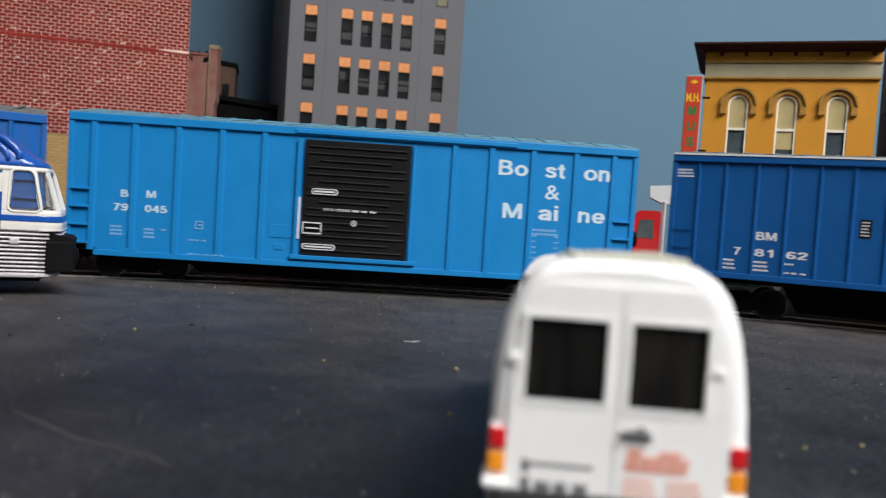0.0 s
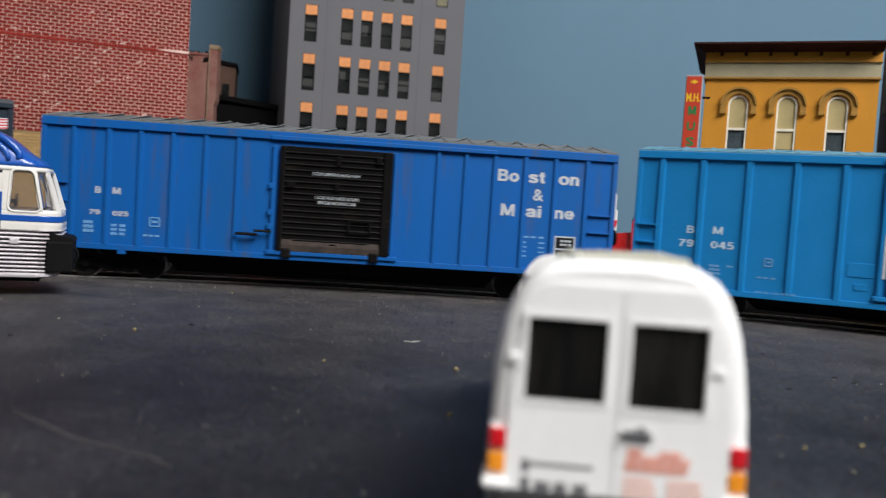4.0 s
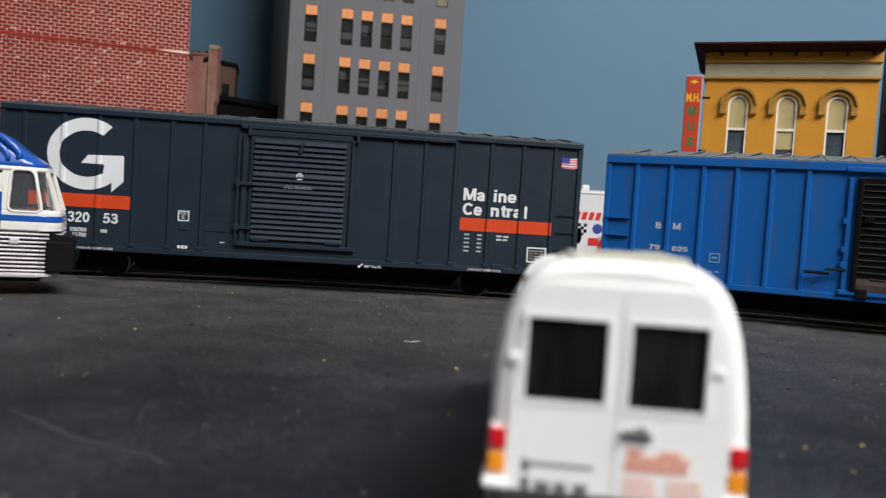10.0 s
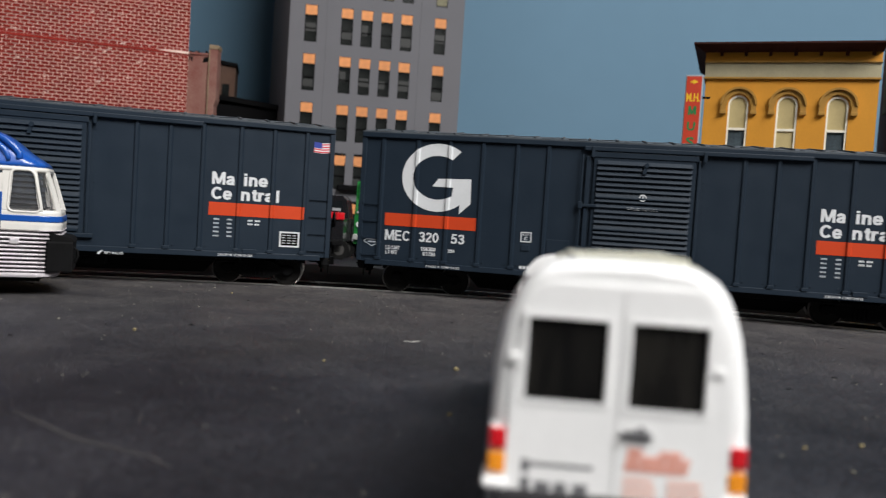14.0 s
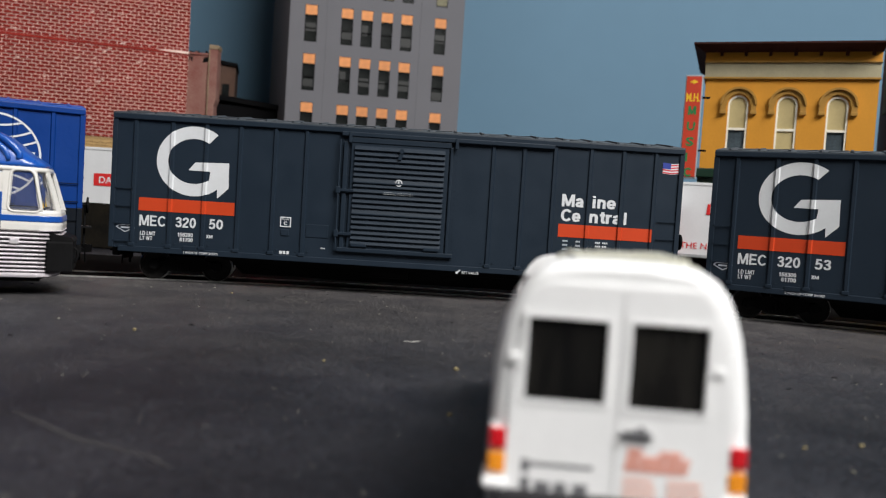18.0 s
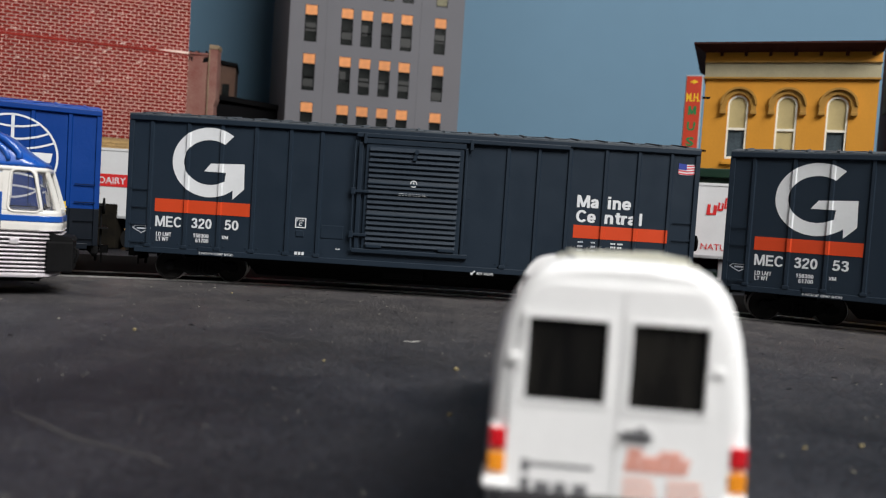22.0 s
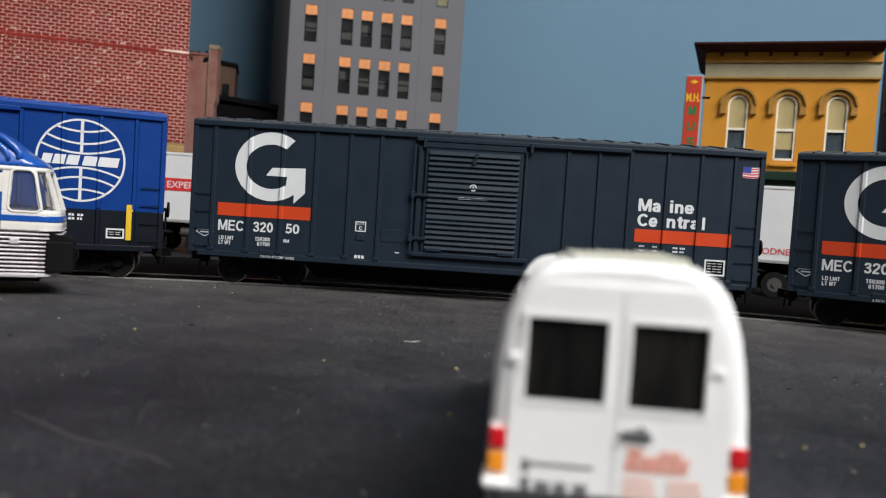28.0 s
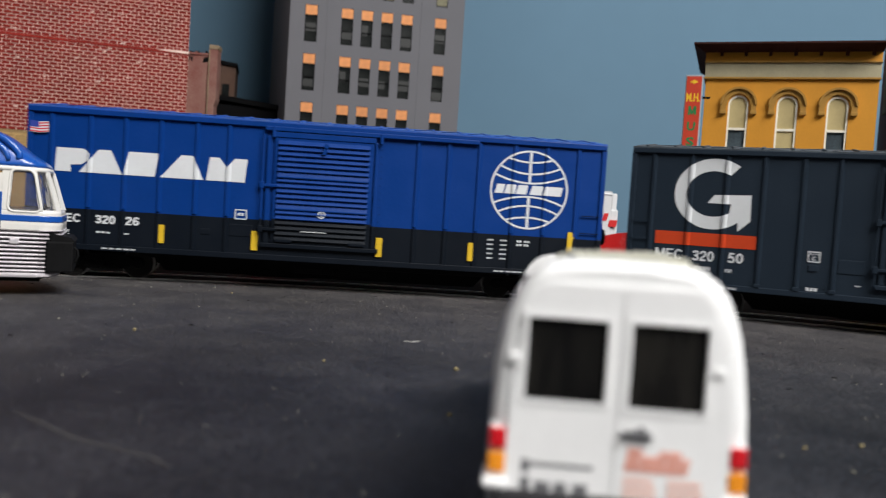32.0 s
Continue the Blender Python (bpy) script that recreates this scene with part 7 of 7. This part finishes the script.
def green_truck():
    """Forward-control lorry that faces the track."""
    v = thing("delivery_truck", -49.0, 433, -0.5, -93, "green model delivery truck with a red cargo box and pale grille", "truck", "parked lorries")
    part("cab", prism(bmn(), [(-18, 8), (-0.6, 8), (0, 10.9), (0, 24.6), (-1.6, 31.6), (-2.0, 33.4), (-2.6, 40.4), (-4.0, 41.8), (-18, 41.8)], 0.4, 26.6), CABGREEN, v)
    part("brow", prism(bmn(), [(-2.2, 32.0), (-0.6, 32.4), (-1.4, 40.6), (-3.2, 41.9), (-4, 41.9), (-4, 32)], 2.0, 25.0), CABGREEN, v, "green brow over the windscreen")
    part("windscreen", prism(bmn(), [(0.05, 25.6), (0.3, 25.6), (-1.2, 31.4), (-1.5, 31.4)], 2, 25), CARGLASS, v, "dark windscreen")
    part("cowl", prism(bmn(), [(-0.2, 24.9), (0.9, 24.8), (0.6, 25.5), (-0.2, 25.7)], 1.6, 25.4), PALEGREY, v, "pale wiper cowl")
    for k, yy in enumerate((1.2, 25.2)):
        part("windscreen_frame", prism(bmn(), [(0.1, 25.4), (0.5, 25.4), (-1.0, 31.9), (-1.4, 31.9)], yy - 0.4, yy + 0.8), CABGREEN, v)
    for yy in (0.2, 26.5):
        part("side_window", box(bmn(), -9.4, -2.4, yy, yy + 0.3, 24.8, 31.8), CARGLASS, v)
    part("grille", box(bmn(), -0.2, 0.5, 9.6, 22.6, 15.8, 22.6, 0.2), PALEGREY, v, "pale slotted grille")
    bar = mesh_of("grille_slot", box(bmn(), 0.4, 0.7, -0.25, 0.25, 16.0, 22.4), INKGREY)
    for k in range(10):
        part("grille_slot", bar, INKGREY, v, at=(0, 10.4 + k * 1.27, 0))
    part("bumper", box(bmn(), -1.2, 1.4, 0, 27.0, 10.4, 13.4, 0.5), PALEGREY, v, "pale bumper")
    part("plate", box(bmn(), 1.35, 1.5, 8.6, 13.0, 11.2, 12.6), INKGREY, v)
    for yy in (3.0, 24.0):
        part("headlamp", cyl(bmn(), (0.3, yy, 18.6), 1.5, 1.0, "x", 14), WHITE, v)
    part("roof_mark", prism(bmn(), [(-1.9, 34.6), (-1.2, 34.4), (-1.6, 37.6), (-1.8, 39.0), (-2.0, 38.8)], 9.0, 15.2), INKPALE, v, "pale red leaf-shaped mark")
    for k in range(3):
        part("roof_lamp", cyl(bmn(), (-2.6, 9.5 + k * 3.2, 41.4), 0.6, 0.9, "x", 10), YELLOW, v, "small amber roof lamp")
    part("cargo_box", box(bmn(), -64, -22.6, 5.4, 31.6, 9, 50.6, 0.4), REDBAND, v, "red cargo box")
    fr = bmn()
    for q in ((5.2, 31.8, 49.2, 50.9), (5.2, 6.8, 9, 49.2), (30.2, 31.8, 9, 49.2)):
        box(fr, -23.0, -22.2, q[0], q[1], q[2], q[3])
    part("box_frame", fr, PALEGREY, v, "pale cargo box frame")
    part("chassis", box(bmn(), -62, -2, 7, 20, 4.5, 9), UNDER, v)
    wheels(v, (-9, -50), (2.0, 25.0), 5.0)
    return v


green_truck()


def tow_truck():
    """Black pick-up seen from its tail: cab behind, hoist mast and a red lamp bar."""
    v = thing("tow_truck", -70.5, 416, -0.5, -4, "black model tow truck with a red lamp bar across its tail", "truck", "parked lorries")
    part("bed", box(bmn(), 0, 18.5, 0, 26, 9.0, 21.5, 0.6), CARBLACK, v)
    part("cab", prism(bmn(), [(0.6, 21.0), (17.8, 21.0), (16.4, 31.0), (14.0, 33.4), (4.0, 33.4), (2.0, 31.0)], 16, 30), CARBLACK, v)
    part("rear_glass", prism(bmn(), [(3.4, 23.0), (15.0, 23.0), (14.2, 30.6), (4.2, 30.6)], 15.8, 16.1), CARGLASS, v)
    bm = prism(bmn(), [(0.4, 21), (3.4, 21), (4.6, 30), (5.2, 38.5), (3.2, 41.5), (1.0, 40.0), (0.4, 32)], 4, 7)
    cyl(bm, (2.9, 5.5, 39.4), 2.2, 5.0, "y", 16)
    part("hoist_mast", bm, UNDER, v, "black hoist mast with a pulley")
    part("hoist_arm", prism(bmn(), [(3.4, 21.2), (12.0, 21.2), (12.0, 22.6), (4.0, 32.0)], 4.6, 6.4), UNDER, v)
    part("lamp_bar", box(bmn(), -0.4, 18.8, -0.8, 0.8, 20.9, 24.6, 0.5), LAMPRED, v, "red lamp bar")
    for x in (3.0, 9.2, 15.4):
        part("lamp_rib", box(bmn(), x - 0.3, x + 0.3, -1.0, 0.6, 20.8, 24.8), CABRED, v)
    part("plate_strip", box(bmn(), 12.4, 16.6, -0.35, 0.1, 25.4, 26.8), FADED, v)
    part("bumper", box(bmn(), -0.4, 18.9, -1.2, 1.0, 7.4, 10.4, 0.5), UNDER, v)
    wheels(v, (2.4, 16.0), (5.0, 22.0), 5.2)
    return v


FADED = mat("lettering_grey_white", (0.34, 0.35, 0.37), 0.6, vary=0.15, bump=0)


def police_car():
    """Rounded black car end with a pale edge line and slanted white lettering."""
    v = thing("police_car", -27.2, 399, -0.5, 0, "rounded black model police car with white slanted lettering", "car", "parked cars")
    line = [(0.2, 5), (0.2, 15), (1.6, 21.0), (3.4, 24.6), (5.4, 26.4), (8.0, 26.2), (11.5, 24.6), (15.2, 21.8), (16.8, 18), (17.0, 5)]
    part("body", prism(bmn(), line, 0, 24), CARBLACK, v)
    bm = bmn()
    for (x0, z0), (x1, z1) in zip(line[3:8], line[4:8]):
        prism(bm, [(x0, z0 - 0.4), (x1, z1 - 0.4), (x1, z1 + 0.4), (x0, z0 + 0.4)], -0.3, 0.3)
    part("edge_line", bm, WHITE, v, "pale edge line")
    letters("POLICE", 0.8, 9.8, 4.4, FADED, v, -0.1, 13.6)
    part("lamp", cyl(bmn(), (12.6, -0.2, 19.6), 0.8, 0.4, "y", 12), WHITE, v)
    wheels(v, (3.4, 13.6), (2.4, 21.6), 3.8)
    return v


police_car()
tow_truck()


def pickup():
    v = thing("pickup_truck", -10.4, 406, -0.5, 2, "black model pickup with a white roof and silver belt", "truck", "parked cars")
    part("body", box(bmn(), 0, 15.6, 0.2, 22, 9, 23.6, 0.6), CARBLACK, v)
    part("belt", box(bmn(), -0.2, 15.8, -0.1, 22.2, 23.4, 26.2, 0.5), SILVERP, v, "silver belt")
    part("cab", prism(bmn(), [(0.4, 26.0), (15.0, 26.0), (13.2, 30.6), (11.8, 31.9), (2.8, 31.9), (1.2, 30.8)], 1.6, 20.4), TRAILERWHITE, v, "white cab roof")
    for x0, x1 in ((1.8, 5.2), (6.2, 12.8)):
        part("side_window", prism(bmn(), [(x0, 26.6), (x1, 26.6), (x1 - 0.8, 29.8), (x0 + 0.5, 29.8)], 1.45, 1.7), CARGLASS, v)
    part("running_board", box(bmn(), 1, 15, -0.8, 1.0, 7.6, 8.8, 0.3), CHROME, v)
    # brown panel paints a reflection onto the black side
    part("side_reflection", box(bmn(), 0.6, 15.0, -0.05, 0.3, 14.4, 22.6), TOOLBOX, v)
    part("grab_bar", cyl(bmn(), (2.4, -0.6, 12.4), 0.4, 5.0, "z", 10), CHROME, v)
    wheels(v, (3.6, 12.4), (1.4, 20.6), 5.0)
    return v


pickup()


def open_car():
    """Small open car: rounded wings, bare windscreen frame and pale seats."""
    v = thing("parked_car", 234.0, 378.0, -0.5, 161, "yellow open-topped model car parked beyond the trailer", "car", "parked cars")
    L, w = 44.0, 19.0
    shell = []
    for x, top, half in ((0.0, 8.6, 7.4), (1.4, 10.4, 8.8), (6.0, 11.6, 9.5), (14.0, 11.8, 9.6), (30.0, 11.9, 9.6), (38.0, 11.4, 9.4), (42.6, 10.0, 8.6), (44.0, 8.4, 7.2)):
        ring = [(half, 3.6), (half + 0.25, 6.0), (half, top - 2.6), (half - 0.8, top - 0.9), (half - 2.4, top)]
        shell.append([(x, w / 2 + a, z) for a, z in ring] + [(x, w / 2 - a, z) for a, z in ring[::-1]])
    part("body", loft(bmn(), shell), TAXI, v, smooth=True)
    part("cockpit", box(bmn(), 13, 27, 2.4, w - 2.4, 11.0, 12.3, 0.3), CARBLACK, v)
    for y0 in (3.2, 10.2):
        part("seat", box(bmn(), 14.2, 18.4, y0, y0 + 5.6, 11.4, 15.0, 0.8), SASH, v, "cream seat")
    for y0 in (1.6, w - 2.6):
        part("screen_post", prism(bmn(), [(27.6, 11.6), (29.0, 11.6), (25.4, 18.2), (24.2, 18.2)], y0, y0 + 1.0), TAXI, v)
    part("screen_rail", box(bmn(), 24.2, 25.6, 1.6, w - 1.6, 17.4, 18.5, 0.3), TAXI, v)
    part("windscreen", prism(bmn(), [(28.0, 11.8), (28.3, 11.8), (25.0, 17.6), (24.7, 17.6)], 2.6, w - 2.6), PALEGLASS, v)
    for xx in (-0.8, L - 0.6):
        part("bumper", box(bmn(), xx, xx + 1.4, 0.6, w - 0.6, 4.2, 6.2, 0.5), CHROME, v, "chrome bumper")
    for yy in (3.2, w - 3.2):
        part("headlamp", cyl(bmn(), (L - 0.8, yy, 8.6), 1.3, 1.2, "x", 14), WHITE, v)
    part("side_trim", box(bmn(), 3, 41, -0.2, 0.1, 7.2, 7.8), CHROME, v)
    wheels(v, (8.5, 35.5), (1.2, w - 1.2), 3.7)
    v.scale = (1.1, 1.1, 1.22)
    return v


open_car()


def step_van(label, x, y, rz, length, h, big):
    v = thing("step_van", x, y, -0.5, rz, label, "van", "parked step vans")
    part("body", prism(bmn(), [(1.2, 9.5), (length, 9.5), (length, h - 0.8), (length - 1.0, h), (5.0, h), (3.2, h - 1.4), (2.0, 26), (0, 24.6), (0, 11)] if big else [(0, 9.5), (length, 9.5), (length, h), (0, h)], 0, 26), TRAILERWHITE, v)
    part("roof_edge", box(bmn(), 4.6 if big else 0, length + 0.2, -0.35, 26.35, h - 1.9, h - 1.1, 0.25), TRAILERWHITE, v)
    if big:
        part("roof_cap", prism(bmn(), [(5.5, h - 0.1), (length - 0.4, h - 0.1), (length - 1.4, h + 2.0), (length - 3.0, h + 2.9), (length - 11, h + 2.9), (length - 13, h + 1.0), (31, h + 0.9), (30, h + 2.6), (21.5, h + 2.4), (20, h + 0.6), (7, h + 0.5)], 1.5, 24.5), TRAILERWHITE, v, "white raised roof cap with vents")
        for k in range(7):
            a = 12.6 + k * 5.5 + (k > 0) * 0.8
            z0, z1 = h - 14.0 + (k > 0) * 0.4, h - 4.6 - (k > 0) * 2.4
            sl = (z1 - z0) * 0.28
            w = 5.4 if k == 0 else 4.4
            # open letter-like block: two slanted uprights and a cap
            bm = bmn()
            prism(bm, [(a, z0), (a + 1.5, z0), (a + 1.5 + sl, z1), (a + sl, z1)], -0.2, 0.1)
            prism(bm, [(a + w - 1.8, z0), (a + w - 0.3, z0), (a + w - 0.3 + sl * 0.9, z1 - 0.6), (a + w - 1.8 + sl * 0.9, z1 - 0.6)], -0.22, 0.1)
            prism(bm, [(a + sl * 0.85, z1 - 1.6), (a + w - 1.4 + sl * 0.85, z1 - 1.6), (a + w - 1.0 + sl, z1), (a + sl, z1)], -0.24, 0.1)
            part("wordmark_block", bm, REDBAND, v, "red slanted wordmark block")
        part("red_stripe", box(bmn(), 0.6, length - 0.4, -0.22, 0.1, 18.4, 22.0), REDBAND, v, "red side stripe")
        bars(27.0, 34.0, 19.6, 20.6, -0.3, INKPALE, v)
        part("side_ledge", box(bmn(), 10.8, length, -0.9, 0.2, 23.4, 24.8, 0.4), TRAILERWHITE, v)
        part("door_window", prism(bmn(), [(4.4, 26.4), (9.8, 26.4), (9.8, 36.4), (5.3, 36.4)], -0.15, 0.1), CARGLASS, v, "dark door window")
        part("seat_back", box(bmn(), 6.0, 9.4, -0.24, -0.14, 30.4, 35.6, 0.05), TRAILERWHITE, v, "pale panel seen in the door window")
        part("sill_strip", box(bmn(), 3.4, 10.6, -0.45, 0.1, 23.6, 25.2, 0.15), TRAILERWHITE, v)
        # tall mirror on a looped bracket before the door
        bm = bmn()
        for xa, xb, za, zb in ((0.4, 0.9, 28.2, 37.0), (2.3, 2.8, 29.0, 38.0), (0.6, 2.6, 37.0, 38.0), (0.6, 2.6, 28.0, 28.8)):
            box(bm, xa, xb, -1.4, -0.9, za, zb, 0.15)
        part("mirror", bm, CARBLACK, v, "black looped side mirror")
        part("door_gap", box(bmn(), 10.7, 11.0, -0.12, 0.1, 10, h - 3), INKGREY, v)
    else:
        for k in range(5):
            a = 1.0 + k * 3.6
            part("wordmark_block", prism(bmn(), [(a, h - 15.5), (a + 2.4, h - 15.5), (a + 3.4, h - 11.5), (a + 1.0, h - 11.5)], -0.2, 0.1), REDBAND, v, "red slanted wordmark block")
        part("roof_vent", box(bmn(), length * 0.25, length * 0.45, 8, 18, h - 0.3, h + 3.0, 0.7), TRAILERWHITE, v)
        chk = mesh_of("check_square", box(bmn(), 0, 1.6, -0.2, 0.1, 0, 1.6), CARBLACK)
        for r in range(4):
            for c in range(4):
                if (r + c) % 2 == 0:
                    part("check_square", chk, CARBLACK, v, at=(1.5 + c * 1.6, 0, h - 24 + r * 1.6))
        part("rear_step", box(bmn(), length, length + 3.8, 1.0, 25, 9.5, 35.0, 0.6), TRAILERWHITE, v)
        part("roof_vent", box(bmn(), length + 0.6, length + 3.2, 3.0, 12, 34.8, 43.6, 0.5), TRAILERWHITE, v)
        part("red_mark", prism(bmn(), [(length - 1.2, 26.0), (length + 3.0, 26.0), (length + 3.6, 29.6), (length - 0.6, 29.6)], -0.2, 1.1), REDBAND, v)
        part("blue_mark", cyl(bmn(), (13.5, -0.1, h - 20), 2.6, 0.2, "y", 18), FLAGBLUE, v)
        part("red_mark", box(bmn(), 9.0, 16.0, -0.15, 0.1, h - 29, h - 25), REDBAND, v)
    part("chassis", box(bmn(), 2, length - 2, 5, 21, 4, 9.8), UNDER, v)
    part("bumper", box(bmn(), length - 0.4, length + 1.6, 0, 26, 4.5, 8.0, 0.4), CHROME, v)
    if big:
        for x in (9.0, 33.5):
            part("wheel_arch", cyl(bmn(), (x, 1.0, 7.6), 6.8, 2.4, "y", 24), UNDER, v, "dark wheel arch")
        wheels(v, (9.0, 33.5), (0.6, 24.0), 5.6)
    else:
        wheels(v, (length * 0.2, length * 0.8), (2.0, 24.0), 5.0)
    return v


step_van("white model step van with slanted red wordmark and stripe", 7.2, 419, 0, 53.6, 41.6, True)
step_van("white model step van with a checked flag mark", 67.0, 424, -2, 20.0, 44.5, False)


# ---- the train's run ----
RUN = [(0.0, -427.7), (0.5, -404.3), (1.0, -383.8), (1.5, -357.6), (2.0, -332.8), (2.5, -307.2), (3.0, -286.3), (3.5, -263.3)]
RUN += [(5.5, -160.1), (6.0, -141.0), (6.5, -131.3), (7.0, -124.0), (7.5, -114.6), (8.0, -104.8), (8.5, -91.9), (9.0, -78.2), (9.5, -60.7), (10.0, -49.7)]
RUN += [(10.5, -36.8), (11.0, -26.0), (11.5, -14.3), (12.0, 1.8), (12.5, 20.9), (13.0, 35.3), (13.5, 52.4), (14.0, 66.2), (14.5, 82.0)]
RUN += [(16.5, 150.1), (17.0, 168.2), (17.5, 179.7), (18.0, 185.1), (18.5, 187.6), (19.0, 190.1), (19.3, 190.2), (24.9, 190.2), (25.05, 190.5), (25.2, 194.6), (25.5, 203.9)]
RUN += [(26.1, 210.0), (26.5, 210.6), (29.5, 210.6), (29.6, 212.0), (29.8, 221.0), (30.0, 236.0), (30.5, 277.8), (31.0, 309.0), (31.5, 336.4), (32.0, 359.8)]


def slope(i):
    """Monotone slopes, so that a stop stays a stop."""
    def d(k):
        return (RUN[k + 1][1] - RUN[k][1]) / (RUN[k + 1][0] - RUN[k][0])
    if i == 0:
        return d(0)
    if i == len(RUN) - 1:
        return d(i - 1)
    a, b = d(i - 1), d(i)
    return 0.0 if a * b <= 0 else 2 * a * b / (a + b)


def run_at(t):
    for i in range(len(RUN) - 1):
        (t0, s0), (t1, s1) = RUN[i], RUN[i + 1]
        if t <= t1:
            h = t1 - t0
            x = (t - t0) / h
            return ((1 + 2 * x) * (1 - x) ** 2 * s0 + x * (1 - x) ** 2 * h * slope(i) + x * x * (3 - 2 * x) * s1 + x * x * (x - 1) * h * slope(i + 1))
    return RUN[-1][1]


def motions():
    """Boxcars along the track; wheelsets roll with them."""
    grid = [k / 10 for k in range(321)]
    for off, car in CARS:
        walk(car, [(t, car_pose(run_at(t) + off)) for t in grid])
        for own, w, seat in SPIN:
            if own is car:
                rows, last = [], None
                for k in range(481):
                    t = k / 15
                    s = run_at(t)
                    seen = -330 < s + off < 330
                    if k in (0, 480) or (seen and (last is None or abs(s - last) > 0.02)):
                        rows.append((t, s))
                        last = s
                # roll only between rows that are close together
                turn, keys = 0.0, []
                for j, (t, s) in enumerate(rows):
                    if j and t - rows[j - 1][0] < 0.1:
                        turn += (s - rows[j - 1][1]) / 4.75
                    keys.append((t, seat @ Matrix.Rotation(turn, 4, "Y")))
                walk(w, keys)


motions()
